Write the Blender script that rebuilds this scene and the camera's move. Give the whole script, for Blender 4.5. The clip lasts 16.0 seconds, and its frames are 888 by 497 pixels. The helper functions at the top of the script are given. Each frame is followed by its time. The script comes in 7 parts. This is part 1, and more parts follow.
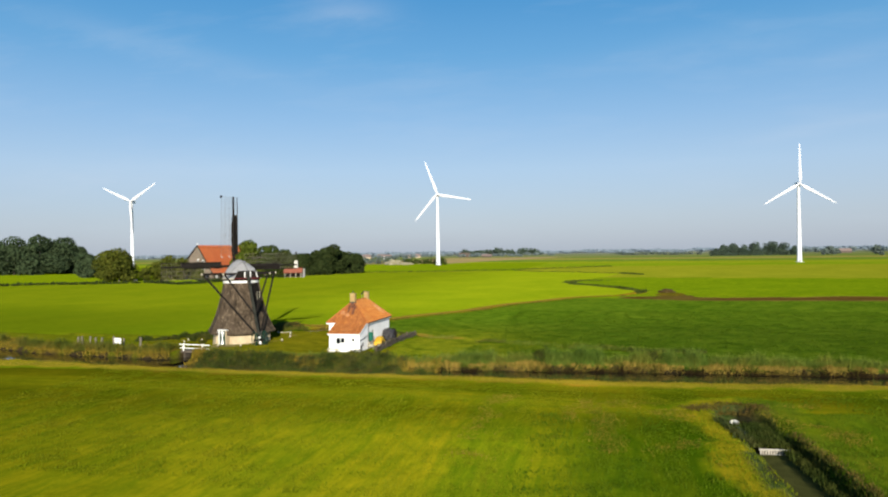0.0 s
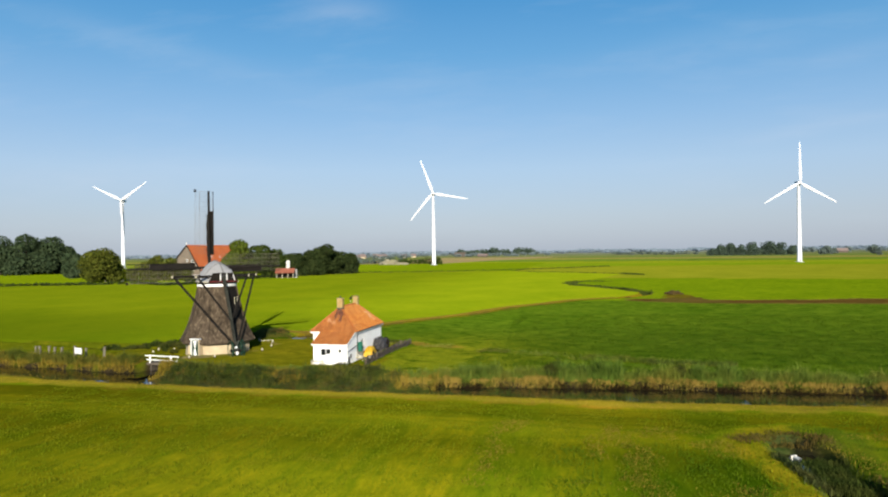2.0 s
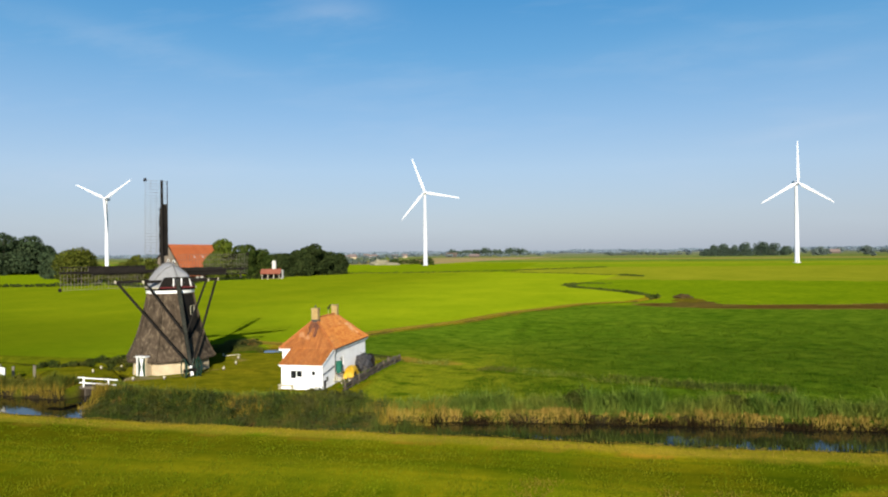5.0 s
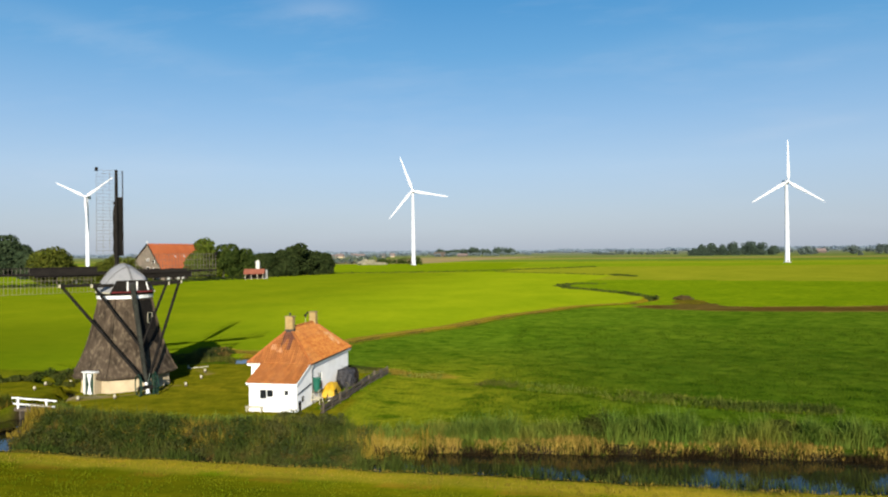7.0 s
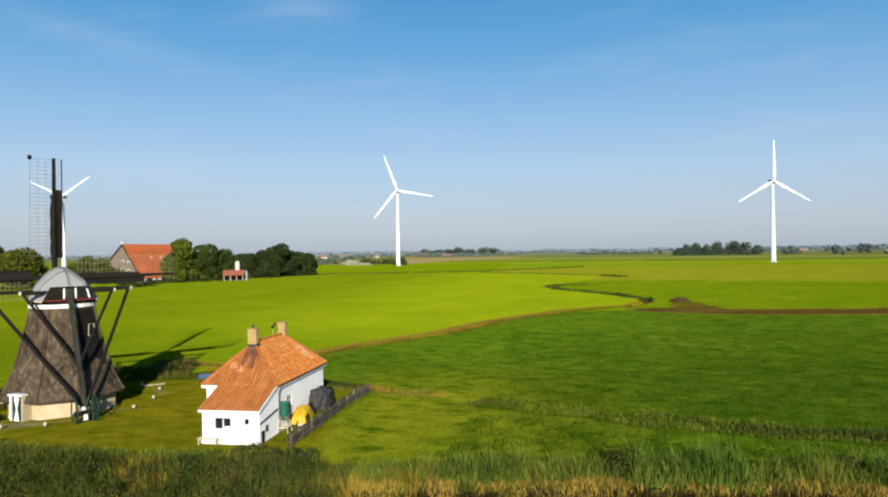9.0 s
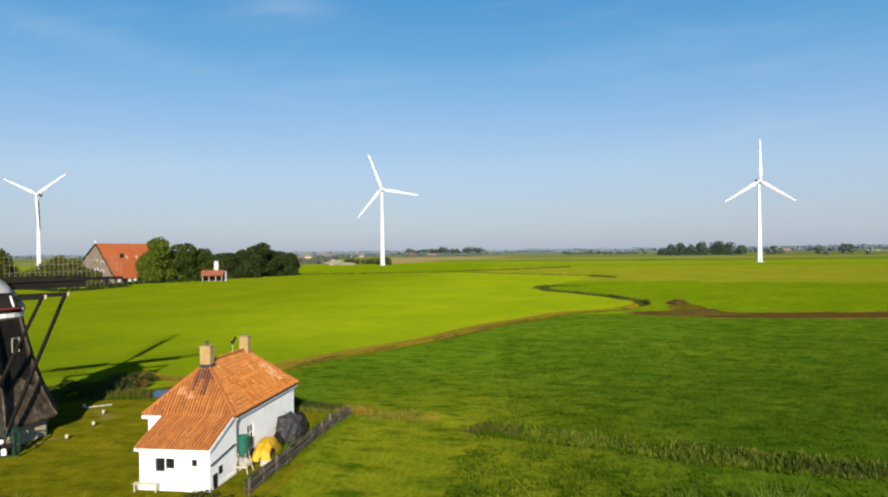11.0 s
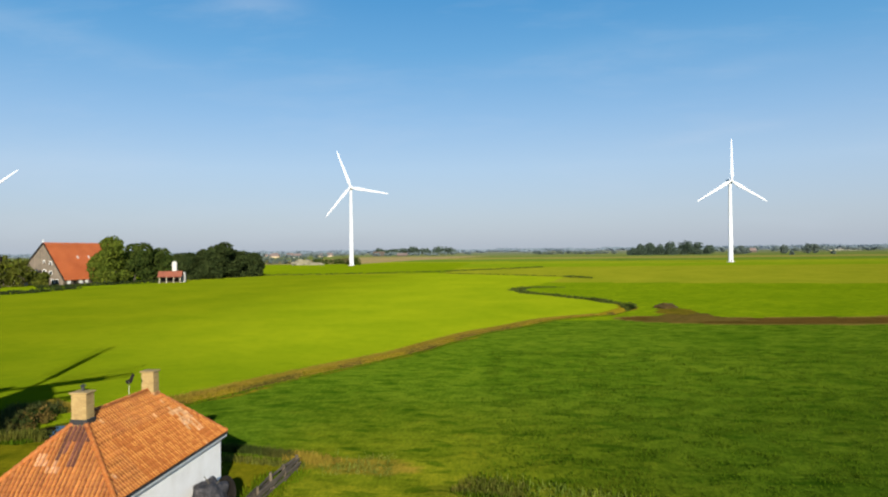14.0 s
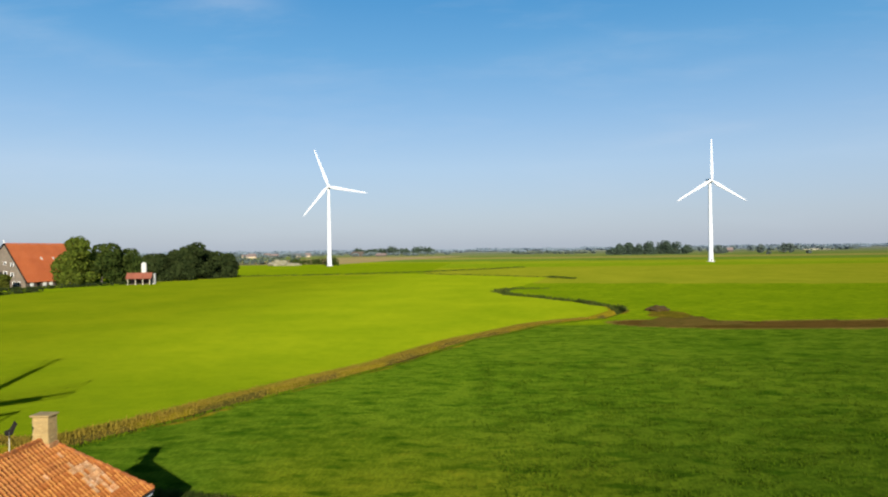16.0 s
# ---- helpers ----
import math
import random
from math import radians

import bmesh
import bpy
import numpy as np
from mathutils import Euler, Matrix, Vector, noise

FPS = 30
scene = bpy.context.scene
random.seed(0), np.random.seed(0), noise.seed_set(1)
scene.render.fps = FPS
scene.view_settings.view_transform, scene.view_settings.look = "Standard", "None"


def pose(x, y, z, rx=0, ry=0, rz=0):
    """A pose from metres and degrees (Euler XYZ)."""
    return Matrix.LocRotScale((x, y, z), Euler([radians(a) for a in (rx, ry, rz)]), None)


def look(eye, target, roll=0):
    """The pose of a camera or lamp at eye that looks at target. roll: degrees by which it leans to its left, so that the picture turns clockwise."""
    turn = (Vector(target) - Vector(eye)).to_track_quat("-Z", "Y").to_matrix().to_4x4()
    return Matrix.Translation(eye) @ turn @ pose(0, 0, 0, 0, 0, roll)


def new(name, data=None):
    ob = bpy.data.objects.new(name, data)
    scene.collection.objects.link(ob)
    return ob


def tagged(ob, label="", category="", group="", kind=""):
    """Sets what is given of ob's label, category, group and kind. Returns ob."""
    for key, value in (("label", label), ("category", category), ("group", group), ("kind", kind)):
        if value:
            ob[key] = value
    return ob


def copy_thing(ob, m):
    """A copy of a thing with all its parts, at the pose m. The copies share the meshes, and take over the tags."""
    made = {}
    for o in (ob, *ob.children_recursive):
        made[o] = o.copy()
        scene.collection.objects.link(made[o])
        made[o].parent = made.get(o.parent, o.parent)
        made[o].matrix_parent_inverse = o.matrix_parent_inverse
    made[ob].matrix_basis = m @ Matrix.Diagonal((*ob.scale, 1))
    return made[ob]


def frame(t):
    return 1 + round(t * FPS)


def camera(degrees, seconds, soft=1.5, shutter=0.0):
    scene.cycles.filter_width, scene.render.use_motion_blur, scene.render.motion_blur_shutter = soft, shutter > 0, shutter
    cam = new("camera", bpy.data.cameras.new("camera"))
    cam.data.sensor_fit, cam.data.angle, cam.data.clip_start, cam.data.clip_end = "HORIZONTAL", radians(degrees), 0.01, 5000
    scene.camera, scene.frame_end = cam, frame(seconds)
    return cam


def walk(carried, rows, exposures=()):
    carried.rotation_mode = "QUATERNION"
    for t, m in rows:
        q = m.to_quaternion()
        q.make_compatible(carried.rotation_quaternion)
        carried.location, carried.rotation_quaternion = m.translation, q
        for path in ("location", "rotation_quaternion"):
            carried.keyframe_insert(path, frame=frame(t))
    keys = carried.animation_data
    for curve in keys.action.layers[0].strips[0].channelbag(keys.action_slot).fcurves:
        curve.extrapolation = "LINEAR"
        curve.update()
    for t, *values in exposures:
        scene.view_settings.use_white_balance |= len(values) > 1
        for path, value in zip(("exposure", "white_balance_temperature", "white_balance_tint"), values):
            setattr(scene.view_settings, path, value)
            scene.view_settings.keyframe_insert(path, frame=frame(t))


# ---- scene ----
cam = camera(66.8, 16.0, soft=2.1)
PATH = [
    (0, (7.821, 1.09, 12.623), (7.376, 3.04, 12.635), -0.8),
    (0.5, (7.287, 3.373, 12.62), (6.844, 5.324, 12.632), -0.8),
    (1, (6.674, 5.663, 12.628), (6.235, 7.614, 12.64), -0.8),
    (1.5, (6.056, 7.951, 12.661), (5.621, 9.903, 12.673), -0.8),
    (2, (5.439, 10.188, 12.684), (5.007, 12.141, 12.695), -0.8),
    (2.5, (4.832, 12.444, 12.697), (4.402, 14.397, 12.708), -0.7),
    (3, (4.275, 14.637, 12.737), (3.849, 16.591, 12.748), -0.7),
    (3.5, (3.671, 16.709, 12.774), (3.248, 18.664, 12.784), -0.7),
    (4, (3.159, 18.887, 12.775), (2.74, 20.843, 12.785), -0.7),
    (6.5, (0.284, 29.526, 12.751), (-0.097, 31.489, 12.762), -0.7),
    (7, (-0.259, 31.616, 12.773), (-0.63, 33.582, 12.782), -0.7),
    (7.5, (-0.757, 33.724, 12.777), (-1.116, 35.692, 12.786), -0.7),
    (8, (-1.241, 35.778, 12.787), (-1.589, 37.747, 12.797), -0.7),
    (8.5, (-1.724, 37.775, 12.802), (-2.061, 39.746, 12.811), -0.7),
    (9, (-2.228, 39.825, 12.824), (-2.554, 41.798, 12.833), -0.8),
    (11.5, (-4.506, 49.937, 12.952), (-4.777, 51.918, 12.959), -0.7),
    (12, (-4.881, 52.005, 12.989), (-5.142, 53.988, 12.996), -0.7),
    (12.5, (-5.298, 54.03, 13.002), (-5.543, 56.015, 13.009), -0.7),
    (13, (-5.67, 55.987, 13.033), (-5.898, 57.974, 13.039), -0.7),
    (13.5, (-6.047, 57.939, 13.053), (-6.257, 59.928, 13.059), -0.7),
    (14, (-6.397, 59.912, 13.085), (-6.589, 61.903, 13.09), -0.7),
    (14.5, (-6.704, 61.899, 13.125), (-6.878, 63.891, 13.13), -0.8),
    (15, (-7.013, 63.834, 13.138), (-7.171, 65.828, 13.142), -0.8),
    (15.5, (-7.329, 65.768, 13.165), (-7.471, 67.763, 13.169), -0.8),
    (16, (-7.68, 67.829, 13.188), (-7.81, 69.825, 13.192), -0.8),
]
walk(cam, [(t, look(eye, target, roll)) for t, eye, target, roll in PATH])

# ---- light ----
SUN_DIR = Vector((0.295, -0.955, 0.341)).normalized()   # towards the sun
sun_data = bpy.data.lights.new("sun", "SUN")
scene.view_settings.exposure = 0.85
sun_data.energy, sun_data.angle, sun_data.color = 4.8, radians(0.6), (1.0, 0.93, 0.80)
sun = new("sun", sun_data)
sun.matrix_world = look((0, 0, 80), Vector((0, 0, 80)) - SUN_DIR)

world = bpy.data.worlds.new("sky")
scene.world = world
world.use_nodes = True
wt = world.node_tree
wt.nodes.clear()
w_out = wt.nodes.new("ShaderNodeOutputWorld")
w_bg = wt.nodes.new("ShaderNodeBackground")
w_sky = wt.nodes.new("ShaderNodeTexSky")
w_sky.sky_type, w_sky.sun_disc = "NISHITA", False
w_sky.sun_elevation = math.asin(SUN_DIR.z)
w_sky.sun_rotation = math.atan2(SUN_DIR.x, SUN_DIR.y)
w_sky.altitude, w_sky.air_density, w_sky.dust_density, w_sky.ozone_density = 0, 1.0, 1.2, 2.2
w_bg.inputs["Strength"].default_value = 0.56
WISPS = ((-0.967, 0.433, -0.53, 0.291, 0.022, 0.22), (-0.449, 0.388, -0.317, 0.374, 0.028, 0.42), (0.211, 0.149, 0.378, 0.174, 0.009, 0.26),
         (0.032, 0.275, 0.299, 0.300, 0.022, 0.16), (-1.043, 0.150, -0.62, 0.128, 0.030, 0.20), (0.30, 0.255, 0.42, 0.266, 0.012, 0.14))
# thin cirrus: a few wisps drawn out by the wind, and a faint veil
w_co = wt.nodes.new("ShaderNodeTexCoord")
w_sep = wt.nodes.new("ShaderNodeSeparateXYZ")
wt.links.new(w_co.outputs["Generated"], w_sep.inputs["Vector"])


def w_math(op, a, b=0.0, c=0.0):
    q = wt.nodes.new("ShaderNodeMath")
    q.operation = op
    for i, v in enumerate((a, b, c)):
        if isinstance(v, (int, float)):
            q.inputs[i].default_value = v
        else:
            wt.links.new(v, q.inputs[i])
    return q.outputs[0]


w_ahead = w_math("MAXIMUM", w_sep.outputs["Y"], 0.05)
w_u, w_v = w_math("DIVIDE", w_sep.outputs["X"], w_ahead), w_math("DIVIDE", w_sep.outputs["Z"], w_ahead)
w_flat = wt.nodes.new("ShaderNodeCombineXYZ")
wt.links.new(w_u, w_flat.inputs["X"])
wt.links.new(w_v, w_flat.inputs["Y"])


def w_noise(scale, stretch, turn, detail=6.0):
    mp_ = wt.nodes.new("ShaderNodeMapping")
    mp_.inputs["Scale"].default_value, mp_.inputs["Rotation"].default_value = stretch, (0, 0, radians(turn))
    no = wt.nodes.new("ShaderNodeTexNoise")
    no.inputs["Scale"].default_value, no.inputs["Detail"].default_value, no.inputs["Roughness"].default_value = scale, detail, 0.6
    wt.links.new(w_flat.outputs["Vector"], mp_.inputs["Vector"])
    wt.links.new(mp_.outputs["Vector"], no.inputs["Vector"])
    return no.outputs["Fac"]


w_fray = w_noise(9.0, (1.0, 3.0, 1.0), 14)
w_cloud = w_math("MULTIPLY", w_math("MAXIMUM", w_math("SUBTRACT", w_noise(3.0, (1.0, 5.0, 1.0), 12), 0.5), 0.0), 0.5)
for u0, v0, u1, v1, wide, dense in WISPS:
    ln = math.hypot(u1 - u0, v1 - v0)
    dx, dy = (u1 - u0) / ln, (v1 - v0) / ln
    s_ = w_math("ADD", w_math("MULTIPLY", w_math("SUBTRACT", w_u, (u0 + u1) / 2), dx), w_math("MULTIPLY", w_math("SUBTRACT", w_v, (v0 + v1) / 2), dy))
    d_ = w_math("SUBTRACT", w_math("MULTIPLY", w_math("SUBTRACT", w_v, v0), dx), w_math("MULTIPLY", w_math("SUBTRACT", w_u, u0), dy))
    d_ = w_math("ADD", d_, w_math("MULTIPLY", w_math("SUBTRACT", w_fray, 0.5), wide * 2.2))
    e_ = w_math("ADD", w_math("POWER", w_math("ABSOLUTE", w_math("DIVIDE", s_, ln * 0.55)), 2.0), w_math("POWER", w_math("ABSOLUTE", w_math("DIVIDE", d_, wide)), 2.0))
    w_cloud = w_math("MULTIPLY_ADD", w_math("POWER", 2.718, w_math("MULTIPLY", e_, -1.0)), w_math("MULTIPLY", w_fray, dense), w_cloud)
w_mix = wt.nodes.new("ShaderNodeMix")
w_mix.data_type = "RGBA"
w_mix.inputs["B"].default_value = (0.62, 0.70, 0.82, 1)
wt.links.new(w_math("MINIMUM", w_cloud, 0.6), w_mix.inputs["Factor"])
# the haze of a late-summer morning: pale lilac at the horizon, deep blue above
w_grad = wt.nodes.new("ShaderNodeValToRGB")
for pos, c in ((0.0, (0.445, 0.508, 0.625)), (0.05, (0.435, 0.52, 0.66)), (0.12, (0.39, 0.545, 0.755)), (0.19, (0.255, 0.465, 0.74)), (0.28, (0.102, 0.358, 0.675)), (0.36, (0.035, 0.278, 0.61)), (1.0, (0.03, 0.12, 0.36))):
    el = w_grad.color_ramp.elements.new(pos) if pos not in (0.0, 1.0) else w_grad.color_ramp.elements[0 if pos == 0.0 else -1]
    el.position, el.color = pos, (*c, 1)
w_hue = wt.nodes.new("ShaderNodeMix")
w_hue.data_type, w_hue.inputs["Factor"].default_value = "RGBA", 0.80
w_dim = wt.nodes.new("ShaderNodeVectorMath")
w_dim.operation, w_dim.inputs["Scale"].default_value = "SCALE", 0.16
wt.links.new(w_sep.outputs["Z"], w_grad.inputs["Fac"])
wt.links.new(w_sky.outputs["Color"], w_dim.inputs[0])
wt.links.new(w_dim.outputs["Vector"], w_hue.inputs["A"])
wt.links.new(w_grad.outputs["Color"], w_hue.inputs["B"])
wt.links.new(w_hue.outputs["Result"], w_mix.inputs["A"])
wt.links.new(w_mix.outputs["Result"], w_bg.inputs["Color"])
wt.links.new(w_bg.outputs["Background"], w_out.inputs["Surface"])


# ---- materials ----
def mat_base(name, rough=0.8, metal=0.0, spec=0.3):
    m = bpy.data.materials.new(name)
    m.use_nodes = True
    nt = m.node_tree
    b = nt.nodes["Principled BSDF"]
    b.inputs["Roughness"].default_value = rough
    b.inputs["Metallic"].default_value = metal
    b.inputs["Specular IOR Level"].default_value = spec
    return m, nt, b


def n_noise(nt, scale, detail=4.0, rough=0.55, stretch=None, coord="Object", turn=0.0):
    co = nt.nodes.new("ShaderNodeTexCoord")
    no = nt.nodes.new("ShaderNodeTexNoise")
    no.inputs["Scale"].default_value, no.inputs["Detail"].default_value, no.inputs["Roughness"].default_value = scale, detail, rough
    if stretch:
        mp = nt.nodes.new("ShaderNodeMapping")
        mp.inputs["Scale"].default_value = stretch
        mp.inputs["Rotation"].default_value = (0, 0, radians(turn))
        nt.links.new(co.outputs[coord], mp.inputs["Vector"])
        nt.links.new(mp.outputs["Vector"], no.inputs["Vector"])
    else:
        nt.links.new(co.outputs[coord], no.inputs["Vector"])
    return no


def n_range(nt, out, a, b, c, d):
    r = nt.nodes.new("ShaderNodeMapRange")
    r.inputs["From Min"].default_value, r.inputs["From Max"].default_value = a, b
    r.inputs["To Min"].default_value, r.inputs["To Max"].default_value = c, d
    nt.links.new(out, r.inputs["Value"])
    return r.outputs["Result"]


def n_mix(nt, fac, a, b, mode="MIX"):
    x = nt.nodes.new("ShaderNodeMix")
    x.data_type, x.blend_type = "RGBA", mode
    for key, v in (("Factor", fac), ("A", a), ("B", b)):
        if isinstance(v, (tuple, float, int)):
            x.inputs[key].default_value = (*v, 1) if isinstance(v, tuple) else v
        else:
            nt.links.new(v, x.inputs[key])
    return x.outputs["Result"]


def n_bump(nt, b, height, strength, dist):
    bp = nt.nodes.new("ShaderNodeBump")
    bp.inputs["Strength"].default_value, bp.inputs["Distance"].default_value = strength, dist
    nt.links.new(height, bp.inputs["Height"])
    nt.links.new(bp.outputs["Normal"], b.inputs["Normal"])


def stained(name, col, dark, light, scale=1.5, fine=18.0, rough=0.8, metal=0.0, spec=0.3, bump=0.2, stretch=None, vary=0.0, island=False, coord="Object"):
    """A surface with stains at one scale, grain at another and a fine relief; vary: tone from piece to piece."""
    m, nt, b = mat_base(name, rough, metal, spec)
    big = n_noise(nt, scale, 5, 0.6, stretch, coord)
    small = n_noise(nt, fine, 3, 0.6, stretch, coord)
    c = n_mix(nt, n_range(nt, big.outputs["Fac"], 0.35, 0.7, 0, 1), col, dark)
    c = n_mix(nt, n_range(nt, small.outputs["Fac"], 0.5, 0.8, 0, 0.7), c, light)
    if vary:
        if island:
            src = nt.nodes.new("ShaderNodeNewGeometry").outputs["Random Per Island"]
        else:
            src = nt.nodes.new("ShaderNodeObjectInfo").outputs["Random"]
        hs = nt.nodes.new("ShaderNodeHueSaturation")
        nt.links.new(n_range(nt, src, 0, 1, 1 - vary, 1 + vary), hs.inputs["Value"])
        nt.links.new(c, hs.inputs["Color"])
        c = hs.outputs["Color"]
    nt.links.new(c, b.inputs["Base Color"])
    if bump:
        n_bump(nt, b, small.outputs["Fac"], bump, 0.03)
    return m


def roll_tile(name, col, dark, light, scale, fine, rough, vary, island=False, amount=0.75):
    """Pantiles: a tone from tile to tile; dirt and painted shade in the channels, lichen and painted light along the
    raised rolls.
    """
    m = stained(name, col, dark, light, scale, fine, rough, bump=0.2, vary=vary, island=island)
    nt = m.node_tree
    b = nt.nodes["Principled BSDF"]
    old = b.inputs["Base Color"].links[0].from_socket
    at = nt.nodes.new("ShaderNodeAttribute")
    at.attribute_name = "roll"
    patchy = n_noise(nt, 1.4, 4, 0.6).outputs["Fac"] if island else nt.nodes.new("ShaderNodeObjectInfo").outputs["Random"]
    if island:
        streak = n_noise(nt, 1.0, 5, 0.68, (6.5, 0.35, 0.35))
        old = n_mix(nt, 1.0, old, n_mix(nt, n_range(nt, streak.outputs["Fac"], 0.34, 0.66, 0, 1), (0.62, 0.56, 0.6), (1.35, 1.5, 1.9)), "MULTIPLY")
        cloud = n_noise(nt, 0.5, 4, 0.6)
        old = n_mix(nt, n_range(nt, cloud.outputs["Fac"], 0.45, 0.68, 0, 0.6), old, n_mix(nt, 1.0, old, (1.25, 1.5, 2.2), "MULTIPLY"))
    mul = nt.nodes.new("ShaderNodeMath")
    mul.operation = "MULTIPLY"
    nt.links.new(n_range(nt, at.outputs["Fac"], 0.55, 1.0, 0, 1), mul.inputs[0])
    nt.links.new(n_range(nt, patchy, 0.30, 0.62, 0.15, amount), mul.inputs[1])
    # relief shading in the colour by roll height, mixed with dirt and lichen
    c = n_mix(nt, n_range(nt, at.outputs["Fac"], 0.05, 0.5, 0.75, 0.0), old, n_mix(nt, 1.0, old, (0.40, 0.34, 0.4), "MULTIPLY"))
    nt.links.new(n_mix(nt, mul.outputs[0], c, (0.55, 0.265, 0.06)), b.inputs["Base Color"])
    return m


def leafy(name, col, dark, yellow, rough=0.6, amount=0.5):
    """Leaves, blades and reeds: tone varies from blade to blade and over metres; light passes through a little."""
    m, nt, b = mat_base(name, 1.0, 0, 0.0)
    isl = nt.nodes.new("ShaderNodeNewGeometry").outputs["Random Per Island"]
    big = n_noise(nt, 0.35, 3, 0.5)
    c = n_mix(nt, n_range(nt, isl, 0, 1, 0, 1), dark, col)
    c = n_mix(nt, n_range(nt, big.outputs["Fac"], 0.42, 0.68, 0, amount), c, yellow)
    nt.links.new(c, b.inputs["Base Color"])
    tr = nt.nodes.new("ShaderNodeBsdfTranslucent")
    nt.links.new(c, tr.inputs["Color"])
    mx = nt.nodes.new("ShaderNodeMixShader")
    mx.inputs["Fac"].default_value = 0.25
    nt.links.new(b.outputs["BSDF"], mx.inputs[1])
    nt.links.new(tr.outputs["BSDF"], mx.inputs[2])
    nt.links.new(mx.outputs["Shader"], nt.nodes["Material Output"].inputs["Surface"])
    return m


def ground_material():
    """Grass and soil: the land colour comes with the mesh, growth and painted tussock shade from noise at several
    scales.
    """
    m, nt, b = mat_base("grassland", 1.0, 0, 0.0)
    b.inputs["Diffuse Roughness"].default_value = 1.0
    at = nt.nodes.new("ShaderNodeAttribute")
    at.attribute_name = "land"
    rough_at = nt.nodes.new("ShaderNodeAttribute")
    rough_at.attribute_name = "tussock"
    mown_at = nt.nodes.new("ShaderNodeAttribute")
    mown_at.attribute_name = "mown"
    tuss, mown = rough_at.outputs["Fac"], mown_at.outputs["Fac"]

    def times(x, y):
        q = nt.nodes.new("ShaderNodeMath")
        q.operation = "MULTIPLY"
        nt.links.new(x, q.inputs[0])
        nt.links.new(y, q.inputs[1])
        return q.outputs[0]
    patch = n_noise(nt, 0.05, 5, 0.6, (1.0, 0.8, 1.0))
    mow = n_noise(nt, 0.42, 5, 0.65, (0.5, 0.8, 1.0), turn=14)
    clump = n_noise(nt, 0.8, 5, 0.66, (0.7, 1.0, 1.0), turn=4)
    blade = n_noise(nt, 4.6, 4, 0.7, (1.0, 0.32, 1.0), turn=26)
    tuft = n_noise(nt, 0.62, 3, 0.55, (0.55, 1.2, 1.0), turn=-6)
    straw = n_noise(nt, 0.55, 6, 0.75, turn=10)
    fine = n_noise(nt, 9.0, 3, 0.6)
    wild = times(tuss, n_range(nt, mown, 0, 0.4, 1.0, 0.45))
    c = n_mix(nt, 1.0, at.outputs["Color"], n_mix(nt, n_range(nt, patch.outputs["Fac"], 0.35, 0.66, 0, 1), (0.87, 0.92, 0.85), (1.12, 1.07, 1.12)), "MULTIPLY")
    t = n_range(nt, mow.outputs["Fac"], 0.38, 0.64, 0, 1)
    c = n_mix(nt, wild, c, n_mix(nt, 1.0, c, n_mix(nt, t, (0.80, 0.86, 0.8), (1.22, 1.12, 1.15)), "MULTIPLY"))
    # shade between the tussocks painted dark, their lit bent tips painted light
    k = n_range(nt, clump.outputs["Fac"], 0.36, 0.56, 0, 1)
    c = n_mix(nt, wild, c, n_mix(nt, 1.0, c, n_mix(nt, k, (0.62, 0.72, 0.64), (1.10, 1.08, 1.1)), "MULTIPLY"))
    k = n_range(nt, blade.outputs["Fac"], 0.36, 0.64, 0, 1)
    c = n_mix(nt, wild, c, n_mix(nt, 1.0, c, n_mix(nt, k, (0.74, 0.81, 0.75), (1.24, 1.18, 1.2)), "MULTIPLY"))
    # rank dark tufts, their shadows painted in with the darker green
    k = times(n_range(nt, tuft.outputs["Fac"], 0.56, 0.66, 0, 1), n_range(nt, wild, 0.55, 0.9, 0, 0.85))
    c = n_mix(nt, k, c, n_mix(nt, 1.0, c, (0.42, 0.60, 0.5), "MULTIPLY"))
    # stalky, straw-coloured growth
    k = times(n_range(nt, straw.outputs["Fac"], 0.55, 0.72, 0, 1), n_range(nt, wild, 0.5, 1.0, 0, 0.45))
    c = n_mix(nt, k, c, n_mix(nt, 1.0, c, (1.6, 1.08, 1.2), "MULTIPLY"))
    # mown meadow: swaths along the ditch, and a headland mown along the canal
    lane = n_noise(nt, 1.7, 6, 0.72, (1.0, 0.14, 1.0), turn=-8)
    lane2 = n_noise(nt, 0.24, 3, 0.5, (1.0, 0.05, 1.0), turn=-5)
    head = n_noise(nt, 1.0, 5, 0.62, (0.05, 0.9, 1.0), turn=-1)
    end = n_range(nt, mown, 0.55, 0.95, 0, 1)
    sw = n_mix(nt, n_range(nt, lane.outputs["Fac"], 0.32, 0.68, 0, 1), (0.64, 0.78, 0.68), (1.36, 1.18, 1.15))
    sw = n_mix(nt, 1.0, sw, n_mix(nt, n_range(nt, lane2.outputs["Fac"], 0.36, 0.64, 0, 1), (0.84, 0.93, 0.85), (1.12, 1.03, 1.0)), "MULTIPLY")
    hd = n_mix(nt, n_range(nt, head.outputs["Fac"], 0.34, 0.66, 0, 1), (0.72, 0.84, 0.75), (1.26, 1.14, 1.15))
    sw = n_mix(nt, end, sw, hd)
    c = n_mix(nt, n_range(nt, mown, 0.0, 0.4, 0, 1), c, n_mix(nt, 1.0, c, sw, "MULTIPLY"))
    f = n_range(nt, fine.outputs["Fac"], 0.3, 0.7, 0, 1)
    c = n_mix(nt, 1.0, c, n_mix(nt, f, (0.85, 0.88, 0.85), (1.15, 1.11, 1.15)), "MULTIPLY")
    nt.links.new(c, b.inputs["Base Color"])
    add2 = nt.nodes.new("ShaderNodeMath")
    add2.operation = "MULTIPLY_ADD"
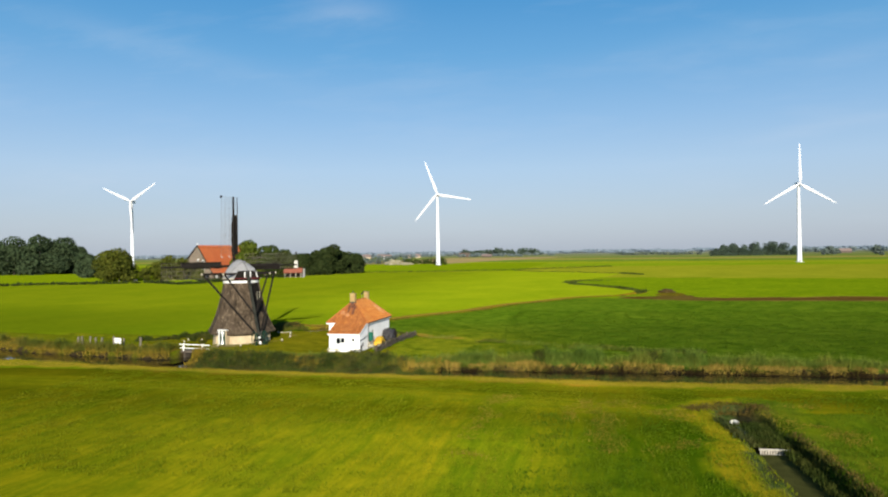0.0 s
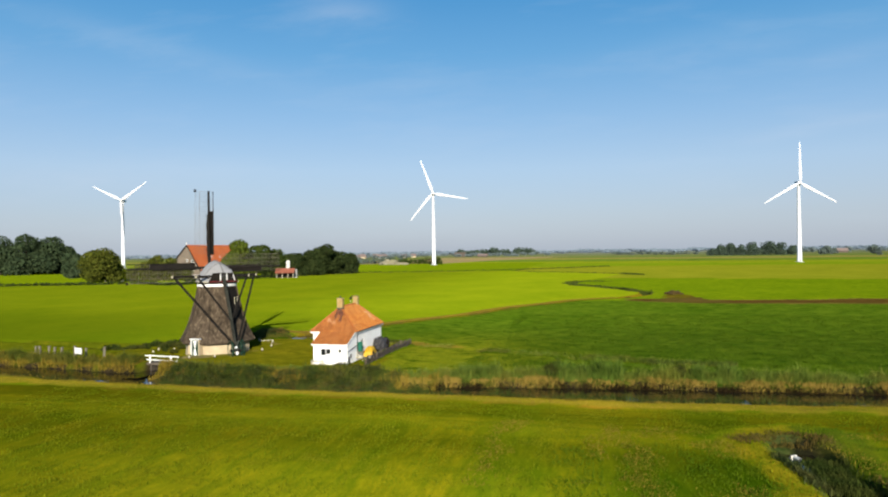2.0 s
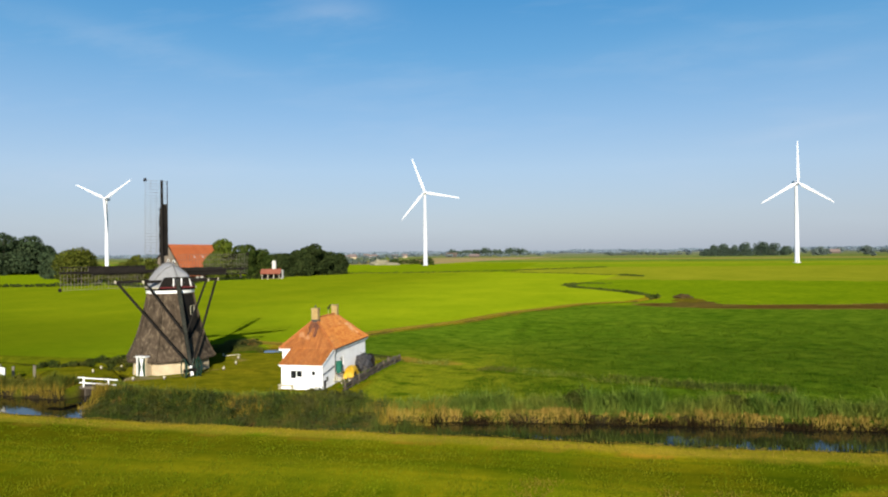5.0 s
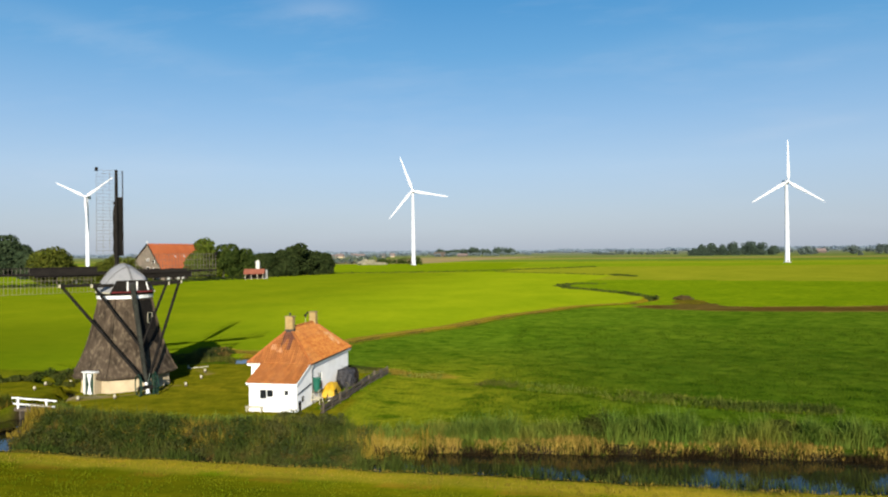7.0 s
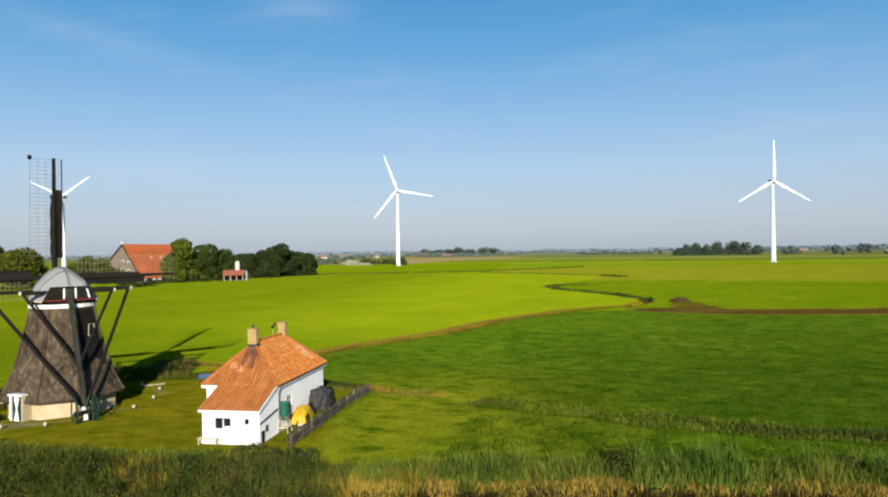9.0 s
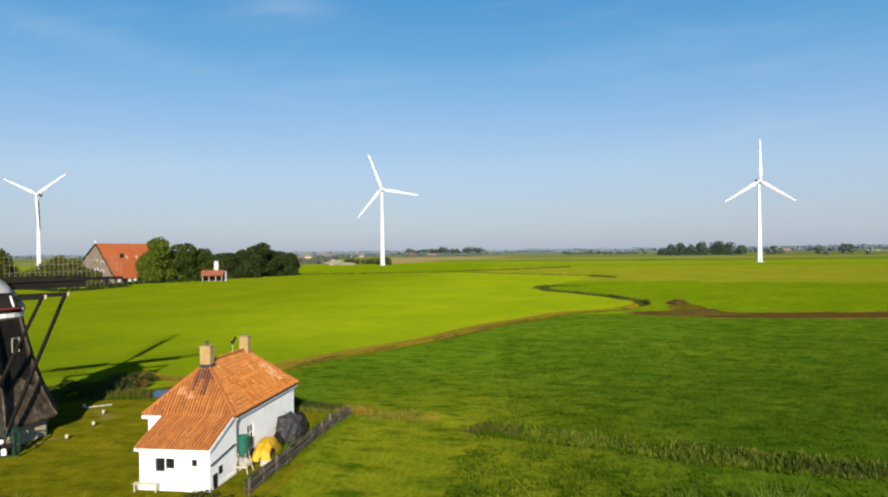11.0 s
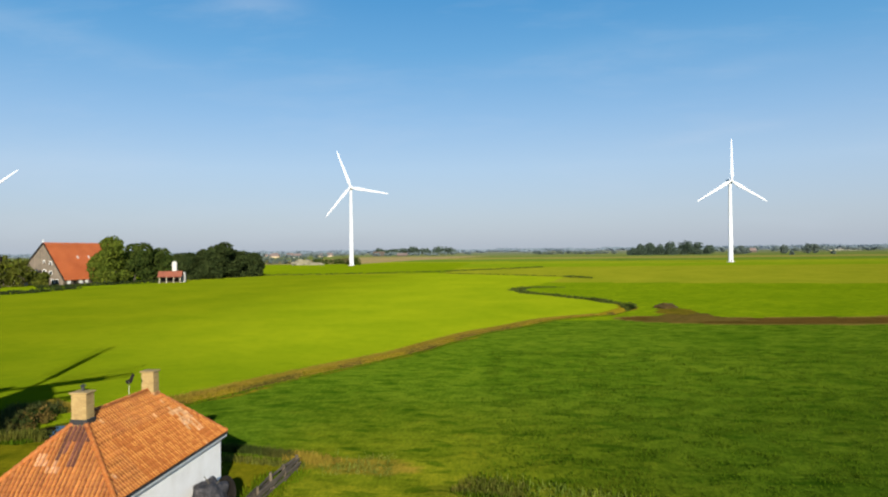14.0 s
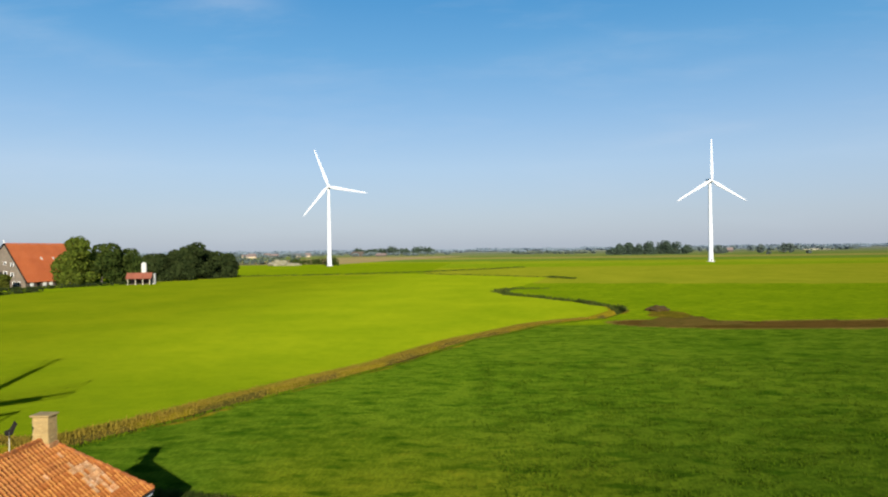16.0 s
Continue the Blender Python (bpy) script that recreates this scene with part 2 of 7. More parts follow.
    nt.links.new(fine.outputs["Fac"], add2.inputs[0])
    add2.inputs[1].default_value = 0.12
    nt.links.new(times(clump.outputs["Fac"], wild), add2.inputs[2])
    n_bump(nt, b, add2.outputs[0], 0.8, 0.35)
    return m


def water_material():
    m, nt, b = mat_base("ditch_water", 0.03, 0, 0.5)
    b.inputs["Base Color"].default_value = (0.012, 0.011, 0.006, 1)
    b.inputs["IOR"].default_value = 1.33
    n_bump(nt, b, n_noise(nt, 2.5, 3, 0.5).outputs["Fac"], 0.02, 0.05)
    return m


def glass_material():
    m, nt, b = mat_base("window_glass", 0.05, 0, 0.5)
    b.inputs["Base Color"].default_value = (0.012, 0.014, 0.016, 1)
    return m


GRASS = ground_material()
WATER = water_material()
GLASS = glass_material()
WHITEWASH = stained("whitewash", (0.81, 0.80, 0.775), (0.71, 0.69, 0.65), (0.84, 0.83, 0.805), 0.9, 14, 0.85, bump=0.25)
WHITE_PAINT = stained("white_paint", (0.78, 0.78, 0.75), (0.60, 0.60, 0.56), (0.82, 0.82, 0.80), 2.2, 25, 0.5, bump=0.1)
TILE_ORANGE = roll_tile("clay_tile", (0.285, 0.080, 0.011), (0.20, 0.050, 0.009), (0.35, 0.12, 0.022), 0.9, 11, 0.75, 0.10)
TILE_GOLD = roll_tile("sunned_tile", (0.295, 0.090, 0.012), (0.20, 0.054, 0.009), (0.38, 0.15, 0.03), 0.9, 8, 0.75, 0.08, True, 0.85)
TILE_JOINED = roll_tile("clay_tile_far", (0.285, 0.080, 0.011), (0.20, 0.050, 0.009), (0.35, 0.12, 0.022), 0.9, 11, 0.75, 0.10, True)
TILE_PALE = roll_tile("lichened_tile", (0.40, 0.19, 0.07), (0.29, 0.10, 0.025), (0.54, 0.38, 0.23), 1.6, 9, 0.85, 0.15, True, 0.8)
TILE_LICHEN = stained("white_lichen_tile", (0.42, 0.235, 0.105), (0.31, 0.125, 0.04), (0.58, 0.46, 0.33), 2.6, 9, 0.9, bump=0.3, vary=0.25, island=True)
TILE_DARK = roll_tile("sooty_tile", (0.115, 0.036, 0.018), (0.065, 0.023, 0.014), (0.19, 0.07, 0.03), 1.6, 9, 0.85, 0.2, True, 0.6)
HIP_TILE = stained("hip_tile", (0.31, 0.095, 0.016), (0.21, 0.058, 0.012), (0.44, 0.22, 0.08), 1.6, 9, 0.8, bump=0.3, vary=0.12)
MORTAR = stained("ridge_mortar", (0.40, 0.20, 0.07), (0.26, 0.09, 0.025), (0.50, 0.36, 0.22), 2.2, 14, 0.9, bump=0.4)
CHIM_BRICK = stained("chimney_brick", (0.34, 0.24, 0.095), (0.26, 0.17, 0.065), (0.40, 0.31, 0.15), 2.0, 16, 0.9, bump=0.4, vary=0.12)
SLAB = stained("stone_slab", (0.40, 0.37, 0.30), (0.28, 0.26, 0.20), (0.48, 0.45, 0.38), 2.5, 20, 0.9)
THATCH = stained("weathered_thatch", (0.074, 0.054, 0.036), (0.020, 0.015, 0.010), (0.20, 0.155, 0.10), 0.75, 2.3, 0.95, spec=0.1, bump=1.0, stretch=(1.5, 1.5, 0.75))
CAP_GREY = stained("grey_cap_covering", (0.27, 0.265, 0.26), (0.21, 0.207, 0.203), (0.33, 0.325, 0.315), 0.7, 9, 0.7, bump=0.15)
CAP_SEAM = stained("cap_seam", (0.15, 0.145, 0.14), (0.10, 0.10, 0.095), (0.20, 0.195, 0.185), 2, 15, 0.7)
CREAM_BRICK = stained("cream_brick", (0.44, 0.36, 0.23), (0.34, 0.27, 0.17), (0.52, 0.44, 0.31), 0.9, 10, 0.9, bump=0.3)
TARRED = stained("tarred_wood", (0.012, 0.010, 0.008), (0.006, 0.005, 0.004), (0.028, 0.024, 0.018), 1.2, 9, 0.85, spec=0.12, bump=0.25)
POLE_WOOD = stained("lichened_pole", (0.030, 0.030, 0.024), (0.012, 0.012, 0.010), (0.075, 0.085, 0.06), 0.7, 7, 0.9, spec=0.1, bump=0.3)
LATH = stained("weathered_lath", (0.15, 0.13, 0.095), (0.09, 0.08, 0.06), (0.21, 0.185, 0.14), 1.5, 14, 0.85)
GREEN_PAINT = stained("dark_green_paint", (0.008, 0.032, 0.018), (0.006, 0.018, 0.011), (0.02, 0.055, 0.032), 2, 16, 0.45)
RED_PAINT = stained("dark_red_paint", (0.12, 0.012, 0.012), (0.07, 0.008, 0.008), (0.16, 0.03, 0.025), 2, 16, 0.5)
GREY_WOOD = stained("silvered_wood", (0.085, 0.068, 0.05), (0.04, 0.032, 0.025), (0.16, 0.135, 0.105), 1.3, 16, 0.9, bump=0.4, vary=0.25)
FENCE_WOOD = stained("weathered_fence_wood", (0.10, 0.078, 0.052), (0.045, 0.035, 0.025), (0.18, 0.15, 0.105), 1.3, 16, 0.9, bump=0.4, vary=0.3)
TURBINE_WHITE = stained("turbine_white", (0.67, 0.68, 0.695), (0.61, 0.62, 0.635), (0.70, 0.71, 0.725), 0.05, 1.0, 0.4, bump=0.0)
DARK_METAL = stained("dark_metal", (0.05, 0.05, 0.052), (0.03, 0.03, 0.03), (0.09, 0.085, 0.08), 2, 20, 0.5, metal=0.4)
GREEN_PLASTIC = stained("green_plastic", (0.012, 0.10, 0.065), (0.008, 0.07, 0.045), (0.03, 0.14, 0.10), 2, 18, 0.45)
YELLOW_COVER = stained("yellow_cover", (0.50, 0.30, 0.008), (0.36, 0.20, 0.006), (0.56, 0.38, 0.03), 1.8, 14, 0.6, bump=0.4)
BLACK_NET = stained("black_net_wrap", (0.030, 0.029, 0.032), (0.014, 0.014, 0.016), (0.12, 0.11, 0.11), 2.0, 8, 0.75, bump=0.6)
DUCKWEED = stained("floating_weed", (0.060, 0.060, 0.016), (0.038, 0.040, 0.011), (0.085, 0.080, 0.022), 1.2, 8, 1.0, spec=0.0, bump=0.3)
CONCRETE = stained("pale_concrete", (0.55, 0.53, 0.48), (0.40, 0.38, 0.33), (0.62, 0.60, 0.55), 2.0, 20, 0.9)
BARN_TILE = stained("barn_tile", (0.56, 0.16, 0.05), (0.47, 0.125, 0.04), (0.60, 0.21, 0.085), 0.12, 1.6, 0.8, bump=0.3, stretch=(1, 1, 1))
SHED_TILE = stained("shed_tile", (0.24, 0.075, 0.04), (0.18, 0.055, 0.03), (0.30, 0.11, 0.06), 0.3, 3, 0.85)
SHED_DULL = stained("weathered_tile", (0.17, 0.125, 0.11), (0.14, 0.11, 0.10), (0.20, 0.15, 0.13), 0.3, 3, 0.9)
DAM_WOOD = stained("bleached_wood", (0.40, 0.37, 0.31), (0.24, 0.22, 0.18), (0.50, 0.47, 0.41), 2.0, 14, 0.9)
SAND = stained("bleached_sand", (0.23, 0.205, 0.13), (0.15, 0.14, 0.08), (0.31, 0.28, 0.20), 0.15, 0.8, 0.95, bump=0.5)
CREAM_PAINT = stained("cream_paint", (0.42, 0.38, 0.27), (0.32, 0.29, 0.20), (0.48, 0.44, 0.33), 3, 20, 0.7)
BARN_BRICK = stained("barn_brick", (0.095, 0.072, 0.055), (0.06, 0.047, 0.037), (0.14, 0.112, 0.088), 0.4, 4, 0.9, vary=0.0)
BARN_GABLE = stained("gable_brick", (0.17, 0.135, 0.10), (0.10, 0.08, 0.06), (0.26, 0.215, 0.165), 0.25, 2.2, 0.9)
BARK = stained("bark", (0.10, 0.08, 0.06), (0.06, 0.05, 0.04), (0.15, 0.13, 0.10), 1.5, 9, 0.95, bump=0.6)
SOIL = stained("dug_soil", (0.052, 0.032, 0.003), (0.030, 0.018, 0.002), (0.062, 0.042, 0.005), 0.6, 4, 0.95, bump=0.8)
REED = leafy("reed_leaf", (0.15, 0.195, 0.028), (0.065, 0.10, 0.014), (0.22, 0.19, 0.032))
STRAW = leafy("dry_reed", (0.36, 0.25, 0.052), (0.20, 0.135, 0.028), (0.27, 0.21, 0.038))
SHRUB = leafy("shrub_leaf", (0.048, 0.066, 0.012), (0.022, 0.034, 0.008), (0.095, 0.08, 0.018))
SHRUB_GREY = leafy("willow_leaf", (0.060, 0.076, 0.022), (0.022, 0.031, 0.010), (0.11, 0.092, 0.024))
WEED_DARK = leafy("dark_root_growth", (0.030, 0.020, 0.008), (0.014, 0.010, 0.005), (0.045, 0.03, 0.012))
REED_FRESH = leafy("fresh_reed_leaf", (0.115, 0.178, 0.024), (0.052, 0.092, 0.014), (0.16, 0.175, 0.03))
WEED = leafy("brown_weed", (0.13, 0.085, 0.022), (0.06, 0.045, 0.014), (0.12, 0.12, 0.02))
REED_DARK = leafy("dark_reed_leaf", (0.060, 0.085, 0.014), (0.028, 0.044, 0.009), (0.10, 0.10, 0.02))
REED_DULL = leafy("dull_reed_leaf", (0.098, 0.115, 0.016), (0.042, 0.056, 0.010), (0.17, 0.135, 0.026))
TUSSOCK = leafy("pasture_blade", (0.056, 0.100, 0.004), (0.024, 0.050, 0.003), (0.074, 0.108, 0.006))
DIKE_GREEN = leafy("dike_green_blade", (0.076, 0.125, 0.006), (0.046, 0.086, 0.004), (0.12, 0.145, 0.008))
DIKE_BLADE = leafy("dike_blade", (0.130, 0.160, 0.005), (0.082, 0.116, 0.004), (0.195, 0.170, 0.010))
TUFT = leafy("tussock_grass", (0.078, 0.125, 0.004), (0.052, 0.090, 0.003), (0.11, 0.13, 0.007))
DRYGRASS = leafy("dry_grass", (0.25, 0.185, 0.024), (0.15, 0.112, 0.016), (0.24, 0.16, 0.024))
LEAF_OLIVE = leafy("olive_leaf", (0.088, 0.102, 0.014), (0.036, 0.046, 0.009), (0.115, 0.115, 0.018))
LEAF_ASH = leafy("green_ash_leaf", (0.098, 0.132, 0.016), (0.042, 0.062, 0.010), (0.125, 0.135, 0.018))
# aerial haze mixed into the leaf colour of far trees
LEAF_HAZE = leafy("haze_tinted_leaf", (0.066, 0.096, 0.066), (0.048, 0.070, 0.050), (0.072, 0.096, 0.064))
LEAF_MID = leafy("elm_leaf", (0.046, 0.070, 0.014), (0.020, 0.034, 0.009), (0.068, 0.082, 0.016))
LEAF_DARK = leafy("oak_leaf", (0.036, 0.052, 0.016), (0.018, 0.028, 0.010), (0.048, 0.058, 0.018))
# grove to horizon: haze put into the colours, paler and bluer with distance
LEAF_GROVE = leafy("haze_grove_leaf", (0.050, 0.074, 0.034), (0.026, 0.042, 0.021), (0.06, 0.078, 0.036))
LEAF_FAR = leafy("haze_paled_leaf", (0.105, 0.135, 0.115), (0.09, 0.118, 0.10), (0.115, 0.14, 0.118))
LEAF_MIST = leafy("mist_paled_leaf", (0.15, 0.19, 0.185), (0.13, 0.165, 0.165), (0.16, 0.195, 0.185))
LEAF_HORIZON = leafy("horizon_haze_leaf", (0.20, 0.25, 0.29), (0.18, 0.23, 0.27), (0.21, 0.26, 0.29))


# ---- mesh helpers ----
def raw(name, verts, faces, material, parent=None, label="", smooth=False):
    me = bpy.data.meshes.new(name)
    me.from_pydata([tuple(v) for v in verts], [], faces)
    me.materials.append(material)
    if smooth:
        me.polygons.foreach_set("use_smooth", [True] * len(me.polygons))
    me.update()
    ob = new(name, me)
    if parent:
        ob.parent = parent
    if label:
        tagged(ob, label)
    return ob


def part(name, vf, material, parent, label="", smooth=False):
    return raw(name, vf[0], vf[1], material, parent, label, smooth)


def thing(name, x, y, z, label, category, group="", rz=0.0):
    ob = new(name)
    ob.empty_display_size = 0.3
    ob.matrix_world = pose(x, y, z, 0, 0, rz)
    return tagged(ob, label, category, group)


def join(*vfs):
    verts, faces = [], []
    for v, f in vfs:
        k = len(verts)
        verts += [tuple(p) for p in v]
        faces += [tuple(i + k for i in q) for q in f]
    return verts, faces


def moved(vf, m):
    return [tuple(m @ Vector(p)) for p in vf[0]], vf[1]


def block(x0, x1, y0, y1, z0, z1, ch=0.02):
    """A box with chamfered edges."""
    bm = bmesh.new()
    bmesh.ops.create_cube(bm, size=1)
    for v in bm.verts:
        v.co = Vector((x0 + (v.co.x + 0.5) * (x1 - x0), y0 + (v.co.y + 0.5) * (y1 - y0), z0 + (v.co.z + 0.5) * (z1 - z0)))
    if ch:
        bmesh.ops.bevel(bm, geom=bm.edges[:], offset=ch, segments=1, affect="EDGES")
    bm.verts.index_update()
    out = [tuple(v.co) for v in bm.verts], [tuple(v.index for v in f.verts) for f in bm.faces]
    bm.free()
    return out


def basis(p0, p1):
    d = (Vector(p1) - Vector(p0)).normalized()
    side = d.cross(Vector((0, 0, 1)))
    if side.length < 1e-4:
        side = Vector((1, 0, 0))
    side.normalize()
    return d, side, side.cross(d).normalized()


def tube(p0, p1, r0, r1=None, n=8, caps=True):
    r1 = r0 if r1 is None else r1
    d, s, u = basis(p0, p1)
    v = []
    for p, r in ((Vector(p0), r0), (Vector(p1), r1)):
        v += [p + s * (r * math.cos(2 * math.pi * i / n)) + u * (r * math.sin(2 * math.pi * i / n)) for i in range(n)]
    f = [(i, (i + 1) % n, n + (i + 1) % n, n + i) for i in range(n)]
    if caps:
        f += [tuple(range(n - 1, -1, -1)), tuple(range(n, 2 * n))]
    return v, f


def beam(p0, p1, w, h, w1=None, h1=None, ch=0.18):
    """A squared timber from p0 to p1 with chamfered edges; w across, h upright; may taper."""
    w1, h1 = w1 or w, h1 or h
    d, s, u = basis(p0, p1)
    v = []
    for p, a, b in ((Vector(p0), w / 2, h / 2), (Vector(p1), w1 / 2, h1 / 2)):
        c = ch * min(a, b)
        for x, y in ((a, b - c), (a - c, b), (-a + c, b), (-a, b - c), (-a, -b + c), (-a + c, -b), (a - c, -b), (a, -b + c)):
            v.append(p + s * x + u * y)
    f = [(i, (i + 1) % 8, 8 + (i + 1) % 8, 8 + i) for i in range(8)] + [tuple(range(7, -1, -1)), tuple(range(8, 16))]
    return v, f


def lathe(profile, n=16, turn=0.0, close=True):
    """Rings (radius, z) about the z axis."""
    v, f = [], []
    for r, z in profile:
        v += [(r * math.cos(turn + 2 * math.pi * i / n), r * math.sin(turn + 2 * math.pi * i / n), z) for i in range(n)]
    for k in range(len(profile) - 1):
        f += [(k * n + i, k * n + (i + 1) % n, (k + 1) * n + (i + 1) % n, (k + 1) * n + i) for i in range(n)]
    if close:
        f += [tuple(range(n - 1, -1, -1)), tuple(range((len(profile) - 1) * n, len(profile) * n))]
    return v, f


def pipe(pts, r, n=6):
    """One bent tube through the points."""
    v, f = [], []
    pts = [Vector(p) for p in pts]
    for k, p in enumerate(pts):
        d, s, u = basis(pts[max(0, k - 1)], pts[min(len(pts) - 1, k + 1)])
        v += [p + s * (r * math.cos(math.tau * i / n)) + u * (r * math.sin(math.tau * i / n)) for i in range(n)]
        if k:
            f += [((k - 1) * n + i, (k - 1) * n + (i + 1) % n, k * n + (i + 1) % n, k * n + i) for i in range(n)]
    f += [tuple(range(n - 1, -1, -1)), tuple(range((len(pts) - 1) * n, len(pts) * n))]
    return v, f


def ball(c, r, sub=2, squash=(1, 1, 1), bumpy=0.0):
    bm = bmesh.new()
    bmesh.ops.create_icosphere(bm, subdivisions=sub, radius=1)
    v = []
    for p in bm.verts:
        k = 1 + bumpy * noise.noise(p.co * 2.3 + Vector(c))
        v.append((c[0] + p.co.x * r * squash[0] * k, c[1] + p.co.y * r * squash[1] * k, c[2] + p.co.z * r * squash[2] * k))
    bm.verts.index_update()
    f = [tuple(q.index for q in face.verts) for face in bm.faces]
    bm.free()
    return v, f


def slab(poly, lift):
    """A sheet of a planar polygon with thickness lift along its normal, downwards."""
    pts = [Vector(p) for p in poly]
    nrm = (pts[1] - pts[0]).cross(pts[2] - pts[0]).normalized()
    n = len(pts)
    v = pts + [p - nrm * lift for p in pts]
    f = [tuple(range(n)), tuple(range(2 * n - 1, n - 1, -1))] + [(i, n + i, n + (i + 1) % n, (i + 1) % n) for i in range(n)]
    return v, f


def blades(rng, spots, height, width, lean=0.35, per=1, spread=0.0):
    """Upright leaves: each a bent strip of two quads and a tip. spots: (x, y, z, scale)."""
    v, f = [], []
    for x, y, z, k in spots:
        for _ in range(per):
            a = rng.uniform(0, math.tau)
            h = height * k * rng.uniform(0.65, 1.2)
            w = width * rng.uniform(0.7, 1.3)
            px, py = x + rng.uniform(-spread, spread), y + rng.uniform(-spread, spread)
            dx, dy = math.cos(a) * h * lean * rng.uniform(0.1, 1), math.sin(a) * h * lean * rng.uniform(0.1, 1)
            sx, sy = -math.sin(a) * w / 2, math.cos(a) * w / 2
            i = len(v)
            v += [(px - sx, py - sy, z - 0.05), (px + sx, py + sy, z - 0.05),
                  (px + dx * 0.35 - sx, py + dy * 0.35 - sy, z + h * 0.55), (px + dx * 0.35 + sx, py + dy * 0.35 + sy, z + h * 0.55),
                  (px + dx, py + dy, z + h)]
            f += [(i, i + 1, i + 3, i + 2), (i + 2, i + 3, i + 4)]
    return v, f


def leaves(rng, centre, radii, count, size, shell=0.55):
    """Leaf clumps spread through an ellipsoid, thicker towards its skin: two bent triangles each."""
    v, f = [], []
    cx, cy, cz = centre
    for _ in range(count):
        d = Vector((rng.gauss(0, 1), rng.gauss(0, 1), rng.gauss(0, 1))).normalized()
        k = shell + (1 - shell) * rng.random() ** 0.6
        p = Vector((cx + d.x * radii[0] * k, cy + d.y * radii[1] * k, cz + d.z * radii[2] * k))
        a = Vector((rng.gauss(0, 1), rng.gauss(0, 1), rng.gauss(0, 0.7))).normalized()
        b = a.cross(d + Vector((rng.gauss(0, 0.5), rng.gauss(0, 0.5), rng.gauss(0, 0.5)))).normalized()
        s = size * rng.uniform(0.6, 1.3)
        i = len(v)
        v += [p - a * s * 0.6, p + b * s * 0.45 - d * s * 0.12, p + a * s * 0.6, p - b * s * 0.45 - d * s * 0.12]
        f += [(i, i + 1, i + 2), (i, i + 2, i + 3)]
    return v, f


def inside(x, y, poly):
    hit, n = np.zeros(np.shape(x), bool), len(poly)
    for i in range(n):
        (x0, y0), (x1, y1) = poly[i], poly[(i + 1) % n]
        if y0 == y1:
            continue
        hit ^= ((y0 > y) != (y1 > y)) & (x < (x1 - x0) * (y - y0) / (y1 - y0) + x0)
    return hit


def line_dist(x, y, line):
    best = np.full(np.shape(x), 1e9)
    for (x0, y0), (x1, y1) in zip(line, line[1:]):
        dx, dy = x1 - x0, y1 - y0
        k = np.clip(((x - x0) * dx + (y - y0) * dy) / (dx * dx + dy * dy), 0, 1)
        best = np.minimum(best, np.hypot(x - x0 - k * dx, y - y0 - k * dy))
    return best


def smooth(a, b, x):
    t = np.clip((x - a) / (b - a), 0, 1)
    return t * t * (3 - 2 * t)


def along(line, step):
    """Points every step metres along a line of places, with the direction."""
    out = []
    for (x0, y0), (x1, y1) in zip(line, line[1:]):
        d = math.hypot(x1 - x0, y1 - y0)
        n = max(1, int(d / step))
        out += [(x0 + (x1 - x0) * i / n, y0 + (y1 - y0) * i / n, (x1 - x0) / d, (y1 - y0) / d) for i in range(n)]
    return out


# ---- land: canal, ditches, fields ----
NEAR_BANK = [(-400, 100), (-120, 83), (-82, 74.5), (-68, 73.4), (-54, 72.4), (-42, 71.4), (-23, 71.8), (0, 71.4), (20, 71.9), (40, 72.4), (120, 76), (400, 90)]
FAR_BANK = [(-400, 116), (-120, 97), (-82, 85.9), (-70, 82.3), (-58, 80.8), (-49, 79.5), (-47.6, 79.6), (-46.6, 81.6), (-44.6, 81.6), (-43.4, 78.2), (-38, 76.2), (-26, 76.2), (-14, 76.6), (0, 78.2), (10, 79.0), (20, 79.3), (40, 79.9), (120, 84.5), (400, 99)]
DITCH = [(-40, 108), (-39.4, 112.5), (-36.5, 118), (-32.4, 125.6), (-26, 136.5), (-19.2, 150), (-10.8, 170), (0.5, 188.2), (13, 199), (20.5, 214), (21.5, 226), (16.8, 239), (10.5, 250), (0.9, 266), (-3.0, 277), (-4.0, 290), (0.2, 297), (10.2, 299)]
SIDE_DITCH = [(-45.4, 76), (-44.6, 82), (-47.5, 89.5), (-56, 93.5), (-80, 98), (-140, 112)]
MILL_DITCH = [(-40.5, 108.6), (-43.5, 106.2), (-47, 104.4), (-52, 104.0), (-60, 105.5)]
FRONT_DITCH = [(18.6, 60.3), (19.2, 53.0), (19.6, 44), (20.4, 30), (22.0, 8), (24.5, -30)]
MUD = [(20, 188.5), (30, 187.5), (42, 187), (62, 187), (110, 190.5), (260, 201)]
CROP = [(-42, 110)] + DITCH[1:17] + [(20.6, 384.5), (-6.2, 411.8), (-45, 446), (-104, 443), (-149, 436), (-166, 369), (-172, 309), (-172, 266), (-204, 291), (-247, 276), (-300, 236), (-300, 118), (-140, 112), (-80, 98), (-56, 93.5), (-47, 99)]
YARD = [(-60, 83), (-48, 81), (-41, 79.2), (-25, 80.2), (-18.6, 80.8), (-18.9, 100.5), (-27, 103), (-38, 105), (-49, 101), (-58, 92)]
OLIVE = [(-45, 446), (-6.2, 411.8), (20.6, 384.5), (139, 338), (600, 322), (900, 480), (300, 560), (19, 559), (-6, 524), (-48, 477)]


def bank_y(line, x):
    return np.interp(x, [p[0] for p in line], [p[1] for p in line])


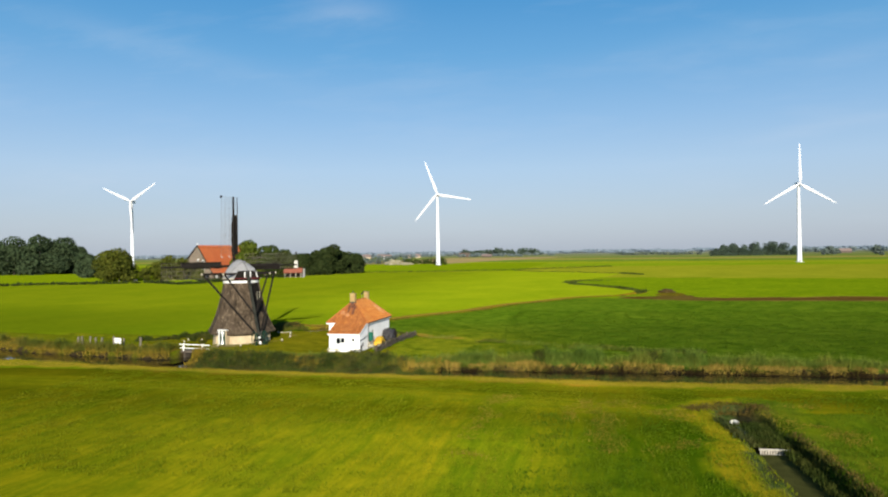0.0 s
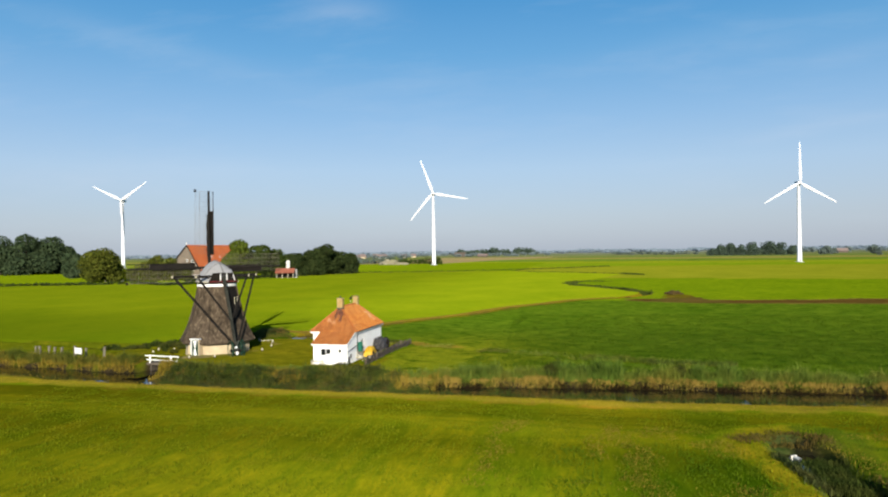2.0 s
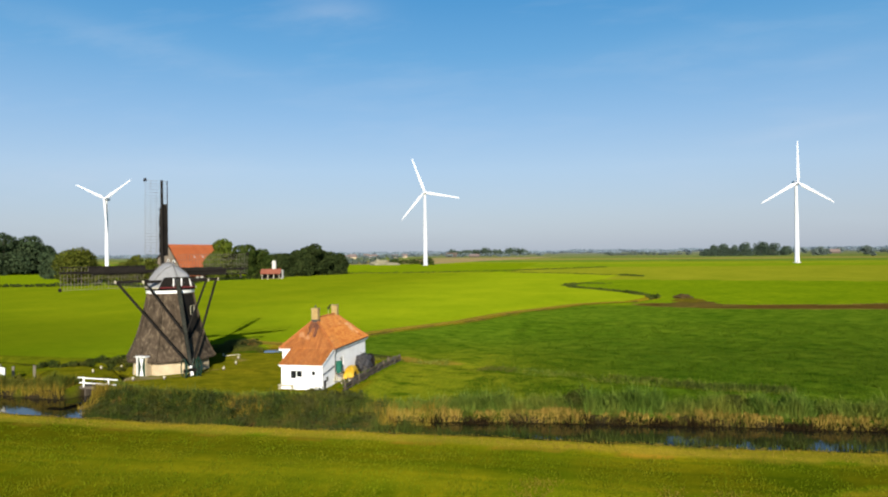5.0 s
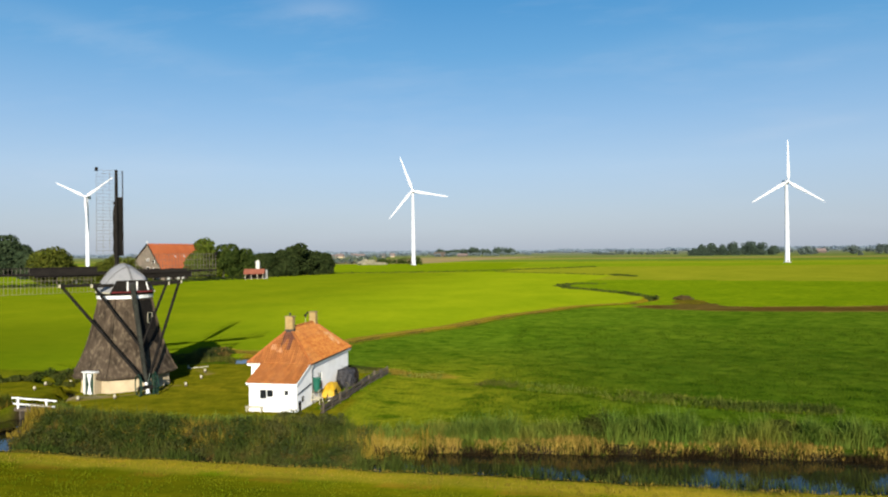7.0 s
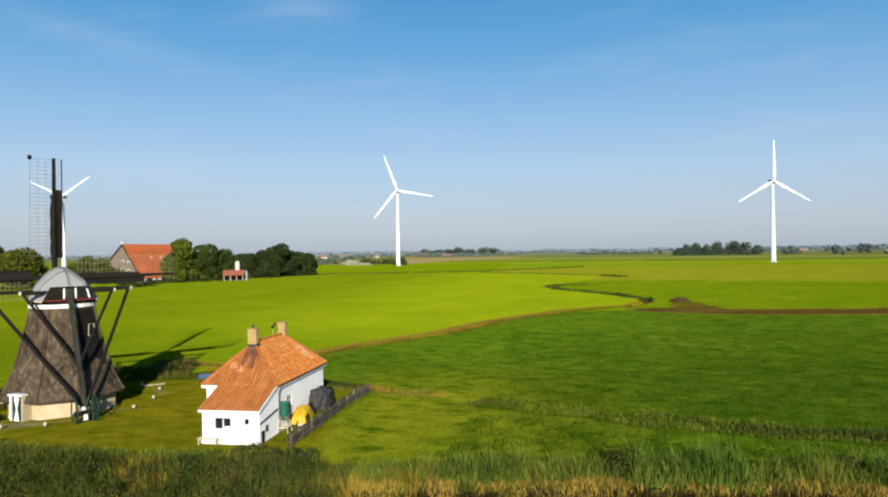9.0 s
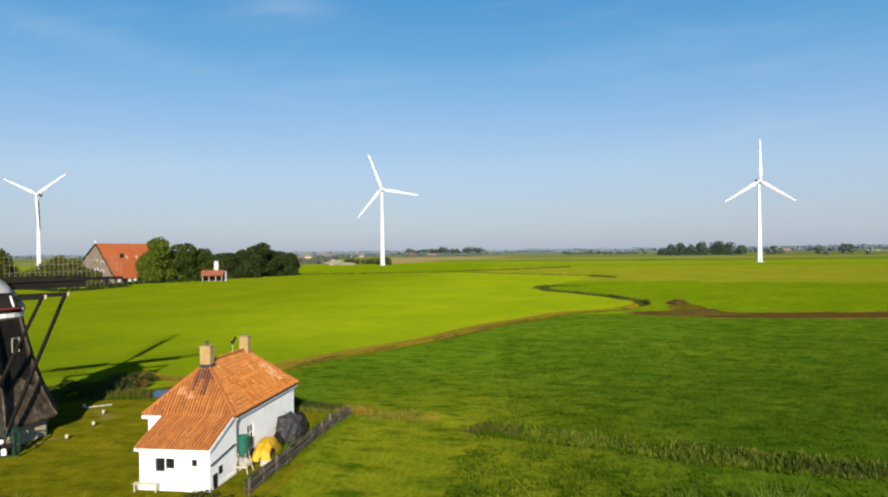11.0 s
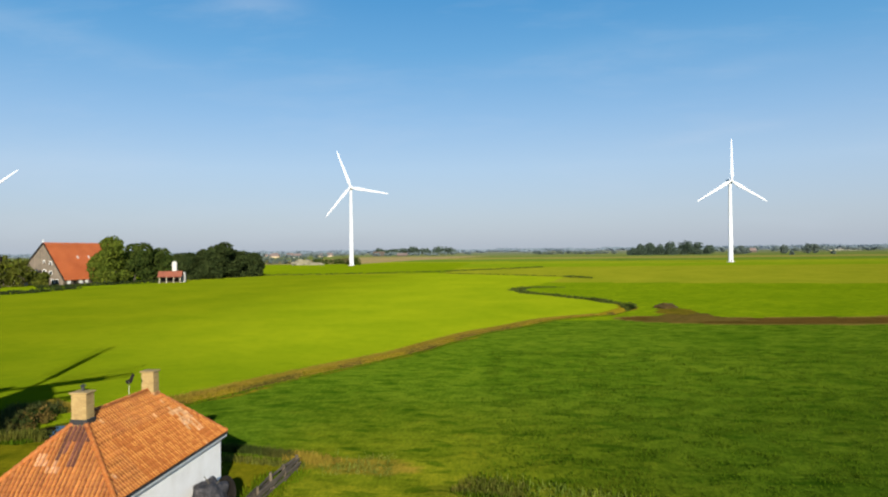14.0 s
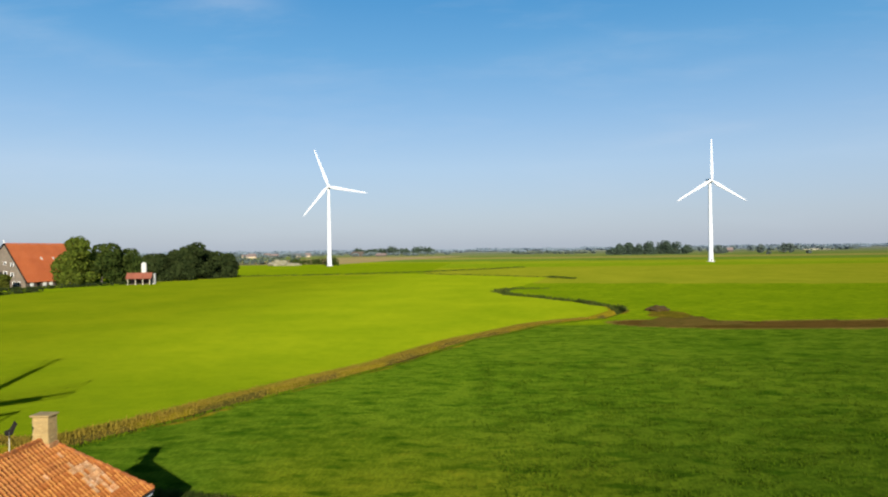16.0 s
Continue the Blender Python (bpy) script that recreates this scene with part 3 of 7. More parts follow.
def lumps(x, y, seed):
    """Smooth random relief of about one metre's wavelength."""
    xi, yi = np.floor(x), np.floor(y)
    fx, fy = x - xi, y - yi
    fx, fy = fx * fx * (3 - 2 * fx), fy * fy * (3 - 2 * fy)

    def h(a, b):
        return np.modf(np.abs(np.sin(a * 12.9898 + b * 78.233 + seed) * 43758.5453))[0]
    return (h(xi, yi) * (1 - fx) + h(xi + 1, yi) * fx) * (1 - fy) + (h(xi, yi + 1) * (1 - fx) + h(xi + 1, yi + 1) * fx) * fy - 0.5


def land_z(x, y):
    x, y = np.asarray(x, float), np.asarray(y, float)
    z = np.where(y < 72, -0.6, -0.34) + 0.0 * x
    z = z + 0.16 * np.sin(x * 0.11 + y * 0.05) * np.sin(y * 0.13 - x * 0.03) * smooth(400, 200, y)
    z = z + 0.05 * np.sin(x * 0.9 + 1.3 * np.sin(y * 0.7)) * np.sin(y * 1.1 + x * 0.3) * smooth(150, 110, y)
    rel = 0.16 * lumps(x / 1.7, y / 2.6, 1.0) + 0.10 * lumps(x / 0.9, y / 1.5, 5.0)
    z = z + rel * smooth(190, 150, y) * np.where(y < 72, 0.6, 1.0) * np.where((x < -18) & (y > 80), 0.15, 1.0)
    # low rim of the canal and the raised mill yard
    nb, fb = bank_y(NEAR_BANK, x), bank_y(FAR_BANK, x)
    z = z + 0.14 * np.exp(-((y - nb + 1.2) / 1.3) ** 2)
    cx, cy = (x + 37) / 21.0, (y - 91.5) / 12.5
    yard = smooth(1.25, 0.72, np.sqrt(cx * cx + cy * cy))
    z = np.where(y > fb - 2, z + yard * (0.56 - 0.3 * (z + 0.34)), z)
    pad = smooth(1.3, 0.85, np.hypot((x + 23.6) / 6.0, (y - 87.5) / 9.0))
    z = np.where(y > fb + 1.5, z + pad * (0.16 - z), z)
    # channels
    mid, half = (nb + fb) / 2, (fb - nb) / 2
    z = z + (-1.75 - z) * smooth(half + 0.15, half - 0.75, np.abs(y - mid))
    z = z + (-1.5 - z) * smooth(1.35, 0.55, line_dist(x, y, DITCH))
    z = z + (-1.4 - z) * smooth(1.3, 0.5, line_dist(x, y, SIDE_DITCH))
    z = z + (-1.5 - z) * smooth(2.7, 1.4, line_dist(x, y, MILL_DITCH)) * 0.7
    pd = np.hypot((x + 40.3) / 3.3, (y - 109.3) / 3.5)
    z = z + (-1.5 - z) * smooth(1.15, 0.75, pd)
    z = z + (-1.85 - z) * smooth(2.0, 0.8, line_dist(x, y, FRONT_DITCH))
    z = z + (-0.75 - z) * smooth(4.6, 2.0, line_dist(x, y, MUD)) * 0.9
    # hollow in the pasture
    z = z - 0.32 * np.exp(-(line_dist(x, y, [(-9, 98.2), (0, 94.8), (9, 91.2), (19, 90.0)]) / 1.1) ** 2)
    return z


def land_colour(x, y):
    """Land use: crop, pasture, dike grass, cut strips, soil, with haze and view-angle brightness put in. Returns colour
    and how tussocky it is.
    """
    n = x.size
    rngl = np.random.RandomState(3)
    wob = 0.9 * np.sin(x * 0.31 + 2 * np.sin(y * 0.17)) + 0.7 * np.sin(y * 0.43 + x * 0.12)
    xs, ys = x + 0.8 * wob, y + 0.5 * wob
    col, rough = np.tile((0.085, 0.135, 0.016), (n, 1)), np.full(n, 0.75)

    def put(mask, c, r):
        col[mask], rough[mask] = c, r

    put(y < 72, (0.178, 0.232, 0.006), 0.85)
    fl = y < 72
    col[fl] *= (0.78 + 0.16 * smooth(-45, -12, x[fl]) - 0.16 * smooth(4, 14, x[fl]))[:, None]
    far = y > 187
    put(far, (0.162, 0.240, 0.005), 0.7)
    put((y > 73) & (y <= 187), (0.084, 0.138, 0.004), 0.9)
    pas = (y > 73) & (y <= 187)
    # pasture dimmed to the right: directional shading put into the colour
    col[pas] *= (1.10 - 0.10 * smooth(-12, 34, x[pas] + 0.1 * (y[pas] - 110)))[:, None] * np.array((1.0, 1.0, 1.0))
    col[pas] += (smooth(10, -12, x[pas]) * smooth(-26, -19, x[pas]) * smooth(125, 95, y[pas]))[:, None] * np.array((0.066, 0.024, 0.0))
    col[pas] *= (1 + 0.28 * smooth(98, 84, y[pas]) * smooth(-6, 8, x[pas]))[:, None]
    # far pasture lightened in the colour, as a grazing view brightens grass
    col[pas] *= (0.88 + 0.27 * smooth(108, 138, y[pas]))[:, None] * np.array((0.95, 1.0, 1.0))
    col[pas, 2] += 0.004
    col[pas] *= (1 + 0.22 * smooth(2, -10, x[pas]) * smooth(122, 100, y[pas]))[:, None]
    # fields further out, in strips; distance haze put into the colours, greyer and bluer
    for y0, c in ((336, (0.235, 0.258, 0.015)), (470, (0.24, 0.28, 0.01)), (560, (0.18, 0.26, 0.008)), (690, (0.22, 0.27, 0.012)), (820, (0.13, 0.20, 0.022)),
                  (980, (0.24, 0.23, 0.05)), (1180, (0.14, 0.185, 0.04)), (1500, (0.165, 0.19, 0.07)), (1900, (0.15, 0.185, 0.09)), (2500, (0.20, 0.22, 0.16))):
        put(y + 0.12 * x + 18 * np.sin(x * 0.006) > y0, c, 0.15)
    put(inside(xs, ys, OLIVE), (0.238, 0.258, 0.015), 0.25)
    put((x < -45) & (y > 446) & (y < 760) & (x > -330), (0.165, 0.235, 0.004), 0.15)
    put(inside(xs, ys, [(-330, 770), (-160, 770), (-150, 900), (-40, 1500), (-330, 1500)]), (0.30, 0.24, 0.11), 0.15)
    put((x < -172) & (y > 240) & (y < 700), (0.18, 0.25, 0.004), 0.2)
    put(inside(xs, ys, CROP), (0.203, 0.262, 0.006), 0.24)
    cr = inside(xs, ys, CROP)
    # view-angle brightness put into the crop colour: darker near and left
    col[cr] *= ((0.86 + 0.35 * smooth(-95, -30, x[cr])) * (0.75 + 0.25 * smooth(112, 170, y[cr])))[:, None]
    col[cr] *= 1 - smooth(170, 112, y[cr])[:, None] * np.array((0.09, 0.02, 0.0))
    put((x < -30) & (y > 73) & (y < 100), (0.13, 0.15, 0.006), 0.7)
    put(inside(x, y, YARD), (0.136, 0.134, 0.006), 0.75)
    # worn and dry places
    d = line_dist(xs, ys, DITCH)
    put((((d < 2.6) & cr) | (d < 1.6)) & (y < 232), (0.24, 0.185, 0.012), 0.6)
    put((d < 1.2), (0.12, 0.095, 0.02), 0.6)
    put((d < 2.3) & (y >= 222), (0.075, 0.10, 0.02), 0.6)
    m = line_dist(xs, ys, MUD)
    put(m < 7.0, (0.19, 0.15, 0.03), 0.8)
    put(m < 5.6, (0.098, 0.060, 0.014), 0.5)
    put(inside(xs, ys, [(20, 191), (26, 188), (40, 189), (34, 194), (33, 200), (28, 204), (24, 198)]), (0.128, 0.088, 0.022), 0.7)
    put(np.hypot((xs - 28.3) / 3.7, (ys - 207.0) / 8.5) < 1, (0.14, 0.112, 0.012), 0.9)
    hd = line_dist(xs, ys, [(-9, 98.2), (0, 94.8), (9, 91.2), (19, 90.0)])
    hm = (hd < 2.2)
    col[hm] = col[hm] * (1 - 0.20 * smooth(2.2, 0.5, hd[hm]) * (0.6 + 0.6 * np.sin(xs[hm] * 0.9 + ys[hm])))[:, None] + np.array((0.02, 0.012, 0.004)) * smooth(2.2, 0.5, hd[hm])[:, None]
    put(np.hypot((xs + 16.5) / 4.2, (ys - 101.0) / 1.6) < 1, (0.21, 0.175, 0.02), 0.9)
    nb, fb = bank_y(NEAR_BANK, x), bank_y(FAR_BANK, x)
    put((y > nb + 0.6) & (y < fb + 0.1), (0.05, 0.038, 0.02), 0.6)
    put((y > nb - 2.7 + 0.4 * np.sin(x * 0.8)) & (y < nb - 0.4), (0.25, 0.215, 0.016), 0.6)
    put((y > nb - 0.5) & (y < nb + 0.6), (0.12, 0.115, 0.022), 0.9)
    f = line_dist(xs, ys, FRONT_DITCH)
    left = xs < np.interp(ys, [-30, 30, 53.5, 62.5], [24.5, 20.4, 19.2, 18.6])
    put((f < 4.4) & left & (f > 1.7), (0.25, 0.225, 0.010), 0.9)
    put((f < 4.4) & ~left, (0.095, 0.14, 0.008), 1.0)
    put((f < 2.2) & left, (0.085, 0.11, 0.030), 1.0)
    put((f < 2.0) & ~left, (0.12, 0.12, 0.022), 1.0)
    put(f < 0.9, (0.045, 0.04, 0.02), 0.8)
    band = smooth(0.2, 0.9, np.sin(x * 0.34 + y * 0.03 + 1.6 * np.sin(x * 0.05)))
    fr = (y < 69) & (f > 5)
    col[fr] = col[fr] * (1 - 0.32 * (band[fr] * smooth(-30, 20, x[fr]))[:, None] * np.array((1.0, 0.35, 0.6)))
    # greener by the ditch; at left, directional dimming put into the colour
    col[fr] *= 1 - (0.26 * smooth(3, 8, x[fr]) * smooth(58, 50, y[fr]))[:, None] * np.array((1.25, 0.8, 1.0)) - (0.14 * smooth(0, -10, x[fr]) * smooth(64, 58, y[fr]) * smooth(46, 52, y[fr]))[:, None] * np.array((1.2, 0.85, 1.0))
    # hot spot opposite the sun painted into the near meadow's middle
    col[fr] *= (1.08 + 0.22 * smooth(57, 46, y[fr]) * smooth(-32, -6, x[fr]) * smooth(14, 4, x[fr]))[:, None]
    # a broad dark mowing band and bent yellowish growth on the near bank
    col[fr] *= (1 + 0.22 * np.sin(y[fr] * 0.55 + 0.02 * x[fr]) * smooth(48, 62, y[fr]))[:, None] * np.array((1.0, 0.85, 0.9))
    col[fr] *= 1 - (smooth(2, 9, x[fr]) * smooth(60, 54, y[fr]))[:, None] * np.array((0.30, 0.14, 0.1))
    col[fr] *= 1 - (0.17 * smooth(-4, -22, x[fr]) * smooth(56, 62, y[fr]))[:, None] * np.array((1.0, 0.9, 1.0))
    col[fr] *= 1 - smooth(47, 56, y[fr])[:, None] * np.array((0.13, 0.17, 0.2))
    put((f >= 4.4) & ~left & (y < 60) & (x < 60), (0.098, 0.150, 0.006), 0.9)
    put(line_dist(xs, ys, [(-40.5, 85.5), (-44, 84), (-44.2, 79)]) < 0.55, (0.20, 0.17, 0.09), 0.5)
    put(line_dist(xs, ys, [(-41.5, 98.2), (-38.2, 96), (-36.6, 91.5), (-38, 86.6), (-42, 83.4)]) < 0.25, (0.20, 0.16, 0.05), 0.5)
    return 0.46 * col, np.clip(rough, 0, 1)


def grow(start, end, first, factor):
    out, step = [start], first
    while out[-1] < end:
        out.append(out[-1] + step)
        step *= factor
    return np.array(out)


def build_ground():
    gx = np.concatenate([-grow(90, 6000, 1.5, 1.045)[::-1], np.arange(-89.4, 72, 0.7), grow(72, 6000, 1.2, 1.05)])
    gy = np.concatenate([-grow(40, 1500, 8, 1.4)[::-1], np.arange(-36, 34, 3.0), np.arange(34, 126, 0.6), np.arange(126, 232, 1.3), grow(232, 6000, 2.2, 1.035)])
    X, Y = np.meshgrid(gx, gy)
    x, y = X.ravel(), Y.ravel()
    z = land_z(x, y)
    w, h = len(gx), len(gy)
    i = (np.arange(h - 1)[:, None] * w + np.arange(w - 1)[None, :]).ravel()
    quads = np.stack([i, i + 1, i + w + 1, i + w], 1)
    me = bpy.data.meshes.new("ground")
    me.vertices.add(w * h)
    me.vertices.foreach_set("co", np.stack([x, y, z], 1).ravel())
    me.loops.add(quads.size)
    me.loops.foreach_set("vertex_index", quads.ravel())
    me.polygons.add(len(quads))
    me.polygons.foreach_set("loop_start", np.arange(0, quads.size, 4))
    me.polygons.foreach_set("loop_total", np.full(len(quads), 4))
    me.update()
    me.polygons.foreach_set("use_smooth", np.ones(len(quads), bool))
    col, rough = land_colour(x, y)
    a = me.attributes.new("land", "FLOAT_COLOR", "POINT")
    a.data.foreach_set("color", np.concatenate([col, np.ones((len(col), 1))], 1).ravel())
    b = me.attributes.new("tussock", "FLOAT", "POINT")
    b.data.foreach_set("value", rough)
    # 0 wild, 0.5 mown along the ditch, 1 mown along the canal
    front = smooth(71.5, 70.0, y - np.interp(x, [-82, -42, 40, 120], [3.0, -0.5, 0.4, 4.0]))
    front = front * smooth(1.8, 4.5, line_dist(x, y, FRONT_DITCH))
    c = me.attributes.new("mown", "FLOAT", "POINT")
    c.data.foreach_set("value", front * (0.5 + 0.5 * smooth(57.0, 61.5, y + 1.2 * np.sin(x * 0.2))))
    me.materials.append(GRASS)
    return tagged(new("ground", me), "flat green polder land with fields and ditches", "ground", kind="structure")


def ground_z(x, y):
    return float(land_z(np.array([x]), np.array([y]))[0])


build_ground()


def strip(line, half, z):
    v, f = [], []
    for k, (x, y) in enumerate(line):
        a, b = line[max(0, k - 1)], line[min(len(line) - 1, k + 1)]
        dx, dy = b[0] - a[0], b[1] - a[1]
        d = math.hypot(dx, dy)
        v += [(x - dy / d * half, y + dx / d * half, z), (x + dy / d * half, y - dx / d * half, z)]
        if k:
            f.append((2 * k - 2, 2 * k - 1, 2 * k + 1, 2 * k))
    return v, f


def build_water():
    rows = [(x, float(bank_y(NEAR_BANK, x)), float(bank_y(FAR_BANK, x))) for x in [*range(-400, -90, 10), *[-90 + 0.5 * k for k in range(300)], *range(60, 401, 10)]]
    v, f = [], []
    for k, (x, a, b) in enumerate(rows):
        v += [(x, a - 0.3, -1.0), (x, b + 0.3, -1.0)]
        if k:
            f.append((2 * k - 2, 2 * k, 2 * k + 1, 2 * k - 1))
    tagged(raw("canal_water", v, f, WATER), "dark still water of the reed-lined canal", "water", kind="structure")
    tagged(raw("far_ditch_water", *strip(DITCH[8:], 1.1, -1.12), WATER), "dark water in the ditch's far bend", "water", kind="structure")
    tagged(raw("ditch_water", *strip(DITCH[:9], 0.95, -0.92), WATER), "narrow strip of dark water in the field ditch", "water", kind="structure")
    tagged(raw("side_ditch_water", *strip(SIDE_DITCH, 1.2, -0.85), WATER), "dark water of the small ditch beside the mill", "water", kind="structure")
    tagged(raw("front_ditch_water", *strip(FRONT_DITCH, 1.25, -1.5), WATER), "dark water in the ditch across the dike meadow", "water", kind="structure")
    tagged(raw("ditch_weed", *strip([(19.3, 50.9)] + [(x - 0.1, y) for x, y in FRONT_DITCH[2:]], 1.15, -1.492), DUCKWEED), "dark olive floating weed on the near ditch", "water plants", kind="stuff")
    n = 28
    v = [(-40.3 + 3.7 * math.cos(math.tau * i / n), 109.3 + 3.9 * math.sin(math.tau * i / n), -0.66) for i in range(n)]
    tagged(raw("pond_water", v, [tuple(range(n))], WATER), "small blue pond behind the mill yard", "water", kind="structure")


build_water()


# ---- windmill ----
MILL = Vector((-42.8, 90.05, 0.0))
SAIL_A = radians(51)
MU, MAX = Vector((math.cos(SAIL_A), math.sin(SAIL_A), 0)), Vector((-math.sin(SAIL_A), math.cos(SAIL_A), 0))
OCT = radians(-52 + 22.5)


def mp(along_axis, across, z):
    return MAX * along_axis + MU * across + Vector((0, 0, z))


def oct_ring(r, z):
    return [(r * math.cos(OCT + i * math.pi / 4), r * math.sin(OCT + i * math.pi / 4), z) for i in range(8)]


def windmill():
    mill = thing("windmill", MILL.x, MILL.y, 0, "thatched octagonal polder windmill with grey cap and tarred sails", "windmill")
    wall_r = 4.08
    part("brick_base", lathe([(wall_r + 0.06, -0.25), (wall_r + 0.06, 0.35), (wall_r, 0.36), (wall_r, 1.9)], 8, OCT), CREAM_BRICK, mill, "cream painted brick base")
    # thatched coat with a flared skirt and a slight sag between the corners
    prof = [(4.72, 1.55), (4.78, 1.72), (4.45, 2.25), (4.08, 3.0), (3.66, 4.0), (3.28, 5.2), (2.94, 6.5), (2.64, 7.7), (2.44, 8.7), (2.38, 8.75)]
    v, f, sub = [], [], 6
    for k, (r, z) in enumerate(prof):
        ring = oct_ring(r, z)
        for i in range(8):
            a, b = Vector(ring[i]), Vector(ring[(i + 1) % 8])
            for j in range(sub):
                t = j / sub
                p = a.lerp(b, t)
                bulge = 0.05 * math.sin(math.pi * t) + 0.04 * noise.noise(Vector((p.x * 1.3, p.y * 1.3, p.z * 1.7)))
                d = Vector((p.x, p.y, 0)).normalized()
                v.append(p + d * bulge)
    n = 8 * sub
    for k in range(len(prof) - 1):
        f += [(k * n + i, k * n + (i + 1) % n, (k + 1) * n + (i + 1) % n, (k + 1) * n + i) for i in range(n)]
    f += [tuple(range(n - 1, -1, -1)), tuple(range((len(prof) - 1) * n, len(prof) * n))]
    part("thatched_body", (v, f), THATCH, mill, "weathered grey-brown thatch")
    for i in range(8):
        a = [Vector(oct_ring(r + 0.03, z)[i]) for r, z in prof[1:-1]]
        part("corner_roll", pipe(a, 0.09), THATCH, mill)
    # door with white surround in the base
    ang = radians(-97)
    d, s = Vector((math.cos(ang), math.sin(ang), 0)), Vector((-math.sin(ang), math.cos(ang), 0))
    ap = wall_r * math.cos(math.pi / 8)

    def at(a, b, z):
        return d * a + s * b + Vector((0, 0, z))
    door = part("door", beam(at(ap + 0.66, 0.15, 0.16), at(ap + 0.66, 0.15, 2.12), 0.92, 0.1), GREEN_PAINT, mill, "dark green door with white hourglass")
    hour = [(-0.42, 0.26), (0.42, 0.26), (0.07, 1.17), (0.42, 2.08), (-0.42, 2.08), (-0.07, 1.17)]
    part("hourglass", slab([at(ap + 0.80, 0.15 + b * 0.62, z) for b, z in hour], 0.02), WHITE_PAINT, door, "white painted hourglass")
    def jamb(b):
        return moved(block(ap - 0.1, ap + 0.86, b - 0.045, b + 0.045, -0.1, 2.2, 0.015), Matrix.Rotation(ang, 4, "Z"))
    part("porch_cheek", jamb(0.72), CREAM_BRICK, mill, "cream porch cheek")
    porch = join(jamb(-0.42), moved(block(ap - 0.1, ap + 0.98, -0.56, 0.86, 2.2, 2.3, 0.015), Matrix.Rotation(ang, 4, "Z")))
    part("door_frame", porch, WHITE_PAINT, mill, "white painted door surround")
    for ang2, b0, z0, w, h in ((-7, -0.05, 6.35, 0.55, 0.95), (38, 0.3, 0.75, 0.8, 0.8)):
        an = radians(ang2)
        dd, ss = Vector((math.cos(an), math.sin(an), 0)), Vector((-math.sin(an), math.cos(an), 0))
        r = (wall_r if z0 < 2 else 2.92) * math.cos(math.pi / 8) + (0.04 if z0 < 2 else 0.22)
        p = [dd * r + ss * (b0 + x) + Vector((0, 0, z)) for x, z in ((-w / 2, z0), (w / 2, z0), (w / 2, z0 + h), (-w / 2, z0 + h))]
        win = part("window", slab(p, 0.05), GLASS, mill, "small dark window")
        frame_v = join(*[beam(p[i] + dd * 0.03, p[(i + 1) % 4] + dd * 0.03, *((0.03, 0.03) if i % 2 == 0 else (0.05, 0.05))) for i in range(4)])
        part("window_frame", frame_v, CREAM_PAINT, win, "pale window frame")
    an = radians(-7)
    dd, ss = Vector((math.cos(an), math.sin(an), 0)), Vector((-math.sin(an), math.cos(an), 0))
    ca = math.cos(math.pi / 8)
    lv = [(4.0, 2.6), (3.5, 4.2), (3.12, 5.6), (2.78, 7.0), (2.46, 8.55)]
    for k, ((ra_, za), (rb_, zb)) in enumerate(zip(lv, lv[1:])):
        oa, ob_ = ra_ * ca + 0.13, rb_ * ca + 0.13
        for i in range(5):
            t0, t1 = -0.36 + 0.125 * i, -0.36 + 0.125 * (i + 1) - 0.008
            q = [dd * oa + ss * ra_ * t0 + Vector((0, 0, za)), dd * oa + ss * ra_ * t1 + Vector((0, 0, za)), dd * ob_ + ss * rb_ * t1 + Vector((0, 0, zb - 0.02)), dd * ob_ + ss * rb_ * t0 + Vector((0, 0, zb - 0.02))]
            part("weatherboard", slab(q, 0.06), TARRED, mill, "black tarred boards")
    # curb under the cap
    part("curb_ring", lathe([(2.4, 8.66), (2.5, 8.7), (2.5, 8.98), (2.4, 9.02)], 24), WHITE_PAINT, mill, "white painted band under the cap")
    part("cap_ring", lathe([(2.4, 9.0), (2.55, 9.03), (2.55, 9.26), (2.4, 9.28)], 24), TARRED, mill, "dark cap ring")
    # cap: a boat-shaped shell, round at the sail side, cut upright at the tail
    secs = [(-2.3, 1.95, 1.2), (-1.85, 2.12, 1.7), (-1.0, 2.38, 2.42), (0.0, 2.46, 2.76), (1.0, 2.36, 2.76), (1.8, 2.1, 2.55), (2.35, 1.6, 2.15), (2.6, 1.1, 1.8)]
    bow = {-2.3: (3.4, 0.6), -1.85: (2.2, 0.75)}
    v, f, m = [], [], 17
    for a, w, h in secs:
        p, q = bow.get(a, (1.6, 0.8))
        for j in range(m):
            t = math.pi * j / (m - 1)
            x, y = -math.cos(t), math.sin(t)
            y = max(0.0, 1 - abs(x) ** p) ** q if a > -1.8 else min(1.0, (1 - abs(x)) * p)
            v.append(mp(a, x * w, 9.25 + y * h * 0.98))
    for k in range(len(secs) - 1):
        f += [(k * m + j, k * m + j + 1, (k + 1) * m + j + 1, (k + 1) * m + j) for j in range(m - 1)]
    f.append(tuple(range((len(secs) - 1) * m, len(secs) * m)))
    part("cap_shell", (v, f), CAP_GREY, mill, "smooth light grey cap covering", smooth=True)
    ridge = [mp(a, 0, 9.25 + h * 0.98 + 0.02) for a, w, h in secs]
    part("cap_ridge", join(*[beam(p, q, 0.16, 0.08) for p, q in zip(ridge, ridge[1:])]), CAP_SEAM, mill, "grey ridge seam")
    for a, w, h in (secs[2], secs[4]):
        pts = [mp(a, -math.cos(math.pi * j / 12) * (w + 0.015), 9.25 + max(0.0, 1 - abs(math.cos(math.pi * j / 12)) ** 1.6) ** 0.8 * (h + 0.03)) for j in range(13)]
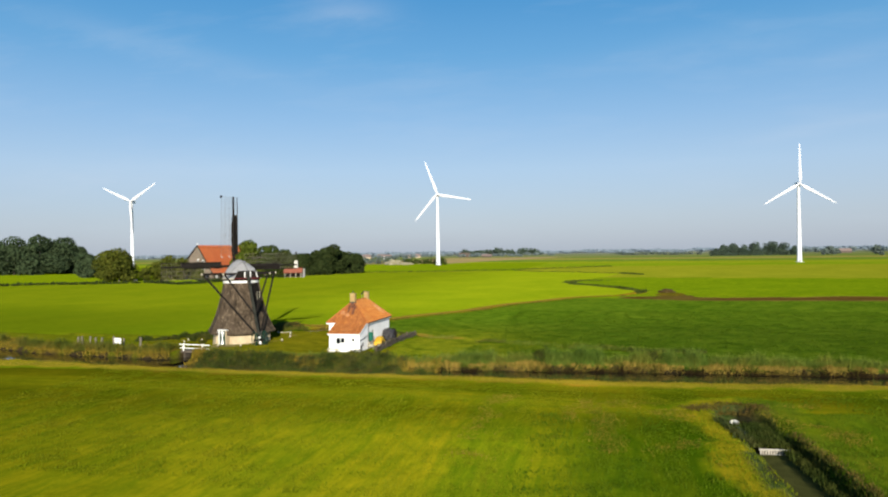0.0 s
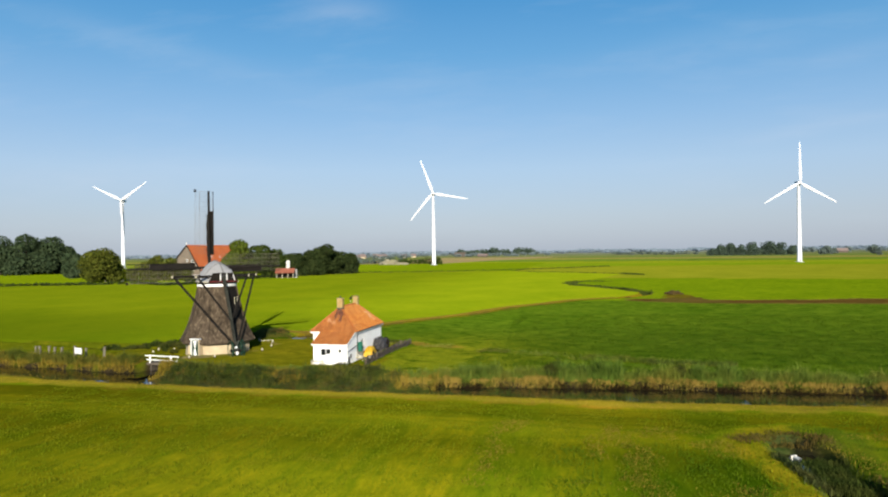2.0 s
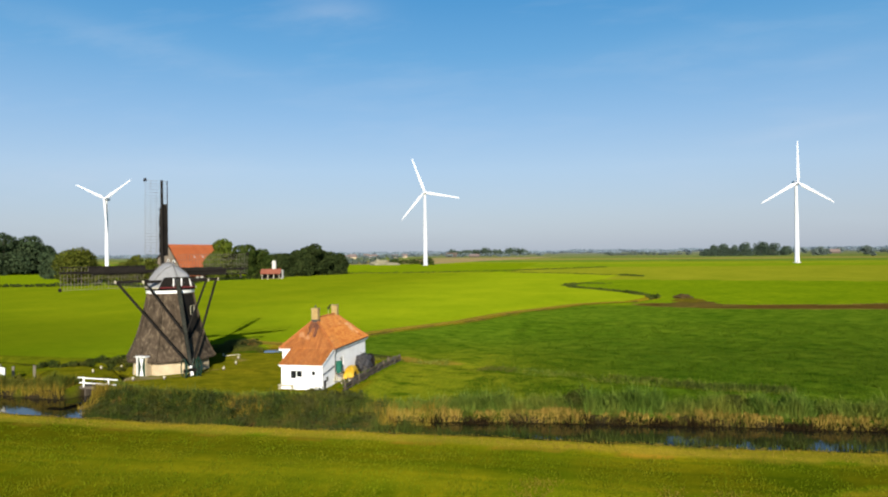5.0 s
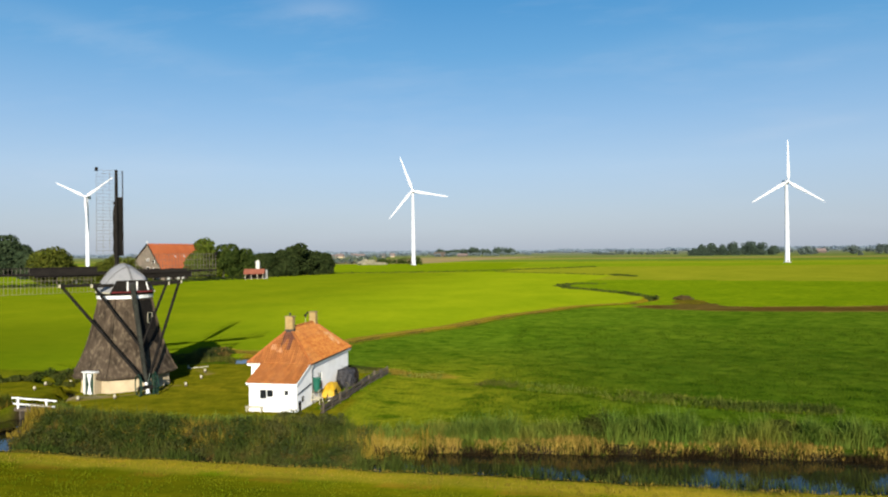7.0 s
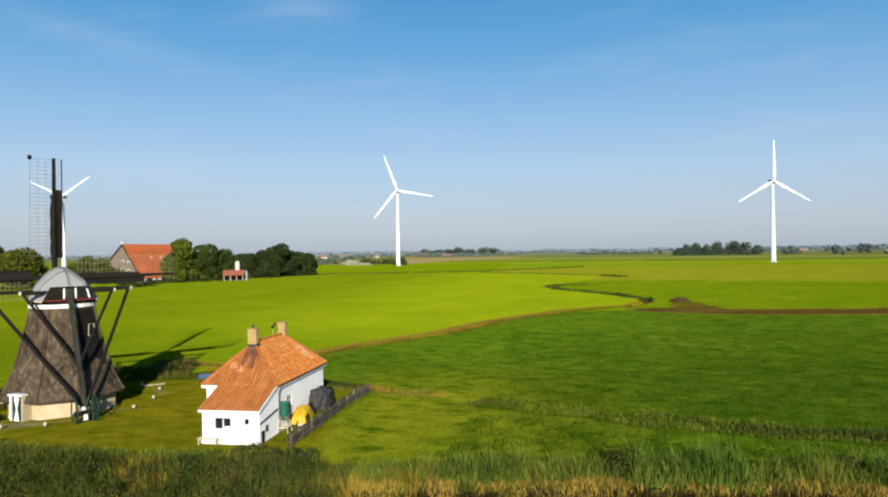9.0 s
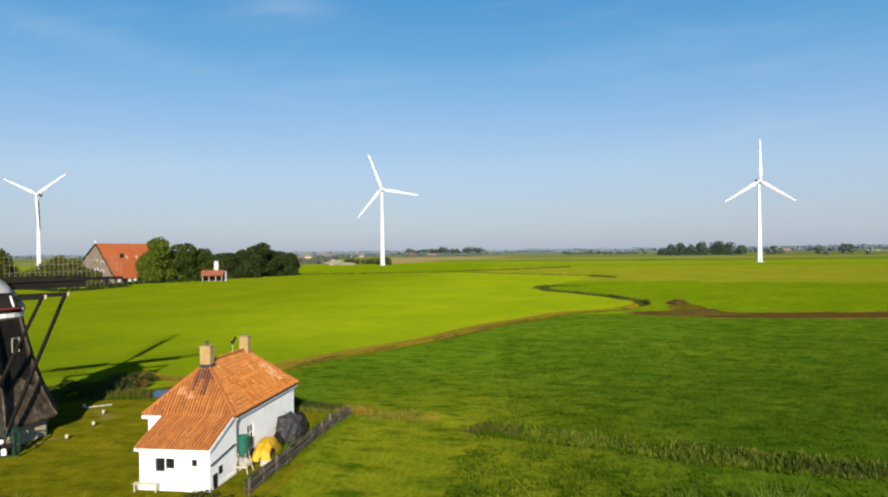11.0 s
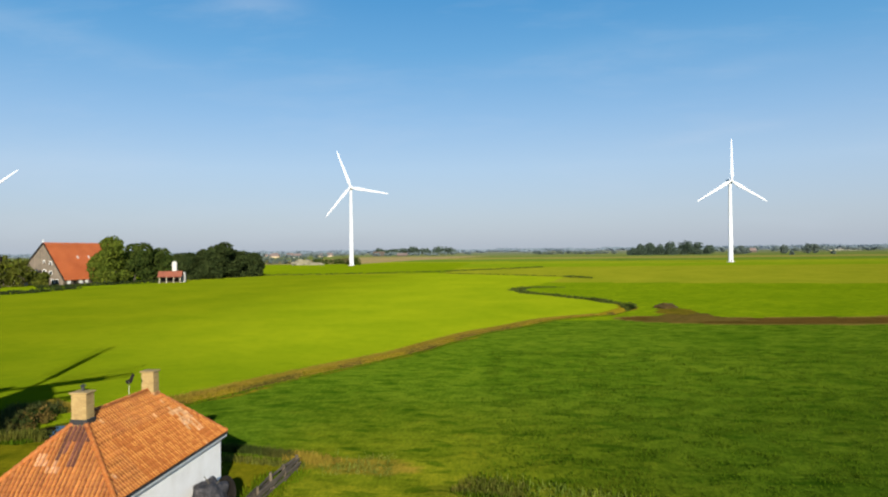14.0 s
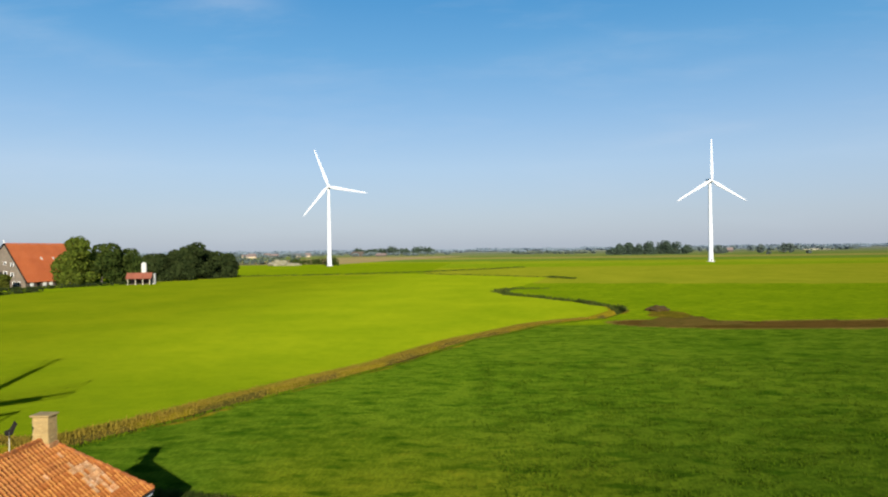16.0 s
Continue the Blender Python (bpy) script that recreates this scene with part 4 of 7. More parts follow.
        part("cap_seam", pipe(pts, 0.04), CAP_SEAM, mill)
    a, w, h = secs[0]
    pts = [mp(a + 0.05, x * w, 9.25 + z * h) for x, z in ((-1, 0), (-0.7, 0.98), (0.7, 0.98), (1, 0))]
    part("tail_gable", slab(pts, 0.12), TARRED, mill, "black boarded tail gable")
    part("tail_bar", beam(mp(a - 0.06, -0.42, 9.45), mp(a - 0.06, -0.42, 10.3), 0.16, 0.1), WHITE_PAINT, mill, "white upright in the gable")
    part("tail_bar", beam(mp(a - 0.06, 0.42, 9.45), mp(a - 0.06, 0.42, 10.3), 0.16, 0.1), WHITE_PAINT, mill, "white upright in the gable")
    part("tail_bar", beam(mp(a - 0.06, 1.45, 9.45), mp(a - 0.06, 1.25, 10.2), 0.16, 0.1), WHITE_PAINT, mill, "white upright in the gable")
    part("gable_hatch", block(-0.3, 0.3, -0.05, 0.05, 0, 0.6), DARK_METAL, mill).matrix_local = Matrix.Translation(mp(a - 0.06, 0, 9.6)) @ Matrix.Rotation(SAIL_A, 4, "Z")
    part("tail_sill", beam(mp(a - 0.05, -1.8, 9.33), mp(a - 0.05, 1.8, 9.33), 0.2, 0.13), RED_PAINT, mill, "dark red sill beam")
    rim = [mp(a2, sgn * (w2 + 0.03), 9.28) for sgn in (-1,) for a2, w2, h2 in secs]
    part("cap_eave", join(*[beam(p, q, 0.12, 0.13) for p, q in zip(rim, rim[1:])]), CREAM_PAINT, mill, "pale eave board")
    rim = [mp(a2, w2 + 0.03, 9.28) for a2, w2, h2 in secs]
    part("cap_eave", join(*[beam(p, q, 0.12, 0.13) for p, q in zip(rim, rim[1:])]), CREAM_PAINT, mill, "pale eave board")
    # tail: sprits, pole, braces, winch
    foot = mp(-6.2, 0.1, 0.8)
    part("tail_pole", beam(mp(-2.4, 0, 10.0), foot, 0.36, 0.42, 0.26, 0.3), POLE_WOOD, mill, "heavy weathered tail pole")
    part("tail_pole_end", beam(foot, foot + (foot - mp(-2.4, 0, 10.0)).normalized() * 0.5, 0.27, 0.31), WHITE_PAINT, mill, "white painted pole end")
    for name, off, half in (("long_sprit", 0.55, 5.45), ("short_sprit", -2.1, 3.35)):
        part(name, beam(mp(off, -half, 10.0), mp(off, half, 10.0), 0.28, 0.3), TARRED, mill, "tarred cross beam through the cap")
        for sgn in (-1, 1):
            part("sprit_end", beam(mp(off, sgn * half, 10.0), mp(off, sgn * (half + 0.14), 10.0), 0.29, 0.31), CREAM_PAINT, mill, "pale beam end")
    for sgn in (-1, 1):
        part("long_brace", beam(mp(0.55, sgn * 5.3, 9.9), foot + Vector((0, 0, 0.35)), 0.2, 0.22), TARRED, mill)
        top = mp(-2.4, 0, 10.0).lerp(foot, 0.62)
        part("short_brace", beam(mp(-2.1, sgn * 3.2, 9.9), top, 0.17, 0.19), TARRED, mill)
    winch = part("winding_winch", tube(foot + MU * -0.75 + Vector((0, 0, 0.05)), foot + MU * 0.75 + Vector((0, 0, 0.05)), 0.2, n=12), TARRED, mill, "wooden winch drum")
    for k in range(8):
        t = math.tau * k / 8
        c = foot + MU * 0.72 + Vector((0, 0, 0.3))
        part("winch_spoke", tube(c, c + (MAX * math.cos(t) + Vector((0, 0, math.sin(t)))) * 1.15, 0.04, n=6), GREEN_PAINT, winch)
    for sgn in (-0.55, 0.55):
        part("winch_cheek", beam(foot + MU * sgn + MAX * -0.1 + Vector((0, 0, -0.6)), foot + MU * sgn + MAX * 0.12 + Vector((0, 0, 1.15)), 0.12, 0.34), GREEN_PAINT, winch, "dark green cheek board")
    part("winch_foot", beam(foot + MU * -0.8 + Vector((0, 0, -0.62)), foot + MU * 0.8 + Vector((0, 0, -0.62)), 0.2, 0.16), GREEN_PAINT, winch, "dark green foot beam")
    for off in (-0.72, 0.72):
        rim = [foot + MU * off + Vector((0, 0, 0.3)) + (MAX * math.cos(math.tau * k / 20) + Vector((0, 0, math.sin(math.tau * k / 20)))) * 0.98 for k in range(21)]
        part("winch_wheel", pipe(rim, 0.06), GREEN_PAINT, winch, "spoked winch wheel")
    for k in range(6):
        t = math.tau * k / 6 + 0.3
        c = foot + MU * 0.05 + Vector((0, 0, 0.3))
        part("winch_handle", tube(c, c + (MU * math.cos(t) + Vector((0, 0, math.sin(t)))) * 1.0, 0.05, n=6), GREEN_PAINT, winch, "dark green handspike")
    part("winch_knob", ball(foot + Vector((0.1, -0.25, 0.45)), 0.16, 2), WHITE_PAINT, winch, "white knob")
    # windshaft and four sails
    hub = mp(2.95, 0, 11.05)
    part("windshaft", tube(mp(0.5, 0, 10.7), hub + MAX * 0.5, 0.34, 0.3, 12), TARRED, mill, "black cast windshaft head")
    length = 10.3
    for k in range(4):
        t = math.pi / 2 * k
        ra = MU * math.sin(t) * -1 + Vector((0, 0, math.cos(t)))     # out along the arm
        rb = MU * -math.cos(t) + Vector((0, 0, -math.sin(t)))        # lattice side
        o = hub + MAX * (0.18 if k % 2 else -0.18)

        def sp(r, b, back=0.0):
            return o + ra * r + rb * b + MAX * back
        sail = part("sail", beam(sp(0, 0), sp(length, 0), 0.34, 0.36, 0.2, 0.22), TARRED, mill, "tarred sail stock with lattice")
        r0, r1, n_bar = 1.9, length - 0.1, 26
        for i in range(n_bar):
            r = r0 + (r1 - r0) * i / (n_bar - 1)
            tw = 0.30 * (1 - i / n_bar)
            part("lattice_bar", beam(sp(r, -0.1 if r < 7.5 else -0.60, 0), sp(r, 1.8, tw), 0.028, 0.028), LATH, sail)
        for b, tw in ((0.6, 0.12), (1.2, 0.2), (1.8, 0.3)):
            part("lattice_lath", beam(sp(r0, b, tw), sp(r1, b, 0.0), 0.022, 0.03), LATH, sail)
        part("leading_board", slab([sp(1.7, -0.15, 0.05), sp(1.7, -0.64, 0.2), sp(7.6, -0.62, 0.1), sp(7.6, -0.12, 0.02)], 0.04), TARRED, sail, "black leading board")
        part("leading_rail", beam(sp(1.7, -0.62, 0.1), sp(length - 0.05, -0.60, 0.02), 0.1, 0.1), TARRED, sail)
        part("furled_cloth", pipe([sp(1.5 + 0.8 * i, 0.16 + 0.06 * (i % 2), 0.1) for i in range(8)], 0.12, 7), TARRED, sail, "dark rolled sailcloth")
        part("sail_tip", block(-0.14, 0.14, -0.1, 0.1, -0.16, 0.2, 0.03), TARRED, sail).matrix_local = Matrix.Translation(sp(length - 0.05, 1.8))


windmill()


# ---- cottage ----
CX0, CX1, CY0, CY1 = -27.0, -21.75, 84.65, 94.35      # main walls
LX0, LX1, LY0 = -25.8, -21.75, 81.85                   # lean-to
CG, EAVE, RIDGE_Z, LEAN_EAVE = 0.2, 3.55, 6.25, 2.46
RX, RY0, RY1 = -24.37, 86.75, 92.1


def hole_wall(p0, p1, z0, z1, thick, holes, normal):
    """A wall from p0 to p1 with openings (a0, a1, z0, z1) cut through; normal points outwards."""
    p0, p1, n = Vector((*p0, 0)), Vector((*p1, 0)), Vector((*normal, 0))
    u = (p1 - p0).normalized()
    length = (p1 - p0).length
    xs = sorted({0, length, *[h[0] for h in holes], *[h[1] for h in holes]})
    zs = sorted({z0, z1, *[h[2] for h in holes], *[h[3] for h in holes]})
    nx, nz = len(xs), len(zs)
    solid = {(i, k) for i in range(nx - 1) for k in range(nz - 1)
             if not any(h[0] < (xs[i] + xs[i + 1]) / 2 < h[1] and h[2] < (zs[k] + zs[k + 1]) / 2 < h[3] for h in holes)}
    front = [p0 + u * x + Vector((0, 0, z)) for x in xs for z in zs]
    v, f, o = front + [p - n * thick for p in front], [], nx * nz
    for i, k in solid:
        a, b, c, d = i * nz + k, (i + 1) * nz + k, (i + 1) * nz + k + 1, i * nz + k + 1
        f += [(a, b, c, d), (d + o, c + o, b + o, a + o)]
        for nb, p, q in (((i, k - 1), a, b), ((i + 1, k), b, c), ((i, k + 1), c, d), ((i - 1, k), d, a)):
            if nb not in solid:
                f.append((q, p, p + o, q + o))
    return v, f


def pantile_mesh(w, l):
    """One pantile, an S across its width, lying along +y upslope with its lower edge at 0."""
    v, f, n = [], [], 6
    for y, lift in ((0.0, 0.024), (l * 1.12, 0.0)):
        for top in (0.0, -0.014):
            for i in range(n):
                t = i / (n - 1)
                v.append((w * (t * 1.08 - 0.04), y, lift + top + 0.044 * math.cos(math.tau * (t * 0.92 + 0.1))))
    a, b, c, d = 0, n, 2 * n, 3 * n
    for i in range(n - 1):
        f += [(a + i, a + i + 1, c + i + 1, c + i), (a + i + 1, a + i, b + i, b + i + 1)]
    return v, f


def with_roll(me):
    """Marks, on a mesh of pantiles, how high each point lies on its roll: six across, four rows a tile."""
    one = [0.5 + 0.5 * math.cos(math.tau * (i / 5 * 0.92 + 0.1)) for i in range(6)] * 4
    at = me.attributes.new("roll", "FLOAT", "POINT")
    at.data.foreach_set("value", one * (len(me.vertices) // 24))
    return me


def tile_slope(corner, across, up, poly, w, l):
    """Places of tiles on a slope: matrices whose origin lies within poly (in slope metres)."""
    nrm = across.cross(up).normalized()
    out = []
    us, vs = [p[0] for p in poly], [p[1] for p in poly]
    for j in range(int(max(vs) / l) + 1):
        for i in range(int((max(us) - min(us)) / w) + 1):
            a, b = min(us) + i * w, j * l
            if inside(np.array([a + w / 2]), np.array([b + l * 0.45]), poly)[0]:
                p = corner + across * a + up * b + nrm * 0.05
                k = random.uniform(-1, 1)
                m = Matrix((across, up, nrm)).transposed().to_4x4()
                m.translation = p
                out.append((m @ Matrix.Rotation(0.018 * k, 4, "Z") @ Matrix.Translation((0, 0, random.uniform(-0.008, 0.012))), a, b))
    return out


def cottage():
    house = thing("cottage", RX, 89.5, 0, "small whitewashed cottage with hipped orange pantile roof", "house")
    inv = house.matrix_world.inverted()

    def put(name, vf, material, parent=house, label="", smooth_it=False):
        return part(name, moved(vf, inv), material, parent, label, smooth_it)
    b0 = CG - 0.35
    # side wall towards the yard: the lean-to and main house are flush
    side_holes = [(1.9, 2.75, 1.05, 2.5)]
    put("wall", hole_wall((CX1, CY0), (CX1, CY1), b0, EAVE, 0.28, side_holes, (1, 0)), WHITEWASH)
    put("wall", hole_wall((CX0, CY1), (CX0, CY0), b0, EAVE, 0.28, [], (-1, 0)), WHITEWASH)
    put("wall", hole_wall((CX1 - 0.003, CY1 - 0.003), (CX0 + 0.003, CY1 - 0.003), b0, EAVE - 0.002, 0.28, [], (0, 1)), WHITEWASH)
    put("wall", hole_wall((CX0 + 0.003, CY0 + 0.003), (CX1 - 0.003, CY0 + 0.003), b0, EAVE - 0.002, 0.28, [], (0, -1)), WHITEWASH)
    front_holes = [(0.85, 2.1, 1.15, 1.95), (2.95, 3.4, 1.47, 1.93)]
    put("lean_to_wall", hole_wall((LX0, LY0), (LX1, LY0), b0, LEAN_EAVE, 0.24, front_holes, (0, -1)), WHITEWASH)
    # lean-to cheeks with sloping tops
    for x, t in ((LX1 - 0.002, -0.24), (LX0, 0.24)):
        q = [(x, LY0 + 0.01, b0), (x, CY0 + 0.05, b0), (x, CY0 + 0.05, EAVE + 0.02), (x, LY0 + 0.01, LEAN_EAVE)]
        vv = [Vector(p) for p in q] + [Vector(p) + Vector((t, 0, 0)) for p in q]
        put("lean_to_cheek", (vv, [(0, 1, 2, 3), (7, 6, 5, 4), (0, 4, 5, 1), (1, 5, 6, 2), (2, 6, 7, 3), (3, 7, 4, 0)]), WHITEWASH)
    put("plinth", join(block(LX0 - 0.03, LX1 + 0.03, LY0 - 0.03, LY0 + 0.1, b0, CG + 0.16), block(LX1 - 0.1, LX1 + 0.03, LY0, CY1 + 0.03, b0, CG + 0.14)), WHITEWASH, house, "whitewashed plinth")
    # windows
    def window(axis, a0, a1, z0, z1, at_, bars, label):
        if axis == "x":
            g = block(a0, a1, at_ + 0.12, at_ + 0.14, z0, z1, 0)
            fr = [block(a0 - 0.04, a0 + 0.06, at_ - 0.03, at_ + 0.11, z0, z1), block(a1 - 0.06, a1 + 0.04, at_ - 0.03, at_ + 0.11, z0, z1),
                  block(a0 - 0.04, a1 + 0.04, at_ - 0.031, at_ + 0.11, z1 - 0.05, z1 + 0.04), block(a0 - 0.08, a1 + 0.08, at_ - 0.08, at_ + 0.11, z0 - 0.06, z0 + 0.03)]
            for k in range(1, bars):
                x = a0 + (a1 - a0) * k / bars
                fr.append(block(x - 0.03, x + 0.03, at_ + 0.02, at_ + 0.1, z0, z1))
        else:
            g = block(at_ - 0.06, at_ - 0.04, a0, a1, z0, z1, 0)
            fr = [block(at_ - 0.038, at_ - 0.01, a0, a0 + 0.06, z0, z1), block(at_ - 0.038, at_ - 0.01, a1 - 0.06, a1, z0, z1),
                  block(at_ - 0.038, at_ - 0.008, a0, a1, z1 - 0.06, z1), block(at_ - 0.11, at_ + 0.05, a0 - 0.08, a1 + 0.08, z0 - 0.06, z0 + 0.03)]
            for k in range(1, bars):
                y = a0 + (a1 - a0) * k / bars
                fr.append(block(at_ - 0.038, at_ - 0.012, y - 0.025, y + 0.025, z0, z1))
            fr.append(block(at_ - 0.038, at_ - 0.014, a0, a1, z0 + (z1 - z0) * 0.62, z0 + (z1 - z0) * 0.62 + 0.05))
        w = put("window", g, GLASS, house, label)
        put("window_frame", join(*fr), WHITE_PAINT, w, "white window frame")
    window("x", LX0 + 0.85, LX0 + 2.1, 1.15, 1.95, LY0, 2, "small two-light window")
    put("curtain", block(LX0 + 1.52, LX0 + 2.04, LY0 + 0.112, LY0 + 0.118, 1.18, 1.32, 0), WHITE_PAINT, house, "white half curtain")
    window("x", LX0 + 2.95, LX0 + 3.4, 1.47, 1.93, LY0, 1, "tiny square window")
    window("y", CY0 + 1.9, CY0 + 2.75, 1.05, 2.5, CX1, 2, "tall sash window")
    put("cheek_gutter", tube((LX1 + 0.06, LY0 + 0.1, 1.55), (LX1 + 0.06, CY0 + 0.1, 1.9), 0.05), DARK_METAL, house, "dark pipe along the lean-to")
    put("cheek_window", block(LX1 - 0.03, LX1 + 0.02, LY0 + 1.0, LY0 + 1.45, 0.75, 1.2, 0.01), GLASS, house, "small dark window")
    put("cellar_hatch", block(LX1 - 0.05, LX1 + 0.05, LY0 + 0.35, LY0 + 0.8, CG - 0.1, CG + 0.75), TARRED, house, "low black hatch")
    # roof deck
    ov = 0.24
    e = EAVE
    A, B, C, D = (CX0 - ov, CY0 - ov, e), (CX1 + ov, CY0 - ov, e), (CX1 + ov, CY1 + ov, e), (CX0 - ov, CY1 + ov, e)
    R0, R1 = (RX, RY0, RIDGE_Z), (RX, RY1, RIDGE_Z)
    put("roof_deck", join(slab([B, C, R1, R0], 0.08), slab([D, A, R0, R1], 0.08), slab([A, B, R0], 0.08), slab([C, D, R1], 0.08)), MORTAR, house, "roof boarding under the tiles")
    lo = [(LX0 - 0.12, LY0 - ov, LEAN_EAVE), (LX1 + 0.12, LY0 - ov, LEAN_EAVE), (LX1 + 0.12, CY0 - ov + 0.12, e + 0.03), (LX0 - 0.12, CY0 - ov + 0.12, e + 0.03)]
    put("lean_to_roof_deck", slab(lo, 0.07), MORTAR)
    put("fascia", block(LX0 - 0.14, LX1 + 0.14, LY0 - ov - 0.03, LY0 - ov, LEAN_EAVE - 0.16, LEAN_EAVE - 0.01), WHITE_PAINT, house, "white fascia board")
    put("fascia", (block(CX0 - ov - 0.02, LX0 - 0.1, CY0 - ov - 0.03, CY0 - ov, e - 0.2, e - 0.02)), WHITE_PAINT, house, "white fascia board")
    put("fascia", block(CX1 + ov - 0.03, CX1 + ov, CY0 - 0.1, CY1 + ov, e - 0.22, e - 0.09), WHITE_PAINT, house, "white fascia board")
    put("gutter", tube((CX1 + ov + 0.03, CY0 - 0.1, e - 0.05), (CX1 + ov + 0.03, CY1 + ov, e - 0.05), 0.045, n=8), DARK_METAL, house, "zinc gutter")
    put("downpipe", join(tube((CX1 + ov, CY0 + 0.35, e - 0.1), (CX1 + 0.09, CY0 + 0.35, e - 0.55), 0.045), tube((CX1 + 0.09, CY0 + 0.35, e - 0.55), (CX1 + 0.09, CY0 + 0.35, CG), 0.045)), DARK_METAL)
    put("bargeboard", beam((LX1 + 0.13, LY0 - ov, LEAN_EAVE - 0.06), (LX1 + 0.13, CY0 - ov + 0.1, e - 0.04), 0.05, 0.16), WHITE_PAINT)
    put("bargeboard", (beam((LX0 - 0.13, LY0 - ov, LEAN_EAVE - 0.06), (LX0 - 0.13, CY0 - ov + 0.1, e - 0.04), 0.05, 0.16)), WHITE_PAINT)
    # mortared ridge and hips
    def ridge_row(p, q, name):
        p, q = Vector(p), Vector(q)
        n = int((q - p).length / 0.36)
        for i in range(n):
            a, b = p.lerp(q, i / n), p.lerp(q, (i + 1.08) / n)
            put(name, tube(a + Vector((0, 0, 0.05)), b + Vector((0, 0, 0.035)), 0.115, 0.10, 8), HIP_TILE)
    ridge_row(R0, R1, "ridge_tile")
    for c, r in ((B, R0), (A, R0), (C, R1), (D, R1)):
        ridge_row(c, r, "hip_tile")
    # pantiles
    tw, tl = 0.195, 0.27
    tile_vf = pantile_mesh(tw, tl)
    tile_me = bpy.data.meshes.new("pantile")
    tile_me.from_pydata(*[tile_vf[0], [], tile_vf[1]])
    tile_me.materials.append(TILE_ORANGE)
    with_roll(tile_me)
    tile_me.polygons.foreach_set("use_smooth", [True] * len(tile_me.polygons))
    slopes = []
    for (p, q, r, s) in ((B, C, R1, R0), (D, A, R0, R1), (A, B, R0, None), (C, D, R1, None), (lo[0], lo[1], lo[2], lo[3])):
        p, q, r = Vector(p), Vector(q), Vector(r)
        ac = (q - p).normalized()
        rest = r - p
        up = (rest - ac * rest.dot(ac)).normalized()
        poly = [((Vector(w) - p).dot(ac), (Vector(w) - p).dot(up)) for w in (p, q, r) + ((s,) if s else ())]
        slopes.append(tile_slope(p, ac, up, poly, tw, tl))
    near = sorted(slopes[0], key=lambda k: -k[1])
    pale, dark, rest, gold = [], [], [], []
    pieces = 0
    rp = random.Random(5)
    run = [rp.random() for _ in range(140)]
    lichen = []
    for si, sl in enumerate(slopes):
        for m, a, b in sl:
            col_r = run[int(a / tw)]
            white = si == 0 and 7.4 < a + b * 0.1 < 8.6 and 0.25 + 1.1 * col_r < b < 2.9 - 0.8 * run[int(a / tw) + 40] and rp.random() < 0.8
            is_pale = (si == 2 and abs(a - 2.3) < 0.6 and 0.9 + 0.3 * col_r < b < 1.5 + 0.4 * col_r and rp.random() < 0.8) or (si in (2, 4) and rp.random() < 0.006) or rp.random() < 0.004
            is_dark = (si == 2 and abs(a - 2.95) < 0.6 and b > 1.15 + 0.9 * col_r and (int(a / tw) % 3 != 0 or b > 2.3)) or rp.random() < 0.003
            if white:
                lichen.append(moved(tile_vf, inv @ m))
            elif is_pale:
                pale.append(moved(tile_vf, inv @ m))
            elif is_dark:
                dark.append(moved(tile_vf, inv @ m))
            elif si == 0 and pieces < 300 and a > 2.2:
                ob = new("pantile", tile_me)
                ob.parent = house
                ob.matrix_local = inv @ m
                pieces += 1
            elif si in (2, 4):
                gold.append(moved(tile_vf, inv @ m))
            else:
                rest.append(moved(tile_vf, inv @ m))
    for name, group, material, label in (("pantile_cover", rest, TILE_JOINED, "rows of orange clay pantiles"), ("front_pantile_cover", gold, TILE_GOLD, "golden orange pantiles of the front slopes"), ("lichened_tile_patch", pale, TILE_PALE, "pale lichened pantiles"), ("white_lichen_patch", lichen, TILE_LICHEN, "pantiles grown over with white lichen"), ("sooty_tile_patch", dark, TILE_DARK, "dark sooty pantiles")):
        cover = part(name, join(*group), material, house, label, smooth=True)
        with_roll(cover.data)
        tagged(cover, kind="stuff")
    # chimneys in courses of brick
    for y, w, d, top in ((RY0 - 0.02, 0.66, 0.55, 7.25), (RY1 - 0.02, 0.62, 0.52, 7.18)):
        st = put("chimney", block(RX - w / 2, RX + w / 2, y - d / 2, y + d / 2, 5.55, top), CHIM_BRICK, house, "yellow-brown brick chimney stack")
        z = 5.9
        k = 0
        while z < top - 0.1:
            for i in range(4):
                x0 = RX - w / 2 + (i + (0.5 if k % 2 else 0)) * w / 4
                x1 = min(x0 + w / 4 - 0.012, RX + w / 2)
                put("brick", block(max(x0, RX - w / 2), x1, y - d / 2 - 0.012, y - d / 2 + 0.02, z, z + 0.062, 0.004), CHIM_BRICK, st) if x1 - x0 > 0.06 else None
            for i in range(3):
                y0 = y - d / 2 + (i + (0.5 if k % 2 else 0)) * d / 3
                y1 = min(y0 + d / 3 - 0.012, y + d / 2)
                put("brick", block(RX + w / 2 - 0.02, RX + w / 2 + 0.012, y0, y1, z, z + 0.062, 0.004), CHIM_BRICK, st) if y1 - y0 > 0.06 else None
            z += 0.075
            k += 1
        put("chimney_cap", block(RX - w / 2 - 0.07, RX + w / 2 + 0.07, y - d / 2 - 0.07, y + d / 2 + 0.07, top, top + 0.07), CHIM_BRICK, st, "projecting stone cap")
        put("lead_flashing", block(RX - w / 2 - 0.06, RX + w / 2 + 0.06, y - d / 2 - 0.04, y + d / 2 + 0.04, RIDGE_Z - 0.3, RIDGE_Z - 0.06, 0.03), DARK_METAL if y < 88 else MORTAR, st, "flashing at the stack's foot")
